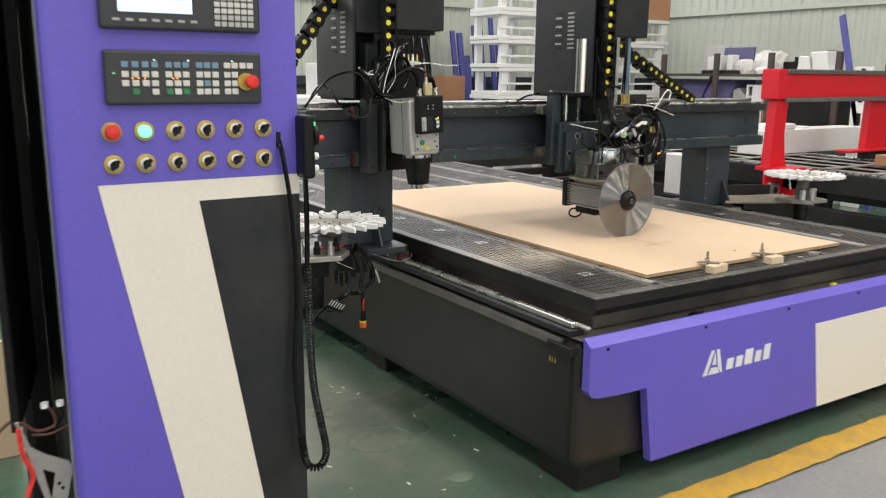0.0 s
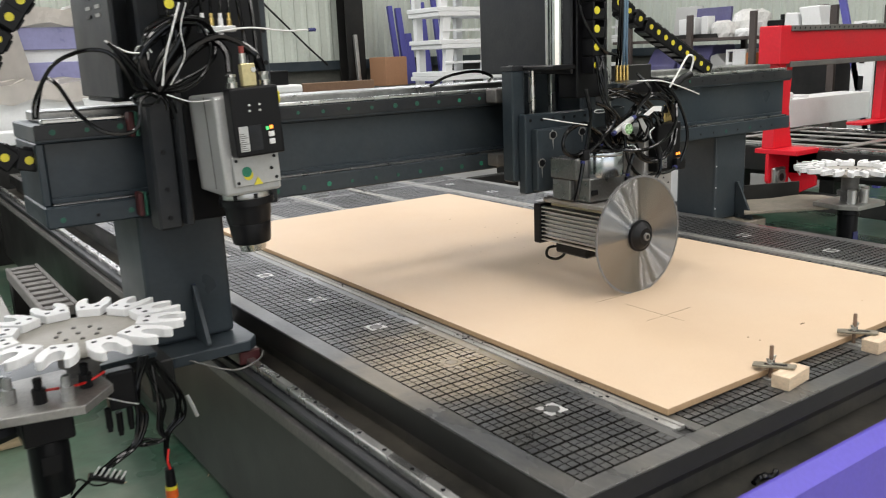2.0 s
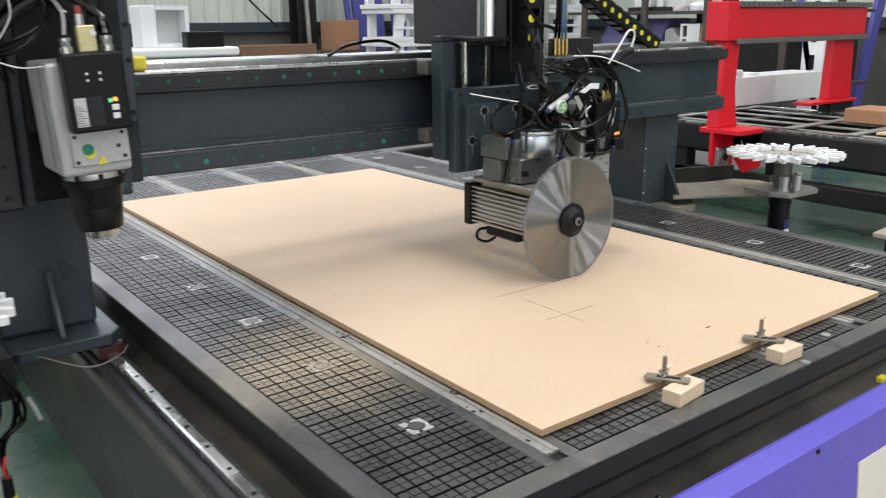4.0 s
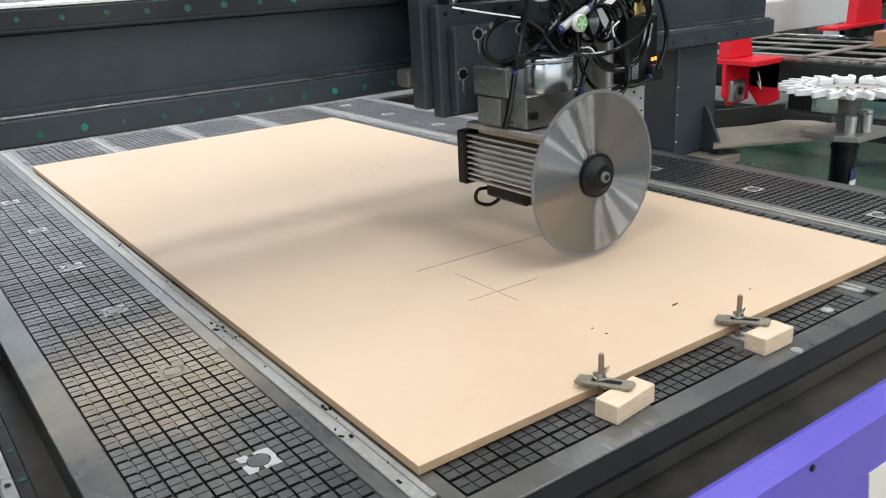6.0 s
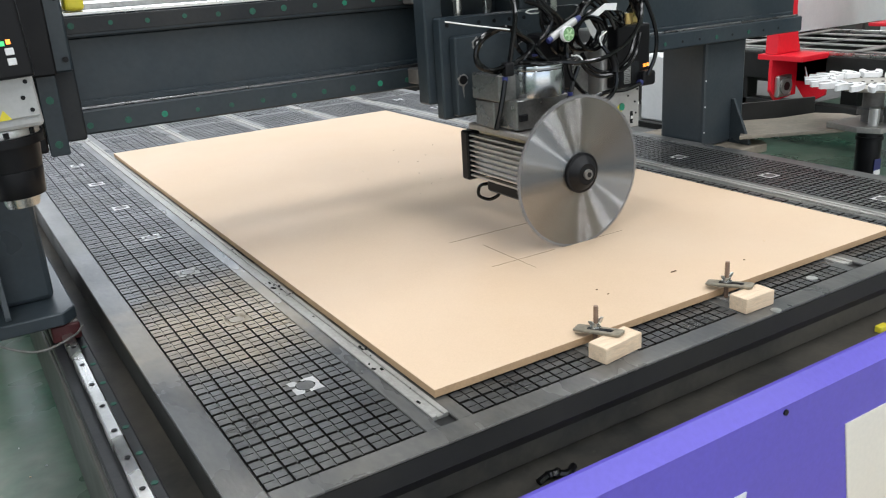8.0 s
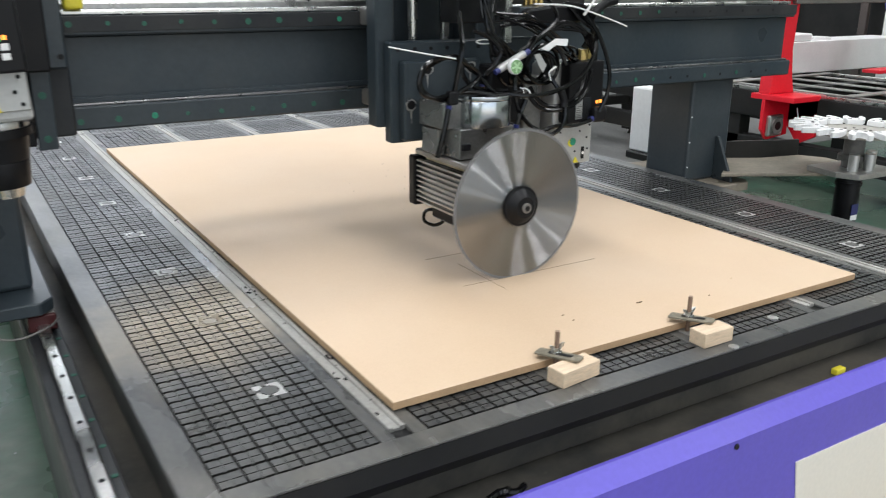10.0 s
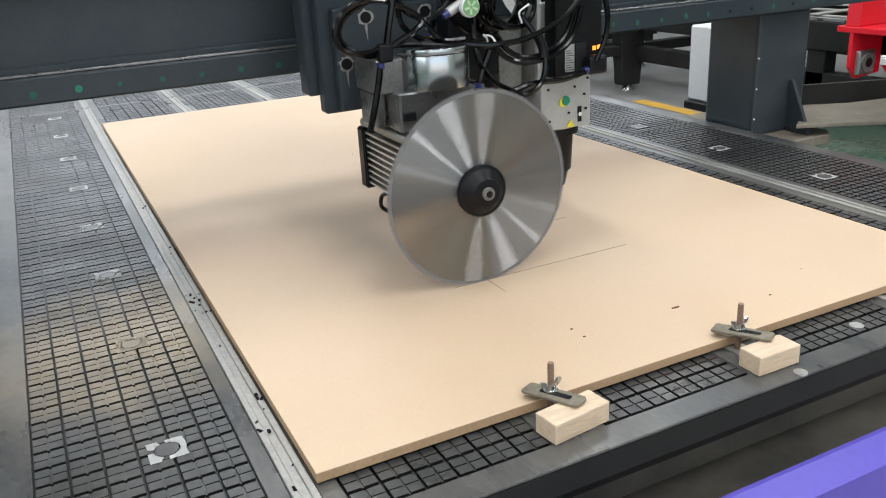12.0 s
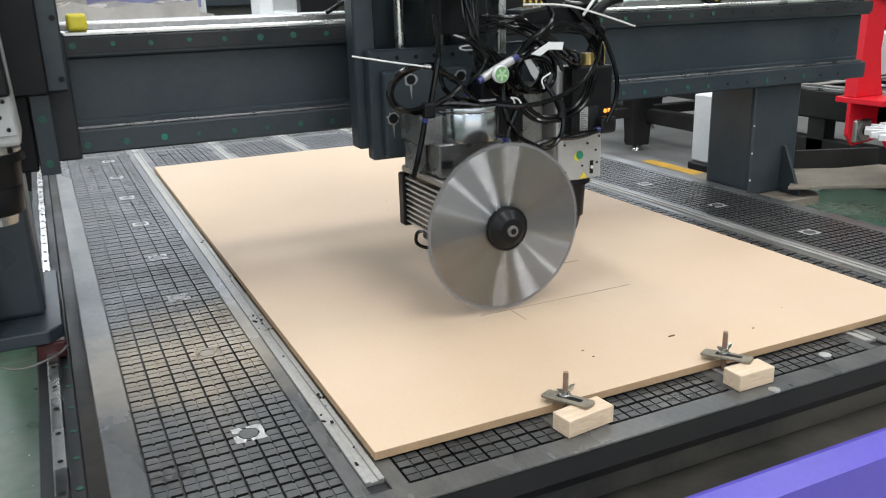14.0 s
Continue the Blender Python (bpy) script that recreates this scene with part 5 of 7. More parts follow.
part("hose_joint", box((-0.118, 0.088, 1.135), (-0.092, 0.108, 1.166), 0.005, 2), BLACK, sh, "black hose joint")
part("collar", cyl((-0.114, 0.097, 1.126), 0.0068, 0.009, "z", 12), NAVY, sh, "blue collar", True)
hose([(-0.115, 0.096, 1.128), (-0.123, 0.095, 1.093), (-0.133, 0.095, 1.056), (-0.142, 0.098, 1.022)], 0.0058)
hose([(-0.037, 0.120, 1.290), (0.003, 0.120, 1.275), (0.036, 0.120, 1.244), (0.022, 0.120, 1.214), (0.007, 0.130, 1.194), (0.003, 0.140, 1.168)])
hose([(0.098, 0.10, 1.242), (0.134, 0.11, 1.272), (0.172, 0.12, 1.290), (0.210, 0.14, 1.318), (0.22, 0.2, 1.36)])
hose([(0.345, 0.150, 1.270), (0.310, 0.120, 1.215), (0.250, 0.100, 1.173), (0.164, 0.085, 1.148), (0.093, 0.085, 1.144), (0.047, 0.100, 1.149), (0.010, 0.125, 1.152)])
hose([(0.302, 0.110, 1.190), (0.274, 0.100, 1.137), (0.228, 0.095, 1.110), (0.171, 0.095, 1.103), (0.132, 0.100, 1.116), (0.100, 0.100, 1.147)])
hose([(0.296, 0.118, 1.196), (0.266, 0.108, 1.143), (0.224, 0.102, 1.117), (0.172, 0.100, 1.112), (0.138, 0.105, 1.128), (0.112, 0.105, 1.16)])
hose([(0.315, 0.16, 1.320), (0.348, 0.140, 1.262), (0.373, 0.130, 1.191), (0.375, 0.130, 1.132), (0.355, 0.135, 1.081)])
hose([(0.138, 0.095, 1.057), (0.105, 0.096, 1.076), (0.078, 0.100, 1.111), (0.070, 0.105, 1.153), (0.073, 0.115, 1.195)])
hose([(0.132, 0.090, 1.059), (0.166, 0.086, 1.048), (0.199, 0.088, 1.068), (0.209, 0.092, 1.106), (0.201, 0.100, 1.139), (0.18, 0.12, 1.18)])
hose([(0.367, 0.150, 1.072), (0.335, 0.140, 1.063), (0.266, 0.120, 1.057), (0.189, 0.100, 1.063), (0.138, 0.095, 1.056)])
hose([(0.072, 0.100, 1.072), (0.082, 0.100, 1.102), (0.097, 0.100, 1.133)], 0.0058)
part("hose_joint", box((0.060, 0.090, 1.052), (0.084, 0.110, 1.070), 0.004, 2), BLACK, sh, "black hose joint")
part("hose_joint", box((0.340, 0.135, 1.054), (0.385, 0.160, 1.092), 0.008, 2), BLACK, sh, "black hose joint")
part("collar", cyl((0.330, 0.142, 1.064), 0.0075, 0.010, "x", 12), NAVY, sh, "blue collar", True)
part("collar", cyl((0.072, 0.100, 1.070), 0.0068, 0.008, "z", 12), NAVY, sh, "blue collar", True)
part("hose_joint", tube([(0.198, 0.098, 1.148), (0.207, 0.096, 1.125), (0.206, 0.094, 1.108)], 0.0095, 10, 4), BLACK, sh, "black hose joint", True)
rnd = random.Random(23)
for i in range(4):
    r, cx, cz = rnd.uniform(0.036, 0.050), 0.161 + rnd.uniform(-0.006, 0.006), 1.203 + rnd.uniform(-0.006, 0.006)
    loop_cable(sh, (cx, cz), r, r * 0.92, 0.105 + 0.012 * i, 60 + i, 0.0046, 1.2, None, 0.008)
for i in range(5):
    j = [rnd.uniform(-0.014, 0.014) for _ in range(6)]
    hose([(0.125 + j[0], 0.160, 1.245 + j[1]), (0.174 + j[2], 0.155, 1.281 + j[1]), (0.236 + j[3], 0.155, 1.294 + j[2]), (0.300 + j[4], 0.160, 1.282 + j[3]), (0.343 + j[0], 0.165, 1.250 + j[4]), (0.363 + j[5] * 0.5, 0.172, 1.205)], 0.0042)
for i in range(12):
    j = [rnd.uniform(-0.018, 0.018) for _ in range(6)]
    hose([(0.020 + j[0], 0.165, 1.42), (0.018 + j[1], 0.150, 1.35 + j[2]), (0.022 + j[0] * 0.5, 0.140, 1.285), (0.060 + j[3] * 2, 0.145, 1.235 + j[4]), (0.110 + j[5] * 2, 0.160, 1.19 + j[1] * 2), (0.14 + j[2], 0.21, 1.15)], rnd.uniform(0.0026, 0.0042))
for i in range(8):
    j = [rnd.uniform(-0.02, 0.02) for _ in range(6)]
    hose([(0.06 + j[0], 0.17, 1.31 + j[1]), (0.14 + j[2], 0.14, 1.30 + j[3]), (0.22 + j[4], 0.13, 1.25 + j[5]), (0.27 + j[1], 0.15, 1.22 + j[0]), (0.30 + j[3], 0.19, 1.20)], rnd.uniform(0.0026, 0.0042))
bm = prism([(0.149, 1.300), (0.175, 1.330), (0.261, 1.340), (0.345, 1.332), (0.369, 1.310), (0.330, 1.294)], "y", 0.20, 0.30, 0.006)
part("black_cover", bm, BLACK, sh, "smooth black rubber cover")
loop_cable(sh, (0.022, 1.262), 0.020, 0.005, 0.14, 71, 0.0016, 1.1, TIE, 0.012)
cable(sh, [(0.271, 0.115, 1.318), (0.310, 0.115, 1.363), (0.349, 0.115, 1.407), (0.372, 0.115, 1.408), (0.380, 0.117, 1.392), (0.368, 0.120, 1.350)], 0.0032, TIE, "white_hose", "thin white air hose")
part("hose_clip", tube([(0.300, 0.120, 1.318), (0.335, 0.120, 1.342), (0.372, 0.120, 1.352)], 0.011, 10, 4), BLACK, sh, "black hose joint", True)
cable(sh, [(0.120, 0.110, 1.345), (0.219, 0.105, 1.340), (0.310, 0.105, 1.318), (0.405, 0.110, 1.290)], 0.0020, TIE, "cable_tie", "white nylon cable tie")
cable(sh, [(0.156, 0.085, 1.175), (0.151, 0.085, 1.194), (0.173, 0.088, 1.206)], 0.0018, TIE, "cable_tie", "white nylon cable tie")
loop_cable(sh, (0.098, 1.147), 0.008, 0.011, 0.094, 72, 0.0018, 1.2, TIE, 0.006)
for k in range(5):
    hose([(0.345 + 0.006 * k, 0.20, 1.235), (0.36 + 0.004 * k, 0.185, 1.28), (0.34, 0.18, 1.33 - 0.01 * k), (0.28, 0.20, 1.345)], 0.0045)

for ob in sh.children:
    if ob != blade:
        ob.location.x -= 0.012
for ob in sc.children:
    ob.location.x -= 0.016

# ---- tool carousels on both sides of the gantry ----
DISC = paint("beige_grey_disc", (0.40, 0.38, 0.34), 0.45, 0.2, 0.12, 8, 90, 0.03, 0.2)


def carousel(cx, cy, cz, side):
    c = thing("tool_carousel", (cx, cy, cz - 0.4), "white forked tool changer disc on a motor bracket", "tool changer", "tool changers at the gantry ends")
    part("disc", cyl((cx, cy, cz - 0.006), 0.140, 0.012, "z", 48, None, 0.002), DISC, c, "beige grey carousel disc", True)
    for k in range(9):
        a = 2 * math.pi * k / 8
        rr = 0.045 if k < 8 else 0
        part("disc_bolt", cyl((cx + rr * math.cos(a), cy + rr * math.sin(a), cz + 0.0062), 0.005, 0.003, "z", 8), CAST, c)
    n = 12
    for k in range(n):
        a = 2 * math.pi * k / n + 0.12
        bm = bmesh.new()
        half = [(0.124, 0.026), (0.146, 0.031), (0.164, 0.037), (0.190, 0.0385), (0.210, 0.037), (0.226, 0.029), (0.225, 0.020), (0.212, 0.0165), (0.200, 0.018), (0.186, 0.017), (0.174, 0.011), (0.168, 0.004)]
        add_prism(bm, [(r, -w) for r, w in half] + [(r, w) for r, w in half[::-1]], "z", 0.0, 0.019, 0.0015)
        bmesh.ops.transform(bm, matrix=Matrix.Translation((cx, cy, cz + 0.0065)) @ Matrix.Rotation(a, 4, "Z"), verts=bm.verts)
        f = part("tool_fork", bm, WPLAST, c, "white plastic tool fork")
        for s in (-1, 1):
            px, py = cx + 0.146 * math.cos(a) - s * 0.016 * math.sin(a), cy + 0.146 * math.sin(a) + s * 0.016 * math.cos(a)
            part("fork_screw", box((px - 0.0055, py - 0.0055, cz + 0.0245), (px + 0.0055, py + 0.0055, cz + 0.0262), 0.0008), BLACK, f)
    d = 0.0 if side < 0 else 0.040
    bm = cyl((cx, cy, cz - 0.085 - d), 0.035, 0.0785 + d, "z", 20)
    add_cyl(bm, (cx, cy, cz - 0.060 - d), 0.050, 0.02, "z", 20)
    part("hub", bm, CAST, c, "dark cast hub", True)
    if side < 0:
        mx, my = cx - 0.10, cy - 0.055
        pts = [(cx - 0.215, cy + 0.05), (cx - 0.20, cy - 0.155), (cx - 0.04, cy - 0.195), (cx + 0.035, cy - 0.11), (cx + 0.02, cy + 0.06)]
    else:
        mx, my = cx, cy
        pts = [(cx - 0.10, cy - 0.10), (cx + 0.09, cy - 0.11), (cx + 0.12, cy - 0.07), (cx + 0.12, cy + 0.09), (cx - 0.11, cy + 0.10), (cx - 0.13, cy - 0.03)]
    part("mount_plate", prism(pts, "z", cz - 0.105 - d, cz - 0.0855 - d, 0.002), GALV, c, "bare steel mounting plate")
    bm = cyl((mx, my, cz - 0.315 - d), 0.042, 0.1595 if side < 0 else 0.2095, "z", 20, None, 0.004)
    if side > 0:
        add_cyl(bm, (mx, my, cz - 0.150 - d), 0.046, 0.012, "z", 20)
    else:
        add_box(bm, (mx - 0.050, my - 0.050, cz - 0.185 - d), (mx + 0.050, my + 0.050, cz - 0.1055 - d), 0.004)
    part("motor", bm, BLACK, c, "black gear motor", True)
    part("motor_label", box((mx - 0.022, my - 0.0425, cz - 0.255 - d), (mx + 0.015, my - 0.0405, cz - 0.215 - d), 0), BLACK if side < 0 else NAVY, c, "small motor label")
    if side < 0:
        part("arm_plate", prism([(cx - 0.265, cy + 0.24), (cx - 0.25, cy + 0.06), (cx + 0.185, cy + 0.09), (cx + 0.185, cy + 0.31)], "z", cz - 0.118, cz - 0.1055, 0.002), SLATE, c, "dark grey bracket plate")
        part("arm", box((cx, cy + 0.10, cz - 0.145), (-0.70, cy + 0.24, cz - 0.1185), 0.004), BLACKSTEEL, c, "black bracket arm")
        part("arm_strut", box((-0.72, cy + 0.10, cz - 0.24), (-0.66, cy + 0.33, cz - 0.1355), 0.004), BLACKSTEEL, c)
    else:
        part("motor_label", box((mx - 0.022, my - 0.0425, cz - 0.274 - d), (mx + 0.015, my - 0.0405, cz - 0.2555 - d), 0), WPLAST, c, "pale motor label")
        part("arm", prism([(1.80, cy + 0.22), (cx - 0.09, cy + 0.04), (cx + 0.14, cy + 0.045), (cx + 0.16, cy + 0.21), (cx + 0.11, cy + 0.30), (cx - 0.06, cy + 0.33), (1.93, cy + 0.46), (1.9165, cy + 0.30)], "z", cz - 0.158, cz - 0.1455, 0.002), DUSTYARM, c, "thin dusty bracket plate")
        part("arm_rib", prism([(1.93, cy + 0.461), (cx + 0.11, cy + 0.301), (cx + 0.116, cy + 0.313), (1.936, cy + 0.473)], "z", cz - 0.19, cz - 0.085, 0.001), BLACKSTEEL, c, "black upright rib")
        for dx, dy in ((-0.060, -0.045), (0.065, -0.03), (0.0, -0.065)):
            part("spacer", cyl((cx + dx, cy + dy, cz - 0.0853 - d), 0.018, 0.058, "z", 14), ALU, c, "bright turned spacer", True)
    return c


carL = carousel(-0.885, 0.89, 0.872, -1)
carR = carousel(2.220, 0.884, 0.890, 1)
for i, (dx, dy) in enumerate(((-0.16, -0.08), (-0.11, -0.12), (-0.06, -0.14), (-0.015, -0.09), (-0.17, 0.01))):
    bm = cyl((-0.885 + dx, 0.89 + dy, 0.7868), 0.014, 0.03, "z", 10)
    add_cyl(bm, (-0.885 + dx, 0.89 + dy, 0.8168), 0.009, 0.022, "z", 10)
    part("sensor", bm, BLACK if i % 2 else ALU, carL)
cable(carL, [(-0.98, 0.80, 0.80), (-0.94, 0.76, 0.81), (-0.90, 0.79, 0.80), (-0.86, 0.80, 0.81)], 0.003, REDPLAST, "red_wire", "thin red wire")
# the bundle of leads that hangs between the carousel and the column
rnd = random.Random(31)
for i in range(6):
    j = [rnd.uniform(-0.010, 0.010) for _ in range(5)]
    cable(carL, [(-0.740 + j[0], 0.95, 0.773), (-0.770 + j[1], 0.93, 0.693), (-0.766 + j[2] * 1.6, 0.925, 0.635), (-0.792 + j[3] * 0.7, 0.92, 0.575 + j[1] * 0.5), (-0.846, 0.915 + j[4], 0.548 + j[0] * 0.5), (-0.885 + j[2] * 0.5, 0.905, 0.530 + j[4] * 0.5)], rnd.uniform(0.0032, 0.0055))
for i in range(4):
    j = [rnd.uniform(-0.012, 0.012) for _ in range(5)]
    cable(carL, [(-0.719 + j[0], 0.95, 0.755), (-0.677 + j[1], 0.93, 0.668), (-0.677 + j[2], 0.93, 0.608), (-0.712 + j[3] * 0.6, 0.93, 0.575), (-0.722 + j[4] * 0.3, 0.93, 0.525), (-0.718, 0.93, 0.485)], rnd.uniform(0.0032, 0.005))
for i in range(3):
    j = [rnd.uniform(-0.010, 0.010) for _ in range(4)]
    cable(carL, [(-0.732 + j[0], 0.955, 0.750), (-0.717 + j[1], 0.935, 0.650), (-0.731 + j[2], 0.93, 0.590), (-0.728 + j[3], 0.925, 0.562), (-0.767, 0.925, 0.567 + j[1]), (-0.792, 0.92, 0.572)], 0.0042)
cable(carL, [(-0.947, 0.900, 0.505), (-0.928, 0.900, 0.537), (-0.895, 0.900, 0.511), (-0.865, 0.900, 0.508), (-0.843, 0.900, 0.529)], 0.0022)
cable(carL, [(-0.975, 0.88, 0.470), (-0.943, 0.91, 0.492), (-0.905, 0.91, 0.520), (-0.885, 0.905, 0.530)], 0.004)
cable(carL, [(-0.851, 0.905, 0.715), (-0.811, 0.900, 0.694), (-0.775, 0.905, 0.676)], 0.0013, TIE, "cable_tie", "white nylon cable tie")
cable(carL, [(-0.650, 0.945, 0.650), (-0.640, 0.94, 0.620), (-0.632, 0.94, 0.592)], 0.005, ALUPAINT, "bare_lead", "pale lead end")
jb = part("junction_box", box((-0.835, 0.915, 0.668), (-0.772, 0.955, 0.762), 0.006, 2), BLACK, carL, "black junction box")
for i, (x, z) in enumerate(((-0.838, 0.655), (-0.815, 0.640), (-0.790, 0.648))):
    bm = cyl((x, 0.935, z - 0.030), 0.008, 0.048, "z", 12)
    add_cyl(bm, (x, 0.935, z - 0.040), 0.006, 0.0098, "z", 12)
    part("connector", bm, BLACK, carL, "black round connector", True)
for i in range(6):
    x, z = -0.893 + i * 0.011, 0.541 - i * 0.006
    part("loose_end", tube([(x, 0.893, z), (x + 0.006, 0.886, z + 0.012), (x + 0.010, 0.882, z + 0.020)], 0.0028, 6, 3), TIE, carL, "white terminal end")
part("terminal_strip", tube([(-0.905, 0.905, 0.535), (-0.868, 0.900, 0.520), (-0.832, 0.897, 0.502)], 0.009, 8, 3), BLACK, carL, "black terminal strip", True)
cable(carL, [(-0.715, 0.925, 0.535), (-0.722, 0.92, 0.505), (-0.716, 0.925, 0.480)], 0.003, REDPLAST, "red_wire", "thin red wire")
cn = part("connector", cyl((-0.718, 0.93, 0.437), 0.013, 0.045, "z", 14, 0.011), BLACK, carL, "hanging black plug", True)
part("plug_ring", cyl((-0.718, 0.93, 0.428), 0.0145, 0.0088, "z", 14), YELLOW, cn, "yellow ring", True)
part("plug_cap", cyl((-0.718, 0.93, 0.406), 0.015, 0.0215, "z", 14), ORANGE, cn, "orange plug cap", True)
part("motor_tag", box((-0.962, 0.79, 0.703), (-0.938, 0.80, 0.728), 0.003), WPLAST, carL, "white motor connector")
for dz, dy in ((0.0, 0.0), (0.030, 0.05)):
    cable(carL, [(-0.80, 1.04 + dy, 0.70 + dz), (-0.92, 0.99 + dy, 0.69 + dz), (-1.03, 0.95 + dy, 0.675 + dz), (-1.15, 0.95 + dy, 0.65 + dz), (-1.28, 0.94 + dy, 0.60 + dz), (-1.45, 1.0 + dy, 0.45 + dz), (-1.65, 1.2 + dy, 0.15 + dz), (-1.85, 1.4 + dy, 0.03 + dz)], 0.019 if dz == 0 else 0.012, BLACK, "hose", "ribbed black dust hose")

# ---- the control cabinet ----
PY = 0.07
cab = thing("control_cabinet", (-1.68, 0.35, 0.0), "tall violet, cream and dark grey control cabinet with keypad and switches", "control cabinet")
part("body", box((-1.985, PY + 0.016, 0.10), (-1.375, 0.60, 1.95), 0.01), BLACKSTEEL, cab, "black cabinet body")
part("violet_front", prism([(-1.985, 1.95), (-1.354, 1.95), (-1.354, 1.196), (-1.894, 1.194), (-1.684, 0.06), (-1.985, 0.06)], "y", PY, PY + 0.0155, 0.0), PURPLE, cab, "violet enamelled front")
part("side_bead", prism([(-2.000, PY + 0.022), (-1.995, PY + 0.006), (-1.9852, PY), (-1.9852, PY + 0.03), (-1.998, PY + 0.05)], "z", 0.06, 1.95), PURPLE, cab, "rounded violet edge")
part("side_skin", box((-1.999, PY + 0.05, 0.06), (-1.9855, PY + 0.09, 1.95), 0.002), ALUPAINT, cab, "pale worn edge")
part("cream_front", prism([(-1.894, 1.1935), (-1.354, 1.1955), (-1.354, 1.139), (-1.642, 1.138), (-1.465, 0.06), (-1.6835, 0.06)], "y", PY - 0.002, PY + 0.0155), CREAM, cab, "cream enamelled band")
part("grey_front", prism([(-1.6415, 1.1375), (-1.354, 1.1385), (-1.352, 0.06), (-1.4645, 0.06)], "y", PY - 0.0005, PY + 0.0155), DARK, cab, "dark grey enamelled field")
part("inner_panel", box((-2.075, 0.585, 0.02), (-1.9855, 0.605, 1.95), 0.003), BLACK, cab, "black inner panel")
part("cabinet_foot", box((-1.97, 0.10, 0.0), (-1.39, 0.58, 0.0995), 0.004), BLACKSTEEL, cab)

PANEL = paint("charcoal_panel", (0.028, 0.030, 0.033), 0.4, 0, 0.1, 10, 150, 0.03)
scr = part("screen_unit", box((-1.866, PY - 0.022, 1.578), (-1.461, PY - 0.0005, 1.87), 0.007, 2), PANEL, cab, "dark operator screen unit")
part("screen", box((-1.822, PY - 0.0245, 1.620), (-1.642, PY - 0.0225, 1.80), 0), SCREENLIT, scr, "lit screen with a pale blue and white picture")
part("screen_image", box((-1.815, PY - 0.0258, 1.652), (-1.665, PY - 0.0247, 1.79), 0), SCREENGREEN, scr, "green area on the screen")
for i in range(7):
    x = -1.836 + i * 0.0315
    part("soft_key", box((x, PY - 0.0245, 1.598), (x + 0.017, PY - 0.0225, 1.604), 0), GALV, scr)
for r in range(8):
    for c in range(6):
        x, z = -1.585 + c * 0.0178, 1.592 + r * 0.0165
        part("key", box((x, PY - 0.0265, z), (x + 0.0145, PY - 0.0225, z + 0.0125), 0.001), KEYW if r > 1 else ALUPAINT, scr)

kp = part("keypad_unit", box((-1.863, PY - 0.020, 1.394), (-1.463, PY - 0.0005, 1.528), 0.006, 2), PANEL, cab, "dark operator keypad unit")
COLS = [(215, 232, 249, 265), (289, 304, 319), (343, 357, 372), (394, 408, 423, 437)]
for r, z in enumerate((1.4935, 1.4695, 1.4475, 1.4265)):
    for g, cols in enumerate(COLS):
        for c, px in enumerate(cols):
            if (g == 3 and r > 0 and c > 1) or (g == 0 and r == 3 and c in (0, 2)):
                continue
            x = -1.865 + (px - 180) * 0.00144
            m = KEYB if (r == 0 and g < 3) or (r == 2 and g == 2 and c == 1) else KEYG if r == 3 and ((g == 0 and c == 1) or (g == 1 and c in (0, 2))) else KEYW
            part("key", box((x - 0.0085, PY - 0.0235, z - 0.0075), (x + 0.0085, PY - 0.0202, z + 0.0075), 0.0012), m, kp)
for lx, lz, mm in ((-1.844, 1.470, LEDG), (-1.80, 1.458, LEDY), (-1.785, 1.458, LEDY), (-1.77, 1.458, LEDY), (-1.70, 1.458, LEDY), (-1.69, 1.458, LEDY), (-1.745, 1.503, SCREENLIT), (-1.66, 1.503, SCREENLIT), (-1.545, 1.503, SCREENLIT)):
    part("indicator", box((lx, PY - 0.0215, lz), (lx + 0.005, PY - 0.0202, lz + 0.003), 0), mm, kp, "tiny lit indicator")
part("stop_collar", cyl((-1.508, PY - 0.030, 1.452), 0.0225, 0.0098, "y", 24), GOLDRING, kp, "yellow collar", True)
bm = cyl((-1.500, PY - 0.046, 1.452), 0.013, 0.016, "y", 20)
add_cyl(bm, (-1.500, PY - 0.060, 1.452), 0.0175, 0.014, "y", 24, None, 0.004)
part("stop_button", bm, REDPLAST, kp, "red mushroom stop button", True)

for r, z in enumerate((1.327, 1.245)):
    for c in range(6):
        x = -1.8525 + c * 0.0790
        bm = cyl((x, PY - 0.006, z), 0.0245, 0.0058, "y", 28, None, 0.0015)
        b = part("switch_bezel", bm, GOLDRING, cab, "round yellow switch bezel", True)
        bm = cyl((x, PY - 0.012, z), 0.0165, 0.006, "y", 24, None, 0.001)
        part("ring", bm, STEEL if (r, c) not in ((0, 0), (0, 1)) else REDPLAST if c == 0 else GREENLAMP, b, "chrome ring", True)
        if (r, c) == (0, 0):
            part("knob", cyl((x, PY - 0.026, z), 0.017, 0.0138, "y", 24, 0.020, 0.003), REDPLAST, b, "red push button", True)
        elif (r, c) == (0, 1):
            part("lens", cyl((x, PY - 0.022, z), 0.015, 0.0098, "y", 24, 0.017, 0.003), GREENLAMP, b, "lit green push button", True)
        else:
            bm = cyl((x, PY - 0.017, z), 0.0105, 0.005, "y", 18)
            add_box(bm, (x - 0.0045, PY - 0.030, z - 0.015), (x + 0.0045, PY - 0.0168, z + 0.015), 0.002)
            bmesh.ops.rotate(bm, cent=(x, 0, z), matrix=Matrix.Rotation(radians(40 if (r + c) % 3 else 15), 3, "Y"), verts=bm.verts)
            part("knob", bm, BLACK, b, "black selector knob")
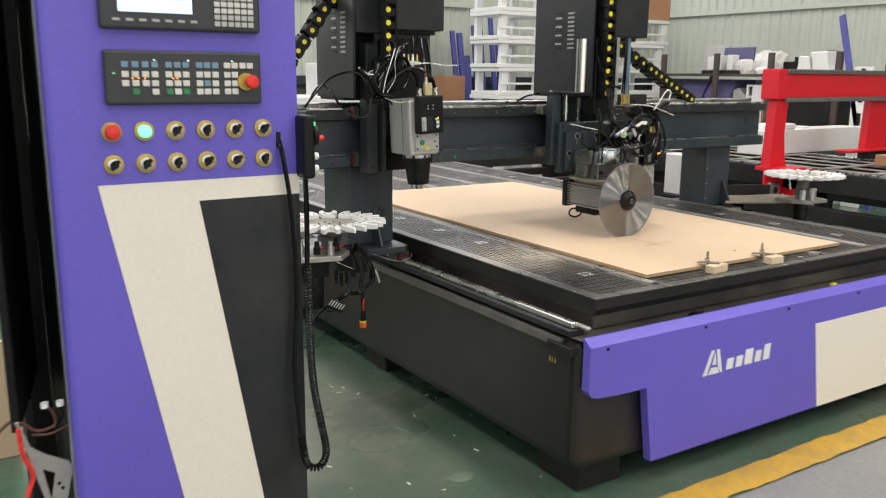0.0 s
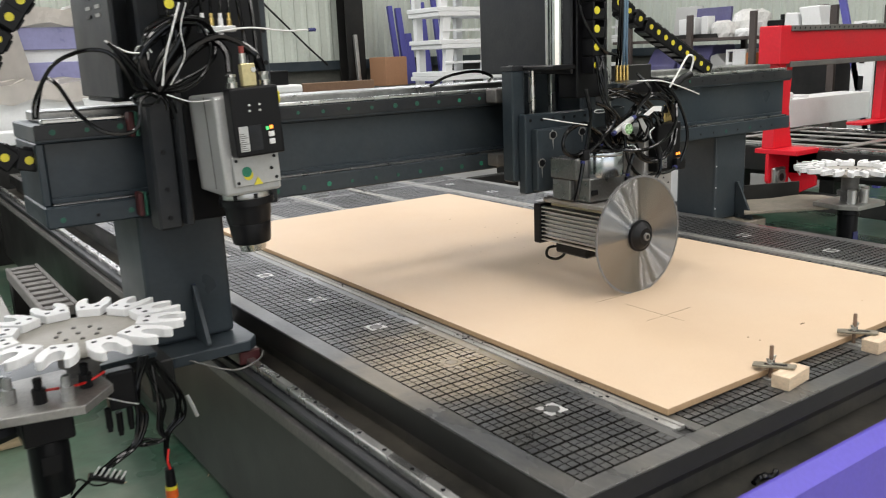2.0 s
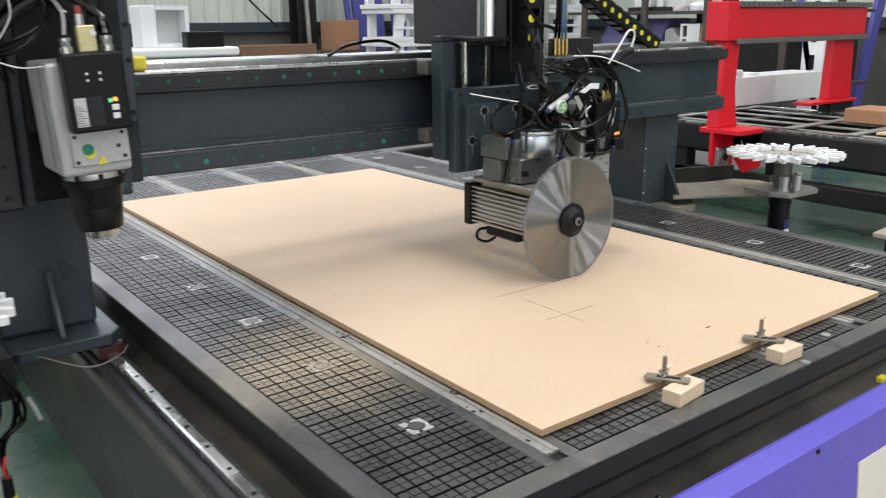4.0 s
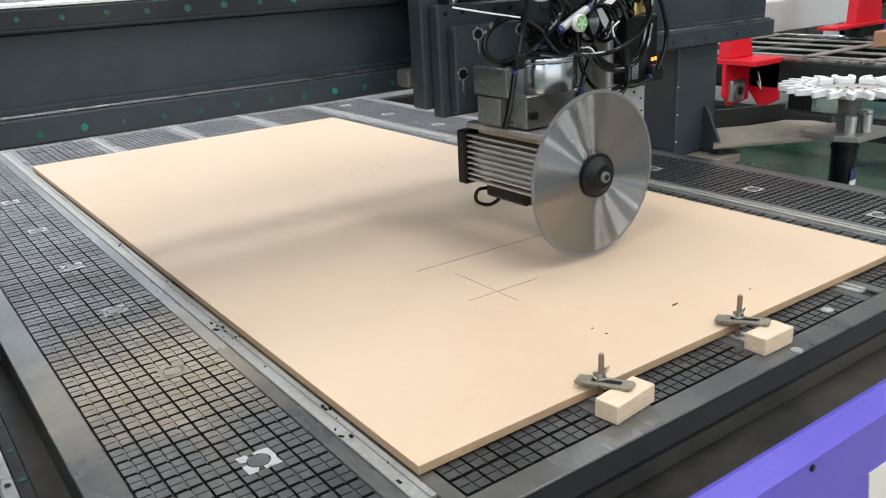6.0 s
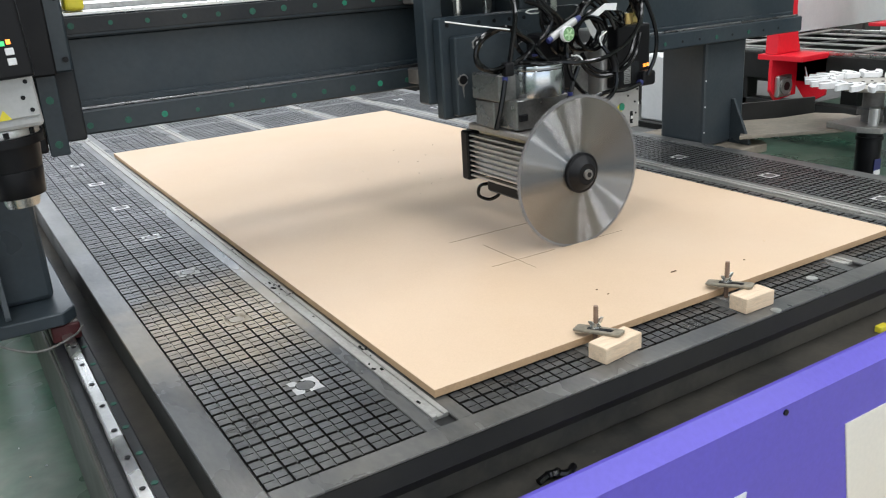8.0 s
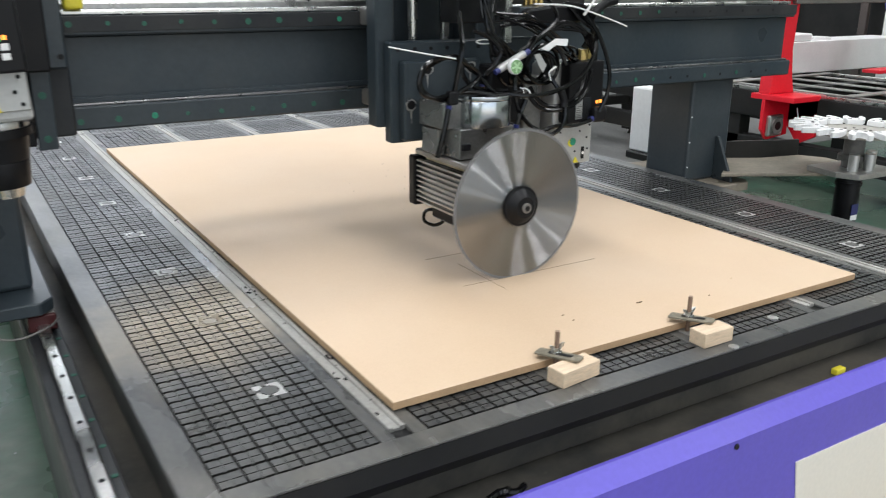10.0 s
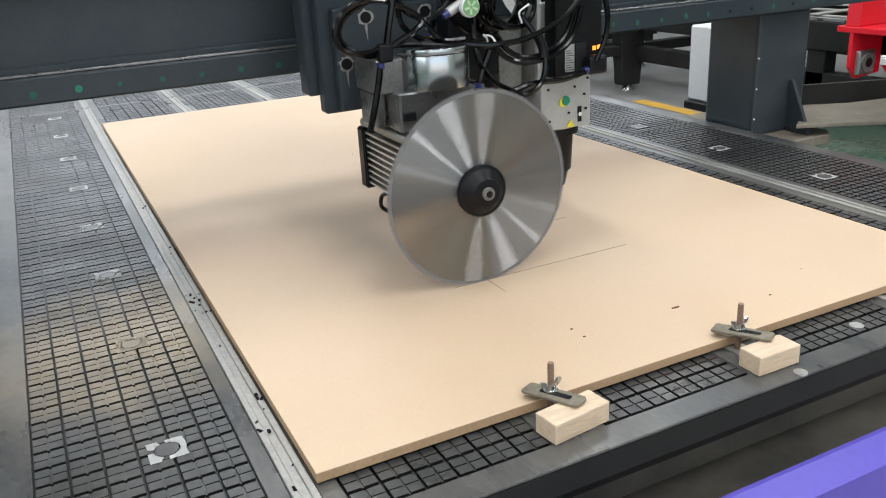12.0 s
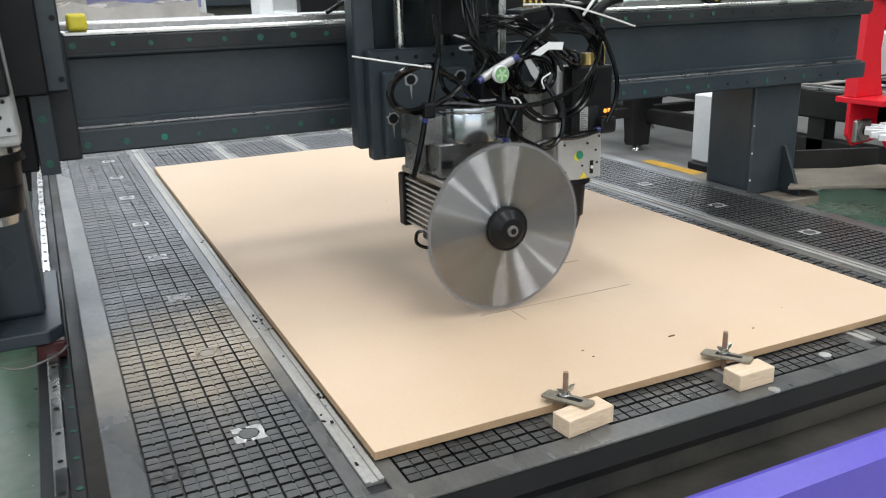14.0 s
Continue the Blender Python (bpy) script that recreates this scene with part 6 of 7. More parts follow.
part("cable_slot", box((-1.419, PY - 0.003, 1.272), (-1.406, PY - 0.0002, 1.315), 0.001), BLACK, cab, "black cable opening")

door = thing("cabinet_door", (-2.06, 0.40, 0.0), "open black sheet metal cabinet door", "door leaf")
bm = box((-0.010, -0.255, 0.56), (0.010, 0.255, 1.95), 0.003)
bmesh.ops.transform(bm, matrix=Matrix.Translation((-2.075, 0.375, 0)) @ Matrix.Rotation(radians(-11.9), 4, "Z"), verts=bm.verts)
leaf = part("leaf", bm, BLACK, door)
part("hinge_stand", box((-2.085, 0.36, 0.0), (-2.06, 0.42, 0.5595), 0.003), BLACKSTEEL, door)
for z in (0.95, 1.45):
    part("latch", cyl((-2.135, 0.19, z), 0.03, 0.02, "x", 16), BLACK, door)

pl = thing("bracket", (-2.06, 0.12, 0.0), "bent bare steel bracket with loose cables beside the cabinet", "metal bracket")
bm = prism([(-2.130, 0.592), (-2.120, 0.592), (-2.098, 0.515), (-2.062, 0.487), (-2.010, 0.457), (-2.000, 0.438), (-2.023, 0.340), (-2.061, 0.350), (-2.044, 0.432), (-2.076, 0.452), (-2.060, 0.360), (-2.075, 0.360), (-2.112, 0.520)], "y", 0.118, 0.124, 0.001)
part("plate", bm, GALV, pl)
part("foot", box((-2.060, 0.105, 0.0), (-2.020, 0.137, 0.349), 0.003), GALV, pl)
for x, z in ((-2.030, 0.385), (-2.038, 0.40)):
    part("hole", cyl((x, 0.1168, z), 0.005, 0.001, "y", 10), BLACK, pl)
cable(pl, [(-2.200, 0.16, 0.52), (-2.167, 0.14, 0.565), (-2.127, 0.138, 0.590), (-2.079, 0.138, 0.552), (-2.035, 0.138, 0.558), (-2.036, 0.138, 0.595), (-2.054, 0.138, 0.616)], 0.0045, paint("brown_sheath", (0.10, 0.035, 0.025), 0.5), "brown_cable", "dark brown cable")
cable(pl, [(-2.090, 0.145, 0.540), (-2.05, 0.14, 0.535), (-2.00, 0.15, 0.545)], 0.004, bpy.data.materials["brown_sheath"], "brown_cable", "dark brown cable")
cable(pl, [(-2.124, 0.10, 0.580), (-2.118, 0.10, 0.507), (-2.100, 0.10, 0.447), (-2.120, 0.09, 0.384), (-2.16, 0.06, 0.2), (-2.2, 0.02, 0.01)], 0.006, REDPLAST, "red_cable", "red cable")
for x, z in ((-2.055, 0.614), (-2.018, 0.612)):
    part("wire_end", cyl((x, 0.130, z), 0.010, 0.014, "z", 10), WPLAST, pl, "white wire end cap", True)
cable(pl, [(-2.018, 0.130, 0.612), (-2.012, 0.14, 0.58), (-2.03, 0.15, 0.55)], 0.004)
sheet = thing("plywood_offcut", (-2.3, 1.3, 0.0), "tan plywood sheet leaning behind the cabinet", "board")
bm = box((-2.75, 1.28, 0.0), (-2.04, 1.30, 0.47), 0.002)
part("sheet", bm, MDF, sheet)

# ---- hand pendant with its coiled lead ----
pen = thing("hand_pendant", (-1.35, 0.05, 1.19), "black handheld pendant with red and white knobs on the cabinet edge", "pendant")
part("case", box((-1.361, 0.012, 1.185), (-1.325, 0.090, 1.362), 0.010, 3), BLACK, pen, "black pendant case")
part("hand_wheel", cyl((-1.3245, 0.045, 1.305), 0.030, 0.014, "x", 26, None, 0.002), BLACK, pen, "ribbed black hand wheel", True)
part("wheel_grip", cyl((-1.310, 0.040, 1.296), 0.010, 0.020, "x", 16, 0.008), REDPLAST, pen, "red grip", True)
part("display", box((-1.330, 0.009, 1.333), (-1.3262, 0.030, 1.344), 0), LEDG, pen, "green lit digit display")
for z in (1.245, 1.210):
    part("selector", cyl((-1.3245, 0.048, z), 0.012, 0.020, "x", 16, 0.010), WPLAST, pen, "white selector knob", True)
cable(pen, [(-1.343, 0.05, 1.19), (-1.343, 0.045, 1.12), (-1.348, 0.035, 1.00), (-1.352, 0.03, 0.93)], 0.0075)


def coil(path, r_coil, pitch, r):
    pts = smooth_path(path, 14)
    out, a = [], 0.0
    for p, q in zip(pts, pts[1:]):
        seg = (q - p).length
        n = max(2, int(seg / pitch * 9))
        d = (q - p).normalized()
        u = Vector((0, 1, 0)) - d * d.y
        u.normalize()
        v = d.cross(u)
        for k in range(n):
            t = k / n
            out.append(p.lerp(q, t) + (u * math.cos(a) + v * math.sin(a)) * r_coil)
            a += 2 * math.pi * seg / pitch / n
    bm = bmesh.new()
    add_tube(bm, out, r, 5)
    return bm


part("coiled_lead", coil([(-1.352, 0.03, 0.93), (-1.350, 0.028, 0.75), (-1.345, 0.022, 0.58), (-1.328, 0.01, 0.45), (-1.318, 0.0, 0.36), (-1.340, 0.0, 0.318), (-1.375, 0.01, 0.33), (-1.388, 0.02, 0.42)], 0.0095, 0.0092, 0.0036), RUBBER, pen, "coiled black lead", True)
cable(pen, [(-1.388, 0.02, 0.42), (-1.395, 0.04, 0.62), (-1.380, 0.045, 0.85), (-1.388, 0.045, 1.08), (-1.407, 0.050, 1.24), (-1.413, 0.062, 1.29)], 0.007, RUBBER, "lead", "straight black lead")

# ---- the red machine and its bed ----
red = thing("red_gantry_machine", (4.7, 2.6, 0.0), "red enamelled gantry over a long black machine bed", "machine")
RY = 2.45
part("beam", box((4.18, RY + 0.02, 1.300), (5.96, RY + 0.16, 1.505), 0.004), RED, red, "red beam")
part("end_box", box((4.055, RY + 0.0, 1.285), (4.1795, RY + 0.17, 1.545), 0.006), RED, red, "red beam end box")
for z0, z1, y1 in ((1.506, 1.545, 0.10), (1.262, 1.2995, 0.08)):
    strip = part("rail_strip", box((4.182, RY - 0.005, z0), (5.98, RY + y1, z1), 0.004), CAST, red, "grey rail strip")
    for i in range(28 if z0 > 1.4 else 0):
        part("rail_hole", cyl((4.21 + i * 0.062, RY - 0.0062, (z0 + z1) / 2), 0.008, 0.0014, "y", 8), BLACK, strip)
part("leg", prism([(4.10, 1.284), (4.265, 1.284), (4.240, 0.98), (4.27, 0.80), (4.31, 0.70), (4.07, 0.70)], "y", RY + 0.03, RY + 0.12, 0.004), RED, red, "flared red leg")
part("leg", prism([(5.56, 1.2615), (5.86, 1.2615), (5.90, 0.80), (5.54, 0.80)], "y", RY + 0.05, RY + 0.12, 0.004), RED, red, "red leg")
part("leg_foot", box((5.20, RY + 0.0, 0.775), (5.92, RY + 0.14, 0.7995), 0.004), RED, red, "red foot plate")
part("leg_pedestal", box((5.56, RY + 0.02, 0.7005), (5.90, RY + 0.13, 0.7745), 0.004), BLACKSTEEL, red)
part("leg_foot", box((4.05, RY - 0.17, 0.665), (4.37, RY + 0.16, 0.6995), 0.004), RED, red, "red foot plate")
part("foot_side", prism([(4.05, 0.6645), (4.309, 0.6645), (4.309, 0.42), (4.11, 0.40), (4.05, 0.47)], "y", RY + 0.045, RY + 0.07, 0.003), RED, red, "red motor bracket")
part("foot_side", prism([(RY - 0.165, 0.6645), (RY + 0.07, 0.6645), (RY + 0.07, 0.50), (RY - 0.04, 0.365), (RY - 0.165, 0.43)], "x", 4.31, 4.335, 0.003), RED, red, "red bracket cheek")
part("motor_face", box((4.08, RY + 0.010, 0.425), (4.22, RY + 0.0445, 0.565), 0.012, 2), ALU, red, "cast square motor flange")
part("motor_ring", cyl((4.15, RY - 0.002, 0.495), 0.054, 0.0118, "y", 24), CAST, red, "", True)
part("motor_bore", cyl((4.15, RY - 0.004, 0.495), 0.028, 0.002, "y", 20), BLACK, red, "", True)
cable(red, [(4.30, RY - 0.02, 0.60), (4.26, RY - 0.06, 0.57), (4.25, RY - 0.08, 0.52), (4.28, RY - 0.06, 0.50), (4.30, RY - 0.02, 0.54)], 0.004, TIE, "wire", "thin pale wire")
for x0, x1 in ((4.31, 4.46), (5.62, 5.78)):
    part("bed_beam", box((x0, 0.95, 0.50), (x1, 5.6, 0.68), 0.006), BLACKSTEEL, red, "long black bed beam")
    part("bed_beam", box((x0 + 0.02, 0.95, 0.24), (x1 - 0.02, 5.6, 0.36), 0.006), BLACKSTEEL, red, "long black lower beam")
    part("bed_rail", box((x0 + 0.01, 0.97, 0.6805), (x0 + 0.035, 5.58, 0.70), 0.002), STEEL, red, "steel bed rail")
    for y in (1.05, 2.9, 4.9):
        part("bed_leg", box((x0 + 0.02, y, 0.03), (x1 - 0.02, y + 0.14, 0.5), 0.005), BLACKSTEEL, red)
        part("levelling_foot", cyl((x0 + 0.08, y + 0.07, 0.0), 0.05, 0.03, "z", 16), ALU, red, "steel levelling foot", True)
for i in range(9):
    y = 1.15 + i * 0.52
    part("cross_member", box((4.461, y, 0.60), (5.619, y + 0.10, 0.678), 0.004), BLACKSTEEL, red, "black cross member")
for i in range(4):
    x = 4.50 + i * 0.30
    part("support_strip", box((x, 1.15, 0.6785), (x + 0.05, 5.3, 0.69), 0.002), GALV, red, "bare steel support strip")
for y in (1.7, 2.15, 3.1):
    part("support_strip", box((4.46, y, 0.6905), (5.6, y + 0.07, 0.70), 0.002), GALV, red, "bare steel support strip")


def simple(name, lo, hi, material, label, category, group="", bevel=0.006):
    t = thing(name, ((lo[0] + hi[0]) / 2, (lo[1] + hi[1]) / 2, lo[2]), label, category, group)
    part("body", box(lo, hi, bevel, 2), material, t)
    return t


wp = simple("white_profile", (4.95, 3.22, 0.7005), (6.72, 3.52, 0.945), WPLAST, "long white enamelled machine profile lying on the black bed", "machine part")
part("slot_plate", box((5.05, 3.24, 0.9455), (5.5, 3.48, 1.005), 0.01), WHITE, wp)
part("slot_cap", cyl((5.75, 3.37, 0.9455), 0.10, 0.02, "z", 24), WHITE, wp, "", True)
simple("white_profile", (4.5, 4.0, 0.7005), (5.7, 4.25, 0.86), WHITE, "white enamelled machine profile on the black bed", "machine part")
simple("cardboard_box", (5.05, 1.75, 0.7005), (5.40, 2.10, 0.80), CARD, "low brown cardboard box on the black bed", "box")
simple("plywood_plate", (4.55, 1.2, 0.7005), (5.35, 1.62, 0.715), PINE, "tan plywood plate lying on the black bed", "board", "", 0.002)
pp = thing("pallet_board", (3.8, 0.9, 0.0), "dusty tan board lying on black bearers beside the red machine", "board")
part("board", prism([(3.60, 0.62), (4.035, 0.66), (4.03, 1.18), (3.66, 1.15)], "z", 0.26, 0.285, 0.002), paint("dusty_board", (0.34, 0.29, 0.23), 0.8, 0, 0.2, 4, 60, 0.1, 0.3), pp)
for x in (3.70, 3.90):
    part("bearer", box((x, 0.66, 0.0), (x + 0.10, 1.10, 0.2595), 0.005), BLACKSTEEL, pp)

def leaning_member(pts, y, material, label, slots=()):
    t = thing("steel_profile", ((pts[0][0] + pts[-1][0]) / 2, y, 0.0), label, "steel profile", "profiles leaning behind the red machine")
    part("bar", prism(pts, "y", y - 0.025, y + 0.025, 0.004), material, t)
    for x, z in slots:
        part("slot", prism([(x - 0.025, z - 0.05), (x + 0.020, z - 0.05), (x + 0.028, z + 0.05), (x - 0.015, z + 0.05)], "y", y - 0.0262, y - 0.0254), BLACK, t, "dark slot")


leaning_member([(7.98, 0.0), (8.16, 0.0), (8.66, 1.96), (8.49, 1.96)], 3.6, BLUEBAR, "blue violet steel profile leaning behind the red machine")
leaning_member([(7.16, 0.0), (7.39, 0.0), (7.57, 1.42), (7.32, 1.42)], 3.62, WHITE, "white slotted steel profile leaning behind the red machine", ((7.385, 1.14), (7.365, 0.95), (7.345, 0.76)))

# a black machine frame standing further back
fr = thing("welded_bench", (3.6, 4.9, 0.0), "unfinished black steel bench on levelling feet", "steel bench")
for y in (4.72, 5.6):
    part("long_beam", box((2.3, y, 0.55), (5.3, y + 0.16, 0.70), 0.006), BLACKSTEEL, fr)
    part("low_beam", box((2.3, y + 0.03, 0.30), (5.3, y + 0.13, 0.38), 0.006), BLACKSTEEL, fr)
for x in (2.5, 4.20, 5.05):
    for y in (4.74, 5.62):
        part("leg", prism([(x - 0.05, 0.55), (x + 0.22, 0.55), (x + 0.17, 0.05), (x, 0.05)], "y", y, y + 0.12, 0.004), BLACKSTEEL, fr)
        part("levelling_foot", cyl((x + 0.085, y + 0.06, 0.0), 0.055, 0.05, "z", 16, 0.03), STEEL, fr, "bright levelling foot", True)

# ---- the far side of the hall ----
def frame_stack(x0, x1, y, n, label):
    z = 0.0
    rnd = random.Random(int(x0 * 7))
    for i in range(n):
        h = 0.40
        a, b = x0 + rnd.uniform(-0.05, 0.05), x1 + rnd.uniform(-0.05, 0.05)
        t = thing("machine_stand", ((a + b) / 2, y, z), label, "machine stand", "stacked white stands")
        for zz, hh in ((z, 0.055), (z + h - 0.065, 0.055)):
            part("plate", box((a, y - 0.35, zz), (b, y + 0.35, zz + hh), 0.006), WHITE, t)
        k = int((b - a) / 0.62)
        for j in range(k + 1):
            x = a + 0.06 + (b - a - 0.22) * j / k
            part("post", prism([(x, z + 0.0555), (x + 0.10, z + 0.0555), (x + 0.14, z + h - 0.0655), (x + 0.02, z + h - 0.0655)], "y", y - 0.33, y - 0.25, 0.004), WHITE, t)
            part("post", box((x, y + 0.25, z + 0.0555), (x + 0.10, y + 0.33, z + h - 0.0655), 0.004), WHITE, t)
        part("mid_rail", box((a + 0.05, y - 0.34, z + 0.15), (b - 0.05, y - 0.335 + 0.02, z + 0.18), 0.002), WHITE, t)
        z += h - 0.008
    return z


frame_stack(4.85, 6.35, 8.0, 7, "white enamelled machine stand in a tall stack")
frame_stack(6.75, 8.35, 8.1, 6, "white enamelled machine stand in a tall stack")
simple("cardboard_box", (7.85, 7.8, 2.354), (8.45, 8.3, 2.70), CARD, "brown cardboard box on top of the white stands", "box")
tb_ = simple("carton_support", (4.95, 9.35, 0.0), (5.95, 9.95, 1.03), PLINTH, "dark crate under a cardboard carton", "crate")
simple("cardboard_carton", (5.19, 9.5, 1.0305), (5.56, 9.95, 1.44), CARD, "square brown cardboard carton on a dark crate", "carton")


def leaning_bar(x, y, top, dx, w=0.07, material=BLUEBAR, label="long blue violet steel profile leaning against the wall"):
    t = thing("steel_profile", (x, y, 0.0), label, "steel profile", "profiles leaning against the wall")
    bm = box((-w / 2, -0.03, 0.0), (w / 2, 0.03, top * 1.02), 0.005)
    bmesh.ops.transform(bm, matrix=Matrix.Translation((x, y, 0)) @ Matrix.Rotation(math.atan2(dx, top), 4, "Y") @ Matrix.Rotation(radians(-6), 4, "X"), verts=bm.verts)
    part("profile", bm, material, t)


for i, (x, top, dx) in enumerate(((5.72, 2.15, -0.12), (5.86, 2.12, -0.12), (5.95, 1.75, -0.08), (6.10, 2.25, -0.06), (6.22, 2.2, -0.05), (6.33, 1.85, -0.25), (6.48, 2.4, -0.08), (6.62, 2.1, -0.08))):
    leaning_bar(x, 9.75, top, dx, 0.075 + 0.02 * (i % 3))
leaning_bar(5.0, 9.85, 1.75, 0.02, 0.05, GALV, "bare steel bar leaning against the hall column")
for y, top, lean in ((3.2, 2.0, -0.35), (2.6, 2.3, 0.3)):
    t = thing("steel_profile", (9.3, y, 0.0), "blue violet steel profile leaning at the side wall", "steel profile", "profiles leaning against the wall")
    bm = box((-0.05, -0.07, 0.0), (0.05, 0.07, top), 0.006)
    bmesh.ops.transform(bm, matrix=Matrix.Translation((9.3, y, 0)) @ Matrix.Rotation(-math.atan2(lean, top), 4, "X") @ Matrix.Rotation(radians(8), 4, "Y"), verts=bm.verts)
    part("profile", bm, BLUEBAR, t)
lp = thing("steel_profile", (6.89, 3.2, 0.0), "long dull blue violet steel profile leaning at the storage rack", "steel profile", "profiles leaning behind the red machine")
part("bar", prism([(3.15, 0.0), (3.215, 0.0), (3.785, 2.16), (3.72, 2.19)], "x", 6.88, 6.92, 0.004), BLUEBAR, lp)
sp = thing("slotted_plate", (6.9, 3.41, 0.0), "white slotted steel plate standing behind the red machine", "steel plate")
bm = box((6.88, 3.30, 0.0), (6.92, 3.52, 1.60), 0.004)
part("plate", bm, WHITE, sp)
for z in (1.05, 1.3, 1.55):
    part("slot", box((6.876, 3.385, z - 0.1), (6.879, 3.435, z + 0.03), 0), BLACK, sp)

BROWNSTEEL = paint("brown_primed_steel", (0.055, 0.042, 0.038), 0.55, 0, 0.25, 4, 60, 0.06, 0.3, (0.12, 0.10, 0.085))
DIMVIOLET = paint("dusty_violet_enamel", (0.085, 0.080, 0.20), 0.5, 0, 0.2, 4, 60, 0.05, 0.35, (0.20, 0.19, 0.21))
MILKY = paint("milky_film_wrap", (0.60, 0.595, 0.575), 0.35, 0, 0.15, 5, 40, 0.25)
rk = thing("storage_rack", (7.5, 5.2, 0.0), "brown steel storage rack crowded with white and violet parts", "rack")
rk.location.y -= 0.10
for z in (0.75, 1.475):
    part("shelf", box((7.0, 3.5, z), (8.0, 6.9, z + 0.035), 0.004), BROWNSTEEL, rk)
for x in (6.955, 8.0005):
    for y in (3.84, 4.765, 5.615, 6.55):
        part("post", box((x, y, 0.0), (x + 0.0445, y + 0.075, 1.775), 0.003), BROWNSTEEL, rk)


def rack_thing(name, bm, material, label, category, shape="body"):
    vs = [v.co.copy() for v in bm.verts]
    at = (sum(v.x for v in vs) / len(vs), sum(v.y for v in vs) / len(vs), min(v.z for v in vs))
    t = thing(name, at, label, category, "things on the rack")
    part(shape, bm, material, t)
    t.location.y -= 0.10
    return t


def film_bag(x, y, z, rx, ry, h, seed):
    """A part wrapped in crumpled milky film, round above and flat below."""
    r = random.Random(seed)
    bm = bmesh.new()
    rows = []
    for k, (f, zz) in enumerate(((0.92, 0.0), (1.0, 0.25), (0.98, 0.6), (0.86, 0.85), (0.5, 1.0))):
        rows.append([bm.verts.new((x + rx * f * r.uniform(0.9, 1.06) * math.cos(math.pi * j / 9), y + ry * f * r.uniform(0.9, 1.06) * math.sin(math.pi * j / 9), z + h * zz * (1 if k == 0 else r.uniform(0.95, 1.03)))) for j in range(18)])
    for a, b in zip(rows, rows[1:]):
        for j in range(18):
            bm.faces.new((a[j], a[(j + 1) % 18], b[(j + 1) % 18], b[j]))
    bm.faces.new(rows[-1])
    bm.faces.new(rows[0][::-1])
    return bm


S1 = 1.5105
rack_thing("panel", prism([(7.60, S1), (7.64, S1), (7.70, 1.91), (7.66, 1.91)], "y", 6.02, 6.42, 0.004), ALUPAINT, "pale grey sheet metal panel leaning on the rack", "panel", "sheet")
rack_thing("panel", prism([(7.50, S1), (7.54, S1), (7.58, 1.87), (7.54, 1.87)], "y", 5.50, 6.0, 0.004), DIMVIOLET, "dull violet sheet metal panel leaning on the rack", "panel", "sheet")
rack_thing("sheet_metal_tray", box((7.03, 5.33, S1), (7.45, 5.95, S1 + 0.045), 0.004), BLACKSTEEL, "flat dark steel tray lying on the rack", "tray")
rack_thing("machine_part", prism([(5.70, 1.5565), (5.93, 1.5565), (5.94, 1.735), (5.70, 1.755)], "x", 7.12, 7.32, 0.008), WHITE, "white enamelled sheet metal part on the dark tray", "machine part")
rack_thing("machine_part", box((7.10, 5.50, 1.5565), (7.24, 5.59, 1.76), 0.006), WHITE, "narrow white sheet metal part on the dark tray", "machine part")
rack_thing("wrapped_part", film_bag(7.42, 5.13, S1, 0.22, 0.235, 0.30, 3), MILKY, "large round part in crumpled milky film", "wrapped part")
rack_thing("wrapped_part", film_bag(7.16, 5.33, S1, 0.10, 0.15, 0.19, 5), MILKY, "part in crumpled milky film on the rack", "wrapped part")
rack_thing("wrapped_part", film_bag(7.14, 5.03, S1, 0.09, 0.12, 0.09, 6), WHITE, "low white part in thin film on the rack", "wrapped part")
rack_thing("machine_part", prism([(4.86, S1), (4.91, S1), (4.875, 1.66), (4.85, 1.66)], "x", 7.04, 7.22, 0.004), WPLAST, "white plate standing aslant on the rack", "machine part")
rack_thing("sheet_metal_tray", box((7.04, 4.30, S1), (7.42, 4.74, S1 + 0.05), 0.006), ALUPAINT, "pale flat sheet metal tray on the rack", "tray")
b_ = rack_thing("black_motor", box((7.10, 4.53, S1 + 0.0505), (7.26, 4.72, 1.665), 0.012, 2), BLACK, "small black motor lying on the pale tray", "motor")
part("shaft", cyl((7.14, 4.56, 1.6655), 0.022, 0.055, "z", 14), BLACK, b_)
rack_thing("machine_part", prism([(4.33, 1.561), (4.52, 1.561), (4.50, 1.735), (4.36, 1.725)], "x", 7.10, 7.32, 0.01), WHITE, "white sheet metal housing on the pale tray", "machine part")
rack_thing("machine_part", prism([(4.02, S1), (4.285, S1), (4.27, 1.66), (4.33, 1.775), (4.10, 1.785), (4.08, 1.62)], "x", 7.06, 7.30, 0.01), WHITE, "white bent sheet metal housing on the rack", "machine part")
rack_thing("wrapped_part", film_bag(7.55, 4.35, S1, 0.16, 0.14, 0.29, 8), BROWNSTEEL, "brown cast part at the back of the rack", "casting")
S0 = 0.7855
for y0, y1, top in ((5.95, 6.38, 1.40), (5.47, 5.90, 1.43)):
    hood_ = rack_thing("machine_cover", prism([(7.06, S0), (7.60, S0), (7.60, top), (7.20, top), (7.06, top - 0.2)], "y", y0, y1, 0.012), DIMVIOLET, "dull violet machine cover on the lower shelf", "machine cover")
    part("window", box((7.192, y0 + 0.10, top - 0.20), (7.197, y1 - 0.10, top - 0.06), 0.001), BLACK, hood_, "dark window")
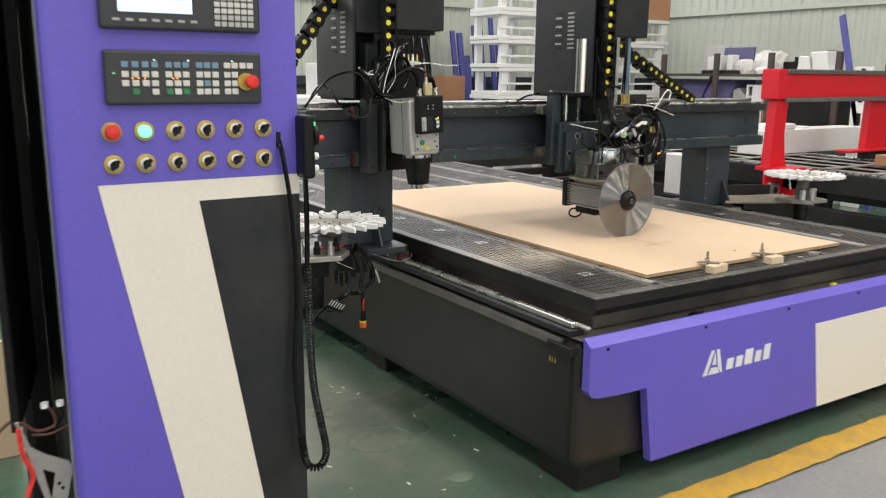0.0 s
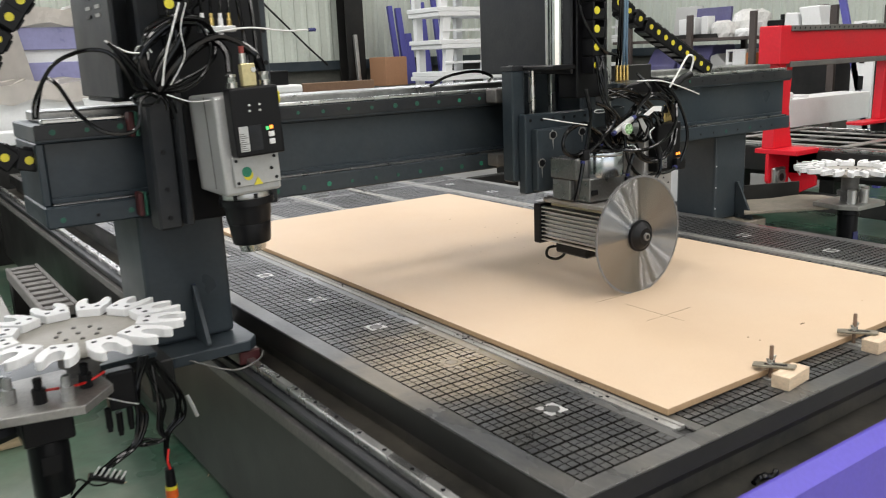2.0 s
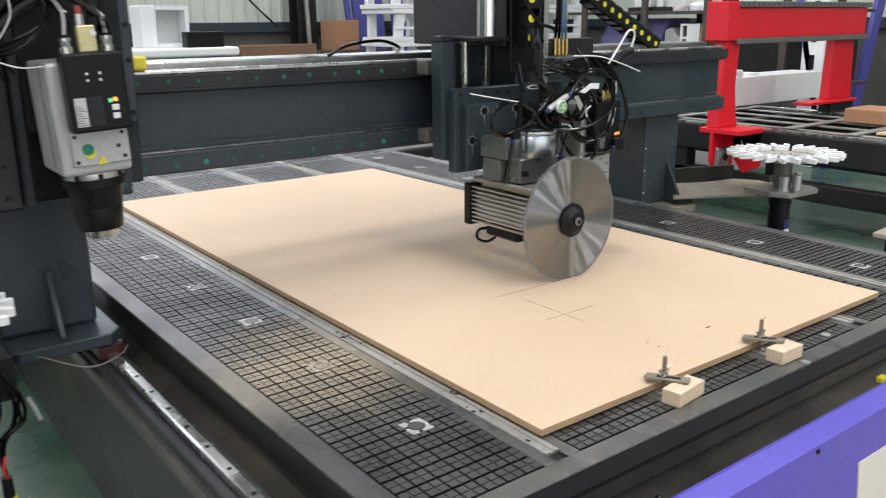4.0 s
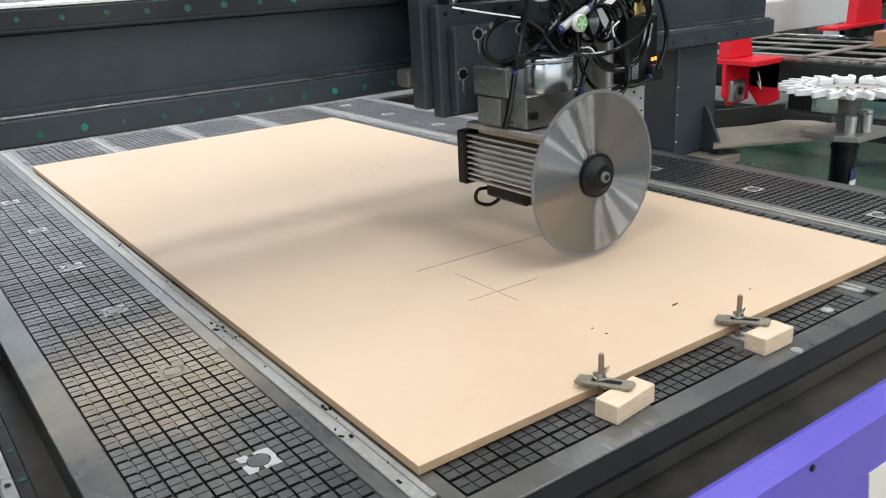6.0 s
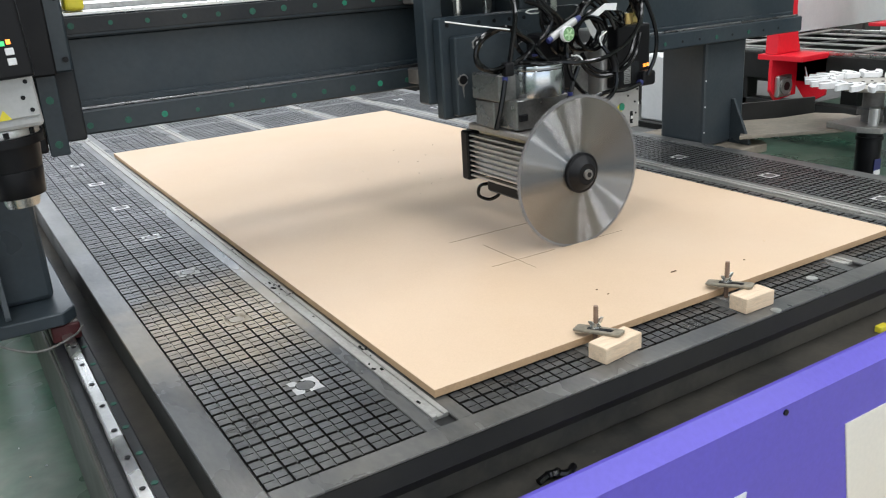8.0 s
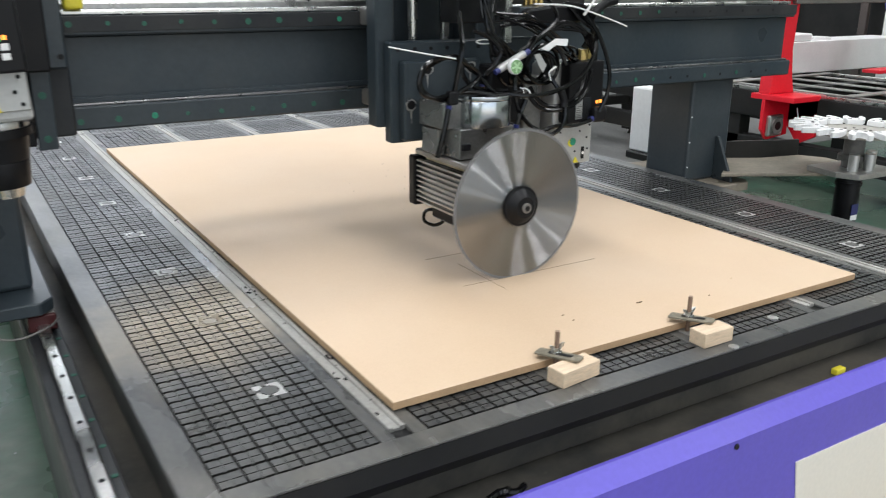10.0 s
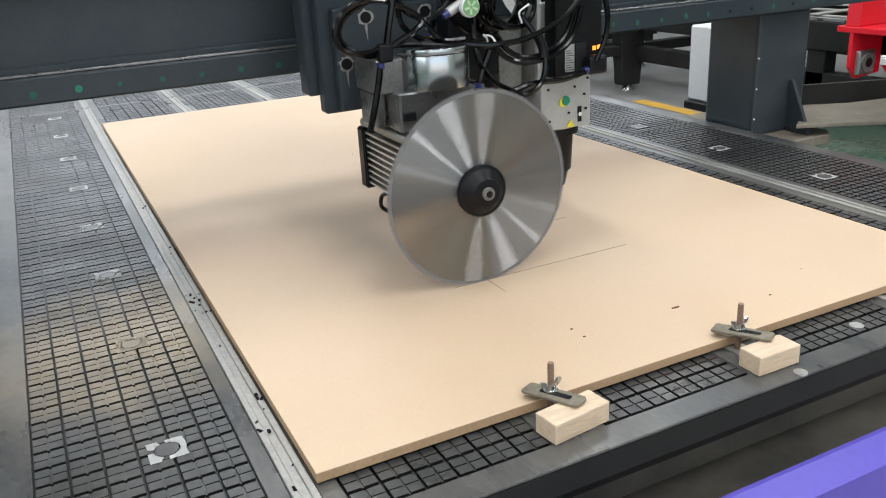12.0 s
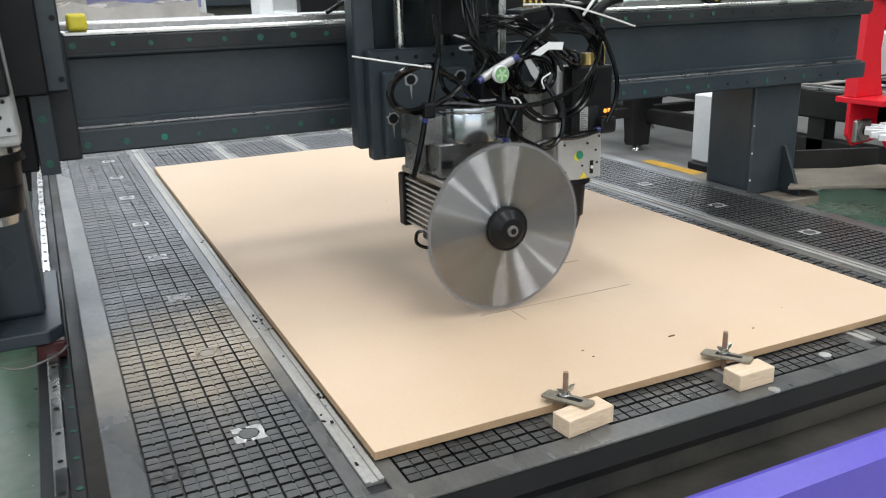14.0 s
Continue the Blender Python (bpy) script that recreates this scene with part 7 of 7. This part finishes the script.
rack_thing("machine_cover", prism([(5.12, S0), (5.45, S0), (5.45, 1.30), (5.36, 1.33), (5.14, 1.13)], "x", 7.10, 7.5, 0.01), ALUPAINT, "grey slanted sheet metal cover on the lower shelf", "machine cover")
bm = bmesh.new()
for lo, hi in (((7.04, 4.93, S0), (7.07, 5.10, S0 + 0.56)), ((7.04, 4.93, S0 + 0.5605), (7.30, 5.19, S0 + 0.585)), ((7.04, 5.16, S0), (7.07, 5.19, S0 + 0.56)), ((7.27, 4.93, S0), (7.30, 5.19, S0 + 0.56)), ((7.04, 5.1005, S0 + 0.42), (7.07, 5.1595, S0 + 0.445))):
    add_box(bm, lo, hi, 0.003)
rack_thing("open_housing", bm, WHITE, "white open sheet metal housing on the lower shelf", "housing")
rack_thing("orange_box", box((7.03, 4.84, S0), (7.20, 4.915, 1.33), 0.006), paint("orange_carton", (0.55, 0.20, 0.06), 0.6, 0, 0.1, 8, 60, 0.05), "narrow orange carton on the lower shelf", "carton")
rack_thing("dark_cabinet", box((7.10, 3.56, S0), (7.85, 4.70, 1.36), 0.02, 2), BLACKSTEEL, "long black machine body on the lower shelf", "machine body")
for y in (4.02, 4.42):
    rack_thing("sheet_metal_tray", box((7.12, y - 0.14, 1.3605), (7.6, y + 0.17, 1.385), 0.004), WHITE if y > 4.2 else ALUPAINT, "flat pale sheet metal tray on the black machine body", "tray")

# machines under milky film along the far left
def wrapped(x0, x1, y0, y1, z1, label, band):
    t = thing("wrapped_machine", ((x0 + x1) / 2, (y0 + y1) / 2, 0.0), label, "wrapped machine", "machines wrapped in film")
    part("core", box((x0 + 0.05, y0 + 0.05, 0.0), (x1 - 0.05, y1 - 0.05, z1 - 0.06), 0.02), WHITE, t, "white machine body")
    if band:
        part("band", box((0.02, y0 + 0.012, z1 - 0.355), (x1 - 0.10, y0 + 0.049, z1 - 0.17), 0.004), FILMVIOLET, t, "violet panel behind the film")
        part("band", box((0.02, y0 + 0.012, z1 - 0.66), (x1 - 0.10, y0 + 0.049, z1 - 0.46), 0.004), FILMVIOLET, t, "violet panel behind the film")
    bm = bmesh.new()
    rnd = random.Random(int(10 * x0) + 3)
    n = int((x1 - x0) / 0.12)
    def ripple(i, k):
        return 0.02 * math.sin(i * 1.7 + k) + rnd.uniform(-0.012, 0.012)
    rows = []
    for k, (z, y) in enumerate(((z1 - 1.15, y0 - 0.02), (z1 - 0.98, y0 - 0.03), (z1 - 0.80, y0 - 0.015), (z1 - 0.70, y0 - 0.03))):
        rows.append([bm.verts.new((x0 + (x1 - x0) * i / n, y + ripple(i, k), z + ripple(i, k + 3))) for i in range(n + 1)])
    rows2 = []
    for k, (z, y) in enumerate(((z1 - 0.15, y0 - 0.02), (z1 - 0.01, y0 + 0.0), (z1 + 0.01, y0 + 0.3), (z1 + 0.0, y1))):
        rows2.append([bm.verts.new((x0 + (x1 - x0) * i / n, y + ripple(i, k), z + ripple(i, k + 3))) for i in range(n + 1)])
    for rr in (rows, rows2):
        for a, b in zip(rr, rr[1:]):
            for i in range(n):
                bm.faces.new((a[i], a[i + 1], b[i + 1], b[i]))
    if band:
        m = int((0.0 - x0) / 0.12)
        drape = [[bm.verts.new((x0 + (0.02 - x0) * i / m + 0.10 * k / 4 * (i == m), y0 - 0.045 - 0.02 * math.sin(i * 2.1 + k), z1 - 0.13 - 0.15 * k)) for i in range(m + 1)] for k in range(5)]
        for a, b in zip(drape, drape[1:]):
            for i in range(m):
                bm.faces.new((a[i], a[i + 1], b[i + 1], b[i]))
    bmesh.ops.solidify(bm, geom=bm.faces[:], thickness=0.004)
    part("film", bm, PLASTICFILM, t, "crumpled milky plastic film", True)


wrapped(-4.6, 1.15, 6.9, 8.2, 1.97, "white and violet machine wrapped in crumpled plastic film", True)
wrapped(-3.4, 0.92, 6.35, 6.8, 1.36, "low machine under crumpled milky plastic film", False)
wb = simple("white_box_beam", (-2.6, 5.98, 0.905), (0.75, 6.28, 1.0), WHITE, "long white enamelled box beam on a black plinth", "machine part")
part("plinth", box((-2.6, 6.02, 0.0), (0.73, 6.26, 0.9045), 0.006), BLACKSTEEL, wb, "black steel plinth")
bk = thing("plastic_bucket", (0.43, 6.13, 1.0), "white plastic bucket standing on the white beam", "bucket")
part("pail", cyl((0.43, 6.13, 1.0005), 0.095, 0.20, "z", 24, 0.115), WPLAST, bk, "", True)
part("rim", cyl((0.43, 6.13, 1.2007), 0.120, 0.012, "z", 24), WPLAST, bk, "", True)

# the monitor housing and table seen over the beam
tbl = thing("white_table", (1.9, 6.1, 0.0), "white round-edged work table with odds and ends", "table")
part("top", box((1.0, 5.85, 1.16), (2.10, 6.5, 1.235), 0.02, 3), WHITE, tbl)
for x in (1.08, 1.95):
    part("leg", box((x, 6.0, 0.0), (x + 0.08, 6.3, 1.1595), 0.005), BLACKSTEEL, tbl)
mon = thing("monitor_housing", (1.55, 6.15, 1.2355), "white empty monitor housing standing on a table", "housing")
bm = bmesh.new()
add_box(bm, (1.35, 6.02, 1.2357), (1.47, 6.30, 1.57), 0.006)
for lo, hi in (((1.4705, 6.02, 1.2357), (1.74, 6.25, 1.27)), ((1.4705, 6.02, 1.535), (1.74, 6.25, 1.57)), ((1.71, 6.02, 1.2705), (1.74, 6.25, 1.5345)), ((1.4705, 6.22, 1.2705), (1.7095, 6.25, 1.5345))):
    add_box(bm, lo, hi, 0.0)
part("shell", bm, WHITE, mon)
st = simple("black_scrap", (1.66, 5.88, 1.2355), (1.98, 6.0, 1.36), BLACK, "black cable tray with a bright edge lying on the table", "scrap part")
br = simple("brown_panel", (2.2, 6.05, 0.0), (2.95, 6.10, 1.235), paint("dark_hardboard", (0.17, 0.10, 0.06), 0.7, 0, 0.2, 3, 60, 0.05), "dark brown hardboard panel standing on edge", "panel")
wl = thing("stay_cable", (3.5, 10.3, 1.2), "dark slack cable hanging across the sheet metal wall", "cable")
cable(wl, [(3.35, 10.39, 2.64), (3.85, 10.38, 2.17), (4.4, 10.37, 1.64), (4.72, 10.375, 1.36)], 0.014, BLACKSTEEL)

# castings, a shrouded roll and scraps behind the first carousel
cp = thing("slotted_casting", (-0.62, 3.3, 0.0), "grey cast iron plate with parallel slots", "casting")
bm = bmesh.new()
add_box(bm, (-0.70, 2.72, 0.41), (-0.68, 3.66, 0.47), 0.004)
add_box(bm, (-0.565, 2.72, 0.41), (-0.545, 3.66, 0.47), 0.004)
for i in range(10):
    add_box(bm, (-0.6795, 2.72 + i * 0.10, 0.42), (-0.5655, 2.77 + i * 0.10, 0.465), 0.003)
part("grate", bm, CAST, cp)
for y in (2.8, 3.5):
    part("bearer", box((-0.70, y, 0.0), (-0.545, y + 0.1, 0.4095), 0.004), BLACKSTEEL, cp)
ip = thing("iron_bracket", (-0.95, 3.9, 0.0), "pale machined iron bracket with bolt holes", "casting")
part("plate", prism([(-1.15, 2.95), (-0.78, 2.85), (-0.74, 3.9), (-1.1, 4.2)], "z", 0.34, 0.38, 0.004), GALV, ip)
for x, y in ((-0.85, 3.05), (-0.88, 3.3), (-0.83, 3.55), (-0.95, 3.75)):
    part("hole", cyl((x, y, 0.3802), 0.03, 0.001, "z", 14), BLACK, ip)
part("bearer", box((-1.05, 3.2, 0.0), (-0.8, 3.9, 0.3395), 0.004), BLACKSTEEL, ip)
rl = thing("ribbed_roll", (-1.2, 2.75, 0.0), "white ribbed motor casing standing on a pine pallet", "casing")
part("casing", cyl((-1.17, 2.85, 0.085), 0.19, 0.42, "z", 32, None, 0.02), WHITE, rl, "", True)
for i in range(14):
    bm = bmesh.new()
    n = 32
    z = 0.10 + i * 0.028
    rs = [[bm.verts.new((-1.17 + r * math.cos(2 * math.pi * k / n), 2.85 + r * math.sin(2 * math.pi * k / n), zz)) for k in range(n)] for r, zz in ((0.191, z), (0.205, z), (0.205, z + 0.012), (0.191, z + 0.012))]
    for a, b in ((0, 1), (1, 2), (2, 3), (3, 0)):
        for k in range(n):
            bm.faces.new((rs[a][k], rs[a][(k + 1) % n], rs[b][(k + 1) % n], rs[b][k]))
    part("rib", bm, WHITE, rl, "", True)
pal = thing("pallet", (-1.2, 2.8, 0.0), "small raw pine pallet on the green floor", "pallet")
for i in range(5):
    part("deck_board", box((-1.55 + i * 0.145, 2.45, 0.062), (-1.44 + i * 0.145, 3.15, 0.0845), 0.003), PINE, pal)
for y in (2.47, 2.77, 3.06):
    part("runner", box((-1.55, y, 0.0), (-0.86, y + 0.08, 0.0615), 0.003), PINE, pal)
rnd = random.Random(5)
lt = thing("floor_litter", (-0.7, 0.6, 0.0), "pale wood chips and scraps scattered on the green floor", "litter")
for i in range(60):
    x, y = rnd.uniform(-1.35, -0.3), rnd.uniform(-0.7, 1.9)
    s = rnd.uniform(0.003, 0.014)
    bm = box((-s, -s * 0.3, 0), (s, s * 0.3, 0.002), 0)
    bmesh.ops.transform(bm, matrix=Matrix.Translation((x, y, 0.0006)) @ Matrix.Rotation(rnd.uniform(0, 3), 4, "Z"), verts=bm.verts)
    part("scrap", bm, WPLAST if i % 3 else PINE, lt)
rb = thing("black_scrap", (-0.02, -0.135, 0.605), "small black cable scrap lying on the machine ledge", "scrap part")
cable(rb, [(0.10, -0.130, 0.609), (0.125, -0.128, 0.613), (0.150, -0.138, 0.610), (0.17, -0.132, 0.612)], 0.006)
cable(rb, [(0.12, -0.125, 0.610), (0.128, -0.135, 0.616), (0.14, -0.128, 0.611)], 0.007)
ys = simple("yellow_clip", (0.98, -0.140, 0.6045), (1.01, -0.125, 0.618), YELLOW, "small yellow plastic clip lying on the machine ledge", "clip", "", 0.002)

# ---- the grid of pads on the table ----
PITCH = 0.0408
PADMAT = paint("table_pads", (0.035, 0.037, 0.040), 0.36, 0, 0.45, 6.0, 70, 0.22, 0.25, (0.18, 0.165, 0.13), 0.5, 0.06, place=True)
sawdust(PADMAT, 0.62)


def pad_shape(w, d, x=0.0, y=0.0, z=0.0, deep=False):
    """One pad, half sizes w and d: a block whose top is split by two shallow grooves into four quarters. Gives points,
    faces and which faces are cut sides, coloured dark for the shade in the grooves.
    """
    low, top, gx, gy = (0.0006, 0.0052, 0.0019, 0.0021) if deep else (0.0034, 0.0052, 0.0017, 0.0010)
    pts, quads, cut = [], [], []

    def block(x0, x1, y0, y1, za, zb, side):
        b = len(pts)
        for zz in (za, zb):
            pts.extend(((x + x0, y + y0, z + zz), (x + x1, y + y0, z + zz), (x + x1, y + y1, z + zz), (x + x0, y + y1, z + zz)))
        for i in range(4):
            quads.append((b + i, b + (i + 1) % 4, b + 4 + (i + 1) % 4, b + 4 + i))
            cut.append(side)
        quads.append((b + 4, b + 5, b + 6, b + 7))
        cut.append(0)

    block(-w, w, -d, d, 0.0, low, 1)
    # a deep pad's groove floor takes the painted shade as well
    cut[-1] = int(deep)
    for x0, x1 in ((-w, -gx), (gx, w)):
        for y0, y1 in ((-d, -gy), (gy, d)):
            block(x0, x1, y0, y1, low, top, 1)
    return pts, quads, cut


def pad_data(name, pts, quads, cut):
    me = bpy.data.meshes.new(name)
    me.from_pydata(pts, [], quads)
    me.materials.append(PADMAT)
    # darker second material on cut sides stands in for shade between pads
    me.materials.append(GROOVEDUSTSHADE)
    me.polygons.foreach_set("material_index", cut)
    return me


fields = []
for ya, yb in ((-0.0705, 2.9145), (2.9455, 5.5795)):
    fields += [(-0.3050, -0.0585, ya, yb), (1.3875, 1.6345, ya, yb)]
for a, b in zip(SLOTS, SLOTS[1:]):
    fields.append((a + 0.043, b - 0.041, -0.0705, 0.045))
    fields.append((a + 0.043, b - 0.041, 2.40, 2.9145))
    fields.append((a + 0.043, b - 0.041, 2.9455, 5.5795))
fields.append((1.2235, 1.3040, 0.0455, 2.3995))
cells = []
for x0, x1, y0, y1 in fields:
    nx, ny = max(1, round((x1 - x0) / PITCH)), max(1, round((y1 - y0) / PITCH))
    px, py = (x1 - x0) / nx, (y1 - y0) / ny
    for i in range(nx):
        for j in range(ny):
            cells.append((x0 + px * (i + 0.5), y0 + py * (j + 0.5), px, py))
near = [c for c in cells if c[1] < 0.02 and c[0] < 1.35] + [c for c in cells if c[0] < -0.05 and 0.02 <= c[1] < 1.60]
near = near[:300]
near_set = set(near)
GAPX, GAPY = 0.0020, 0.0031
shared = {}
ORG = ORIGIN["router_bed"]
points, quads, cuts = [], [], []
for x, y, px, py in cells:
    w, d = px / 2 - GAPX, py / 2 - GAPY
    if (x, y, px, py) in near_set:
        key = (round(px, 4), round(py, 4))
        if key not in shared:
            shared[key] = pad_data("pad", *pad_shape(w, d))
        ob = new("pad", shared[key])
        ob.parent = bed
        ob.location = Vector((x, y, 0.7248)) - ORG
    else:
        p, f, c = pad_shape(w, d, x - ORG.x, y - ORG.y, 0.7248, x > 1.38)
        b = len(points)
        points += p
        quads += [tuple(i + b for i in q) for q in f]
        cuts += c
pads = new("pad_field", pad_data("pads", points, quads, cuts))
pads.parent = bed
tagged(pads, kind="stuff")


# ---- what moves ----
SAW = [  # seconds, blade centre x, blade plane y, lift
    (0.0, 0.474, 0.595, 0.0), (0.5, 0.499, 0.595, 0.0), (1.0, 0.525, 0.595, 0.0), (2.0, 0.577, 0.595, 0.0), (3.0, 0.629, 0.595, 0.0), (4.0, 0.676, 0.595, 0.0),
    (4.6, 0.708, 0.595, 0.0), (4.9, 0.720, 0.595, 0.006), (5.15, 0.722, 0.590, 0.030), (5.5, 0.722, 0.500, 0.032), (5.85, 0.722, 0.400, 0.030), (6.05, 0.722, 0.393, 0.010),
    (6.25, 0.720, 0.393, 0.0), (6.5, 0.711, 0.393, 0.0), (7.0, 0.687, 0.393, 0.0), (7.5, 0.661, 0.393, 0.0), (8.5, 0.609, 0.393, 0.0), (10.0, 0.529, 0.393, 0.0),
    (10.5, 0.505, 0.393, 0.0), (11.0, 0.481, 0.393, 0.0), (11.5, 0.458, 0.393, 0.0), (12.0, 0.448, 0.393, 0.004), (12.5, 0.448, 0.393, 0.017), (13.0, 0.448, 0.393, 0.016), (14.0, 0.445, 0.393, 0.013)]


def motions():
    for ob in (gantry, rh, carL, carR):
        o = ORIGIN[ob.name]
        walk(ob, [(t, pose(o.x, o.y + y - 0.595, o.z)) for t, x, y, dz in SAW])
    o = ORIGIN["saw_carriage"]
    walk(sc, [(t, pose(x, o.y + y, o.z)) for t, x, y, dz in SAW])
    walk(sh, [(t, pose(x, y, 0.915 + dz)) for t, x, y, dz in SAW])
    for cut, t in CUTS:
        walk(cut, [(0.0, pose(0, 0, -0.002)), (t - 0.1, pose(0, 0, -0.002)), (t + 0.1, pose(0, 0, 0)), (14.0, pose(0, 0, 0))])
    walk(blade, [(0.1 * i, pose(0, 0, 0, 0, (80 * i) % 360, 0)) for i in range(141)])


motions()
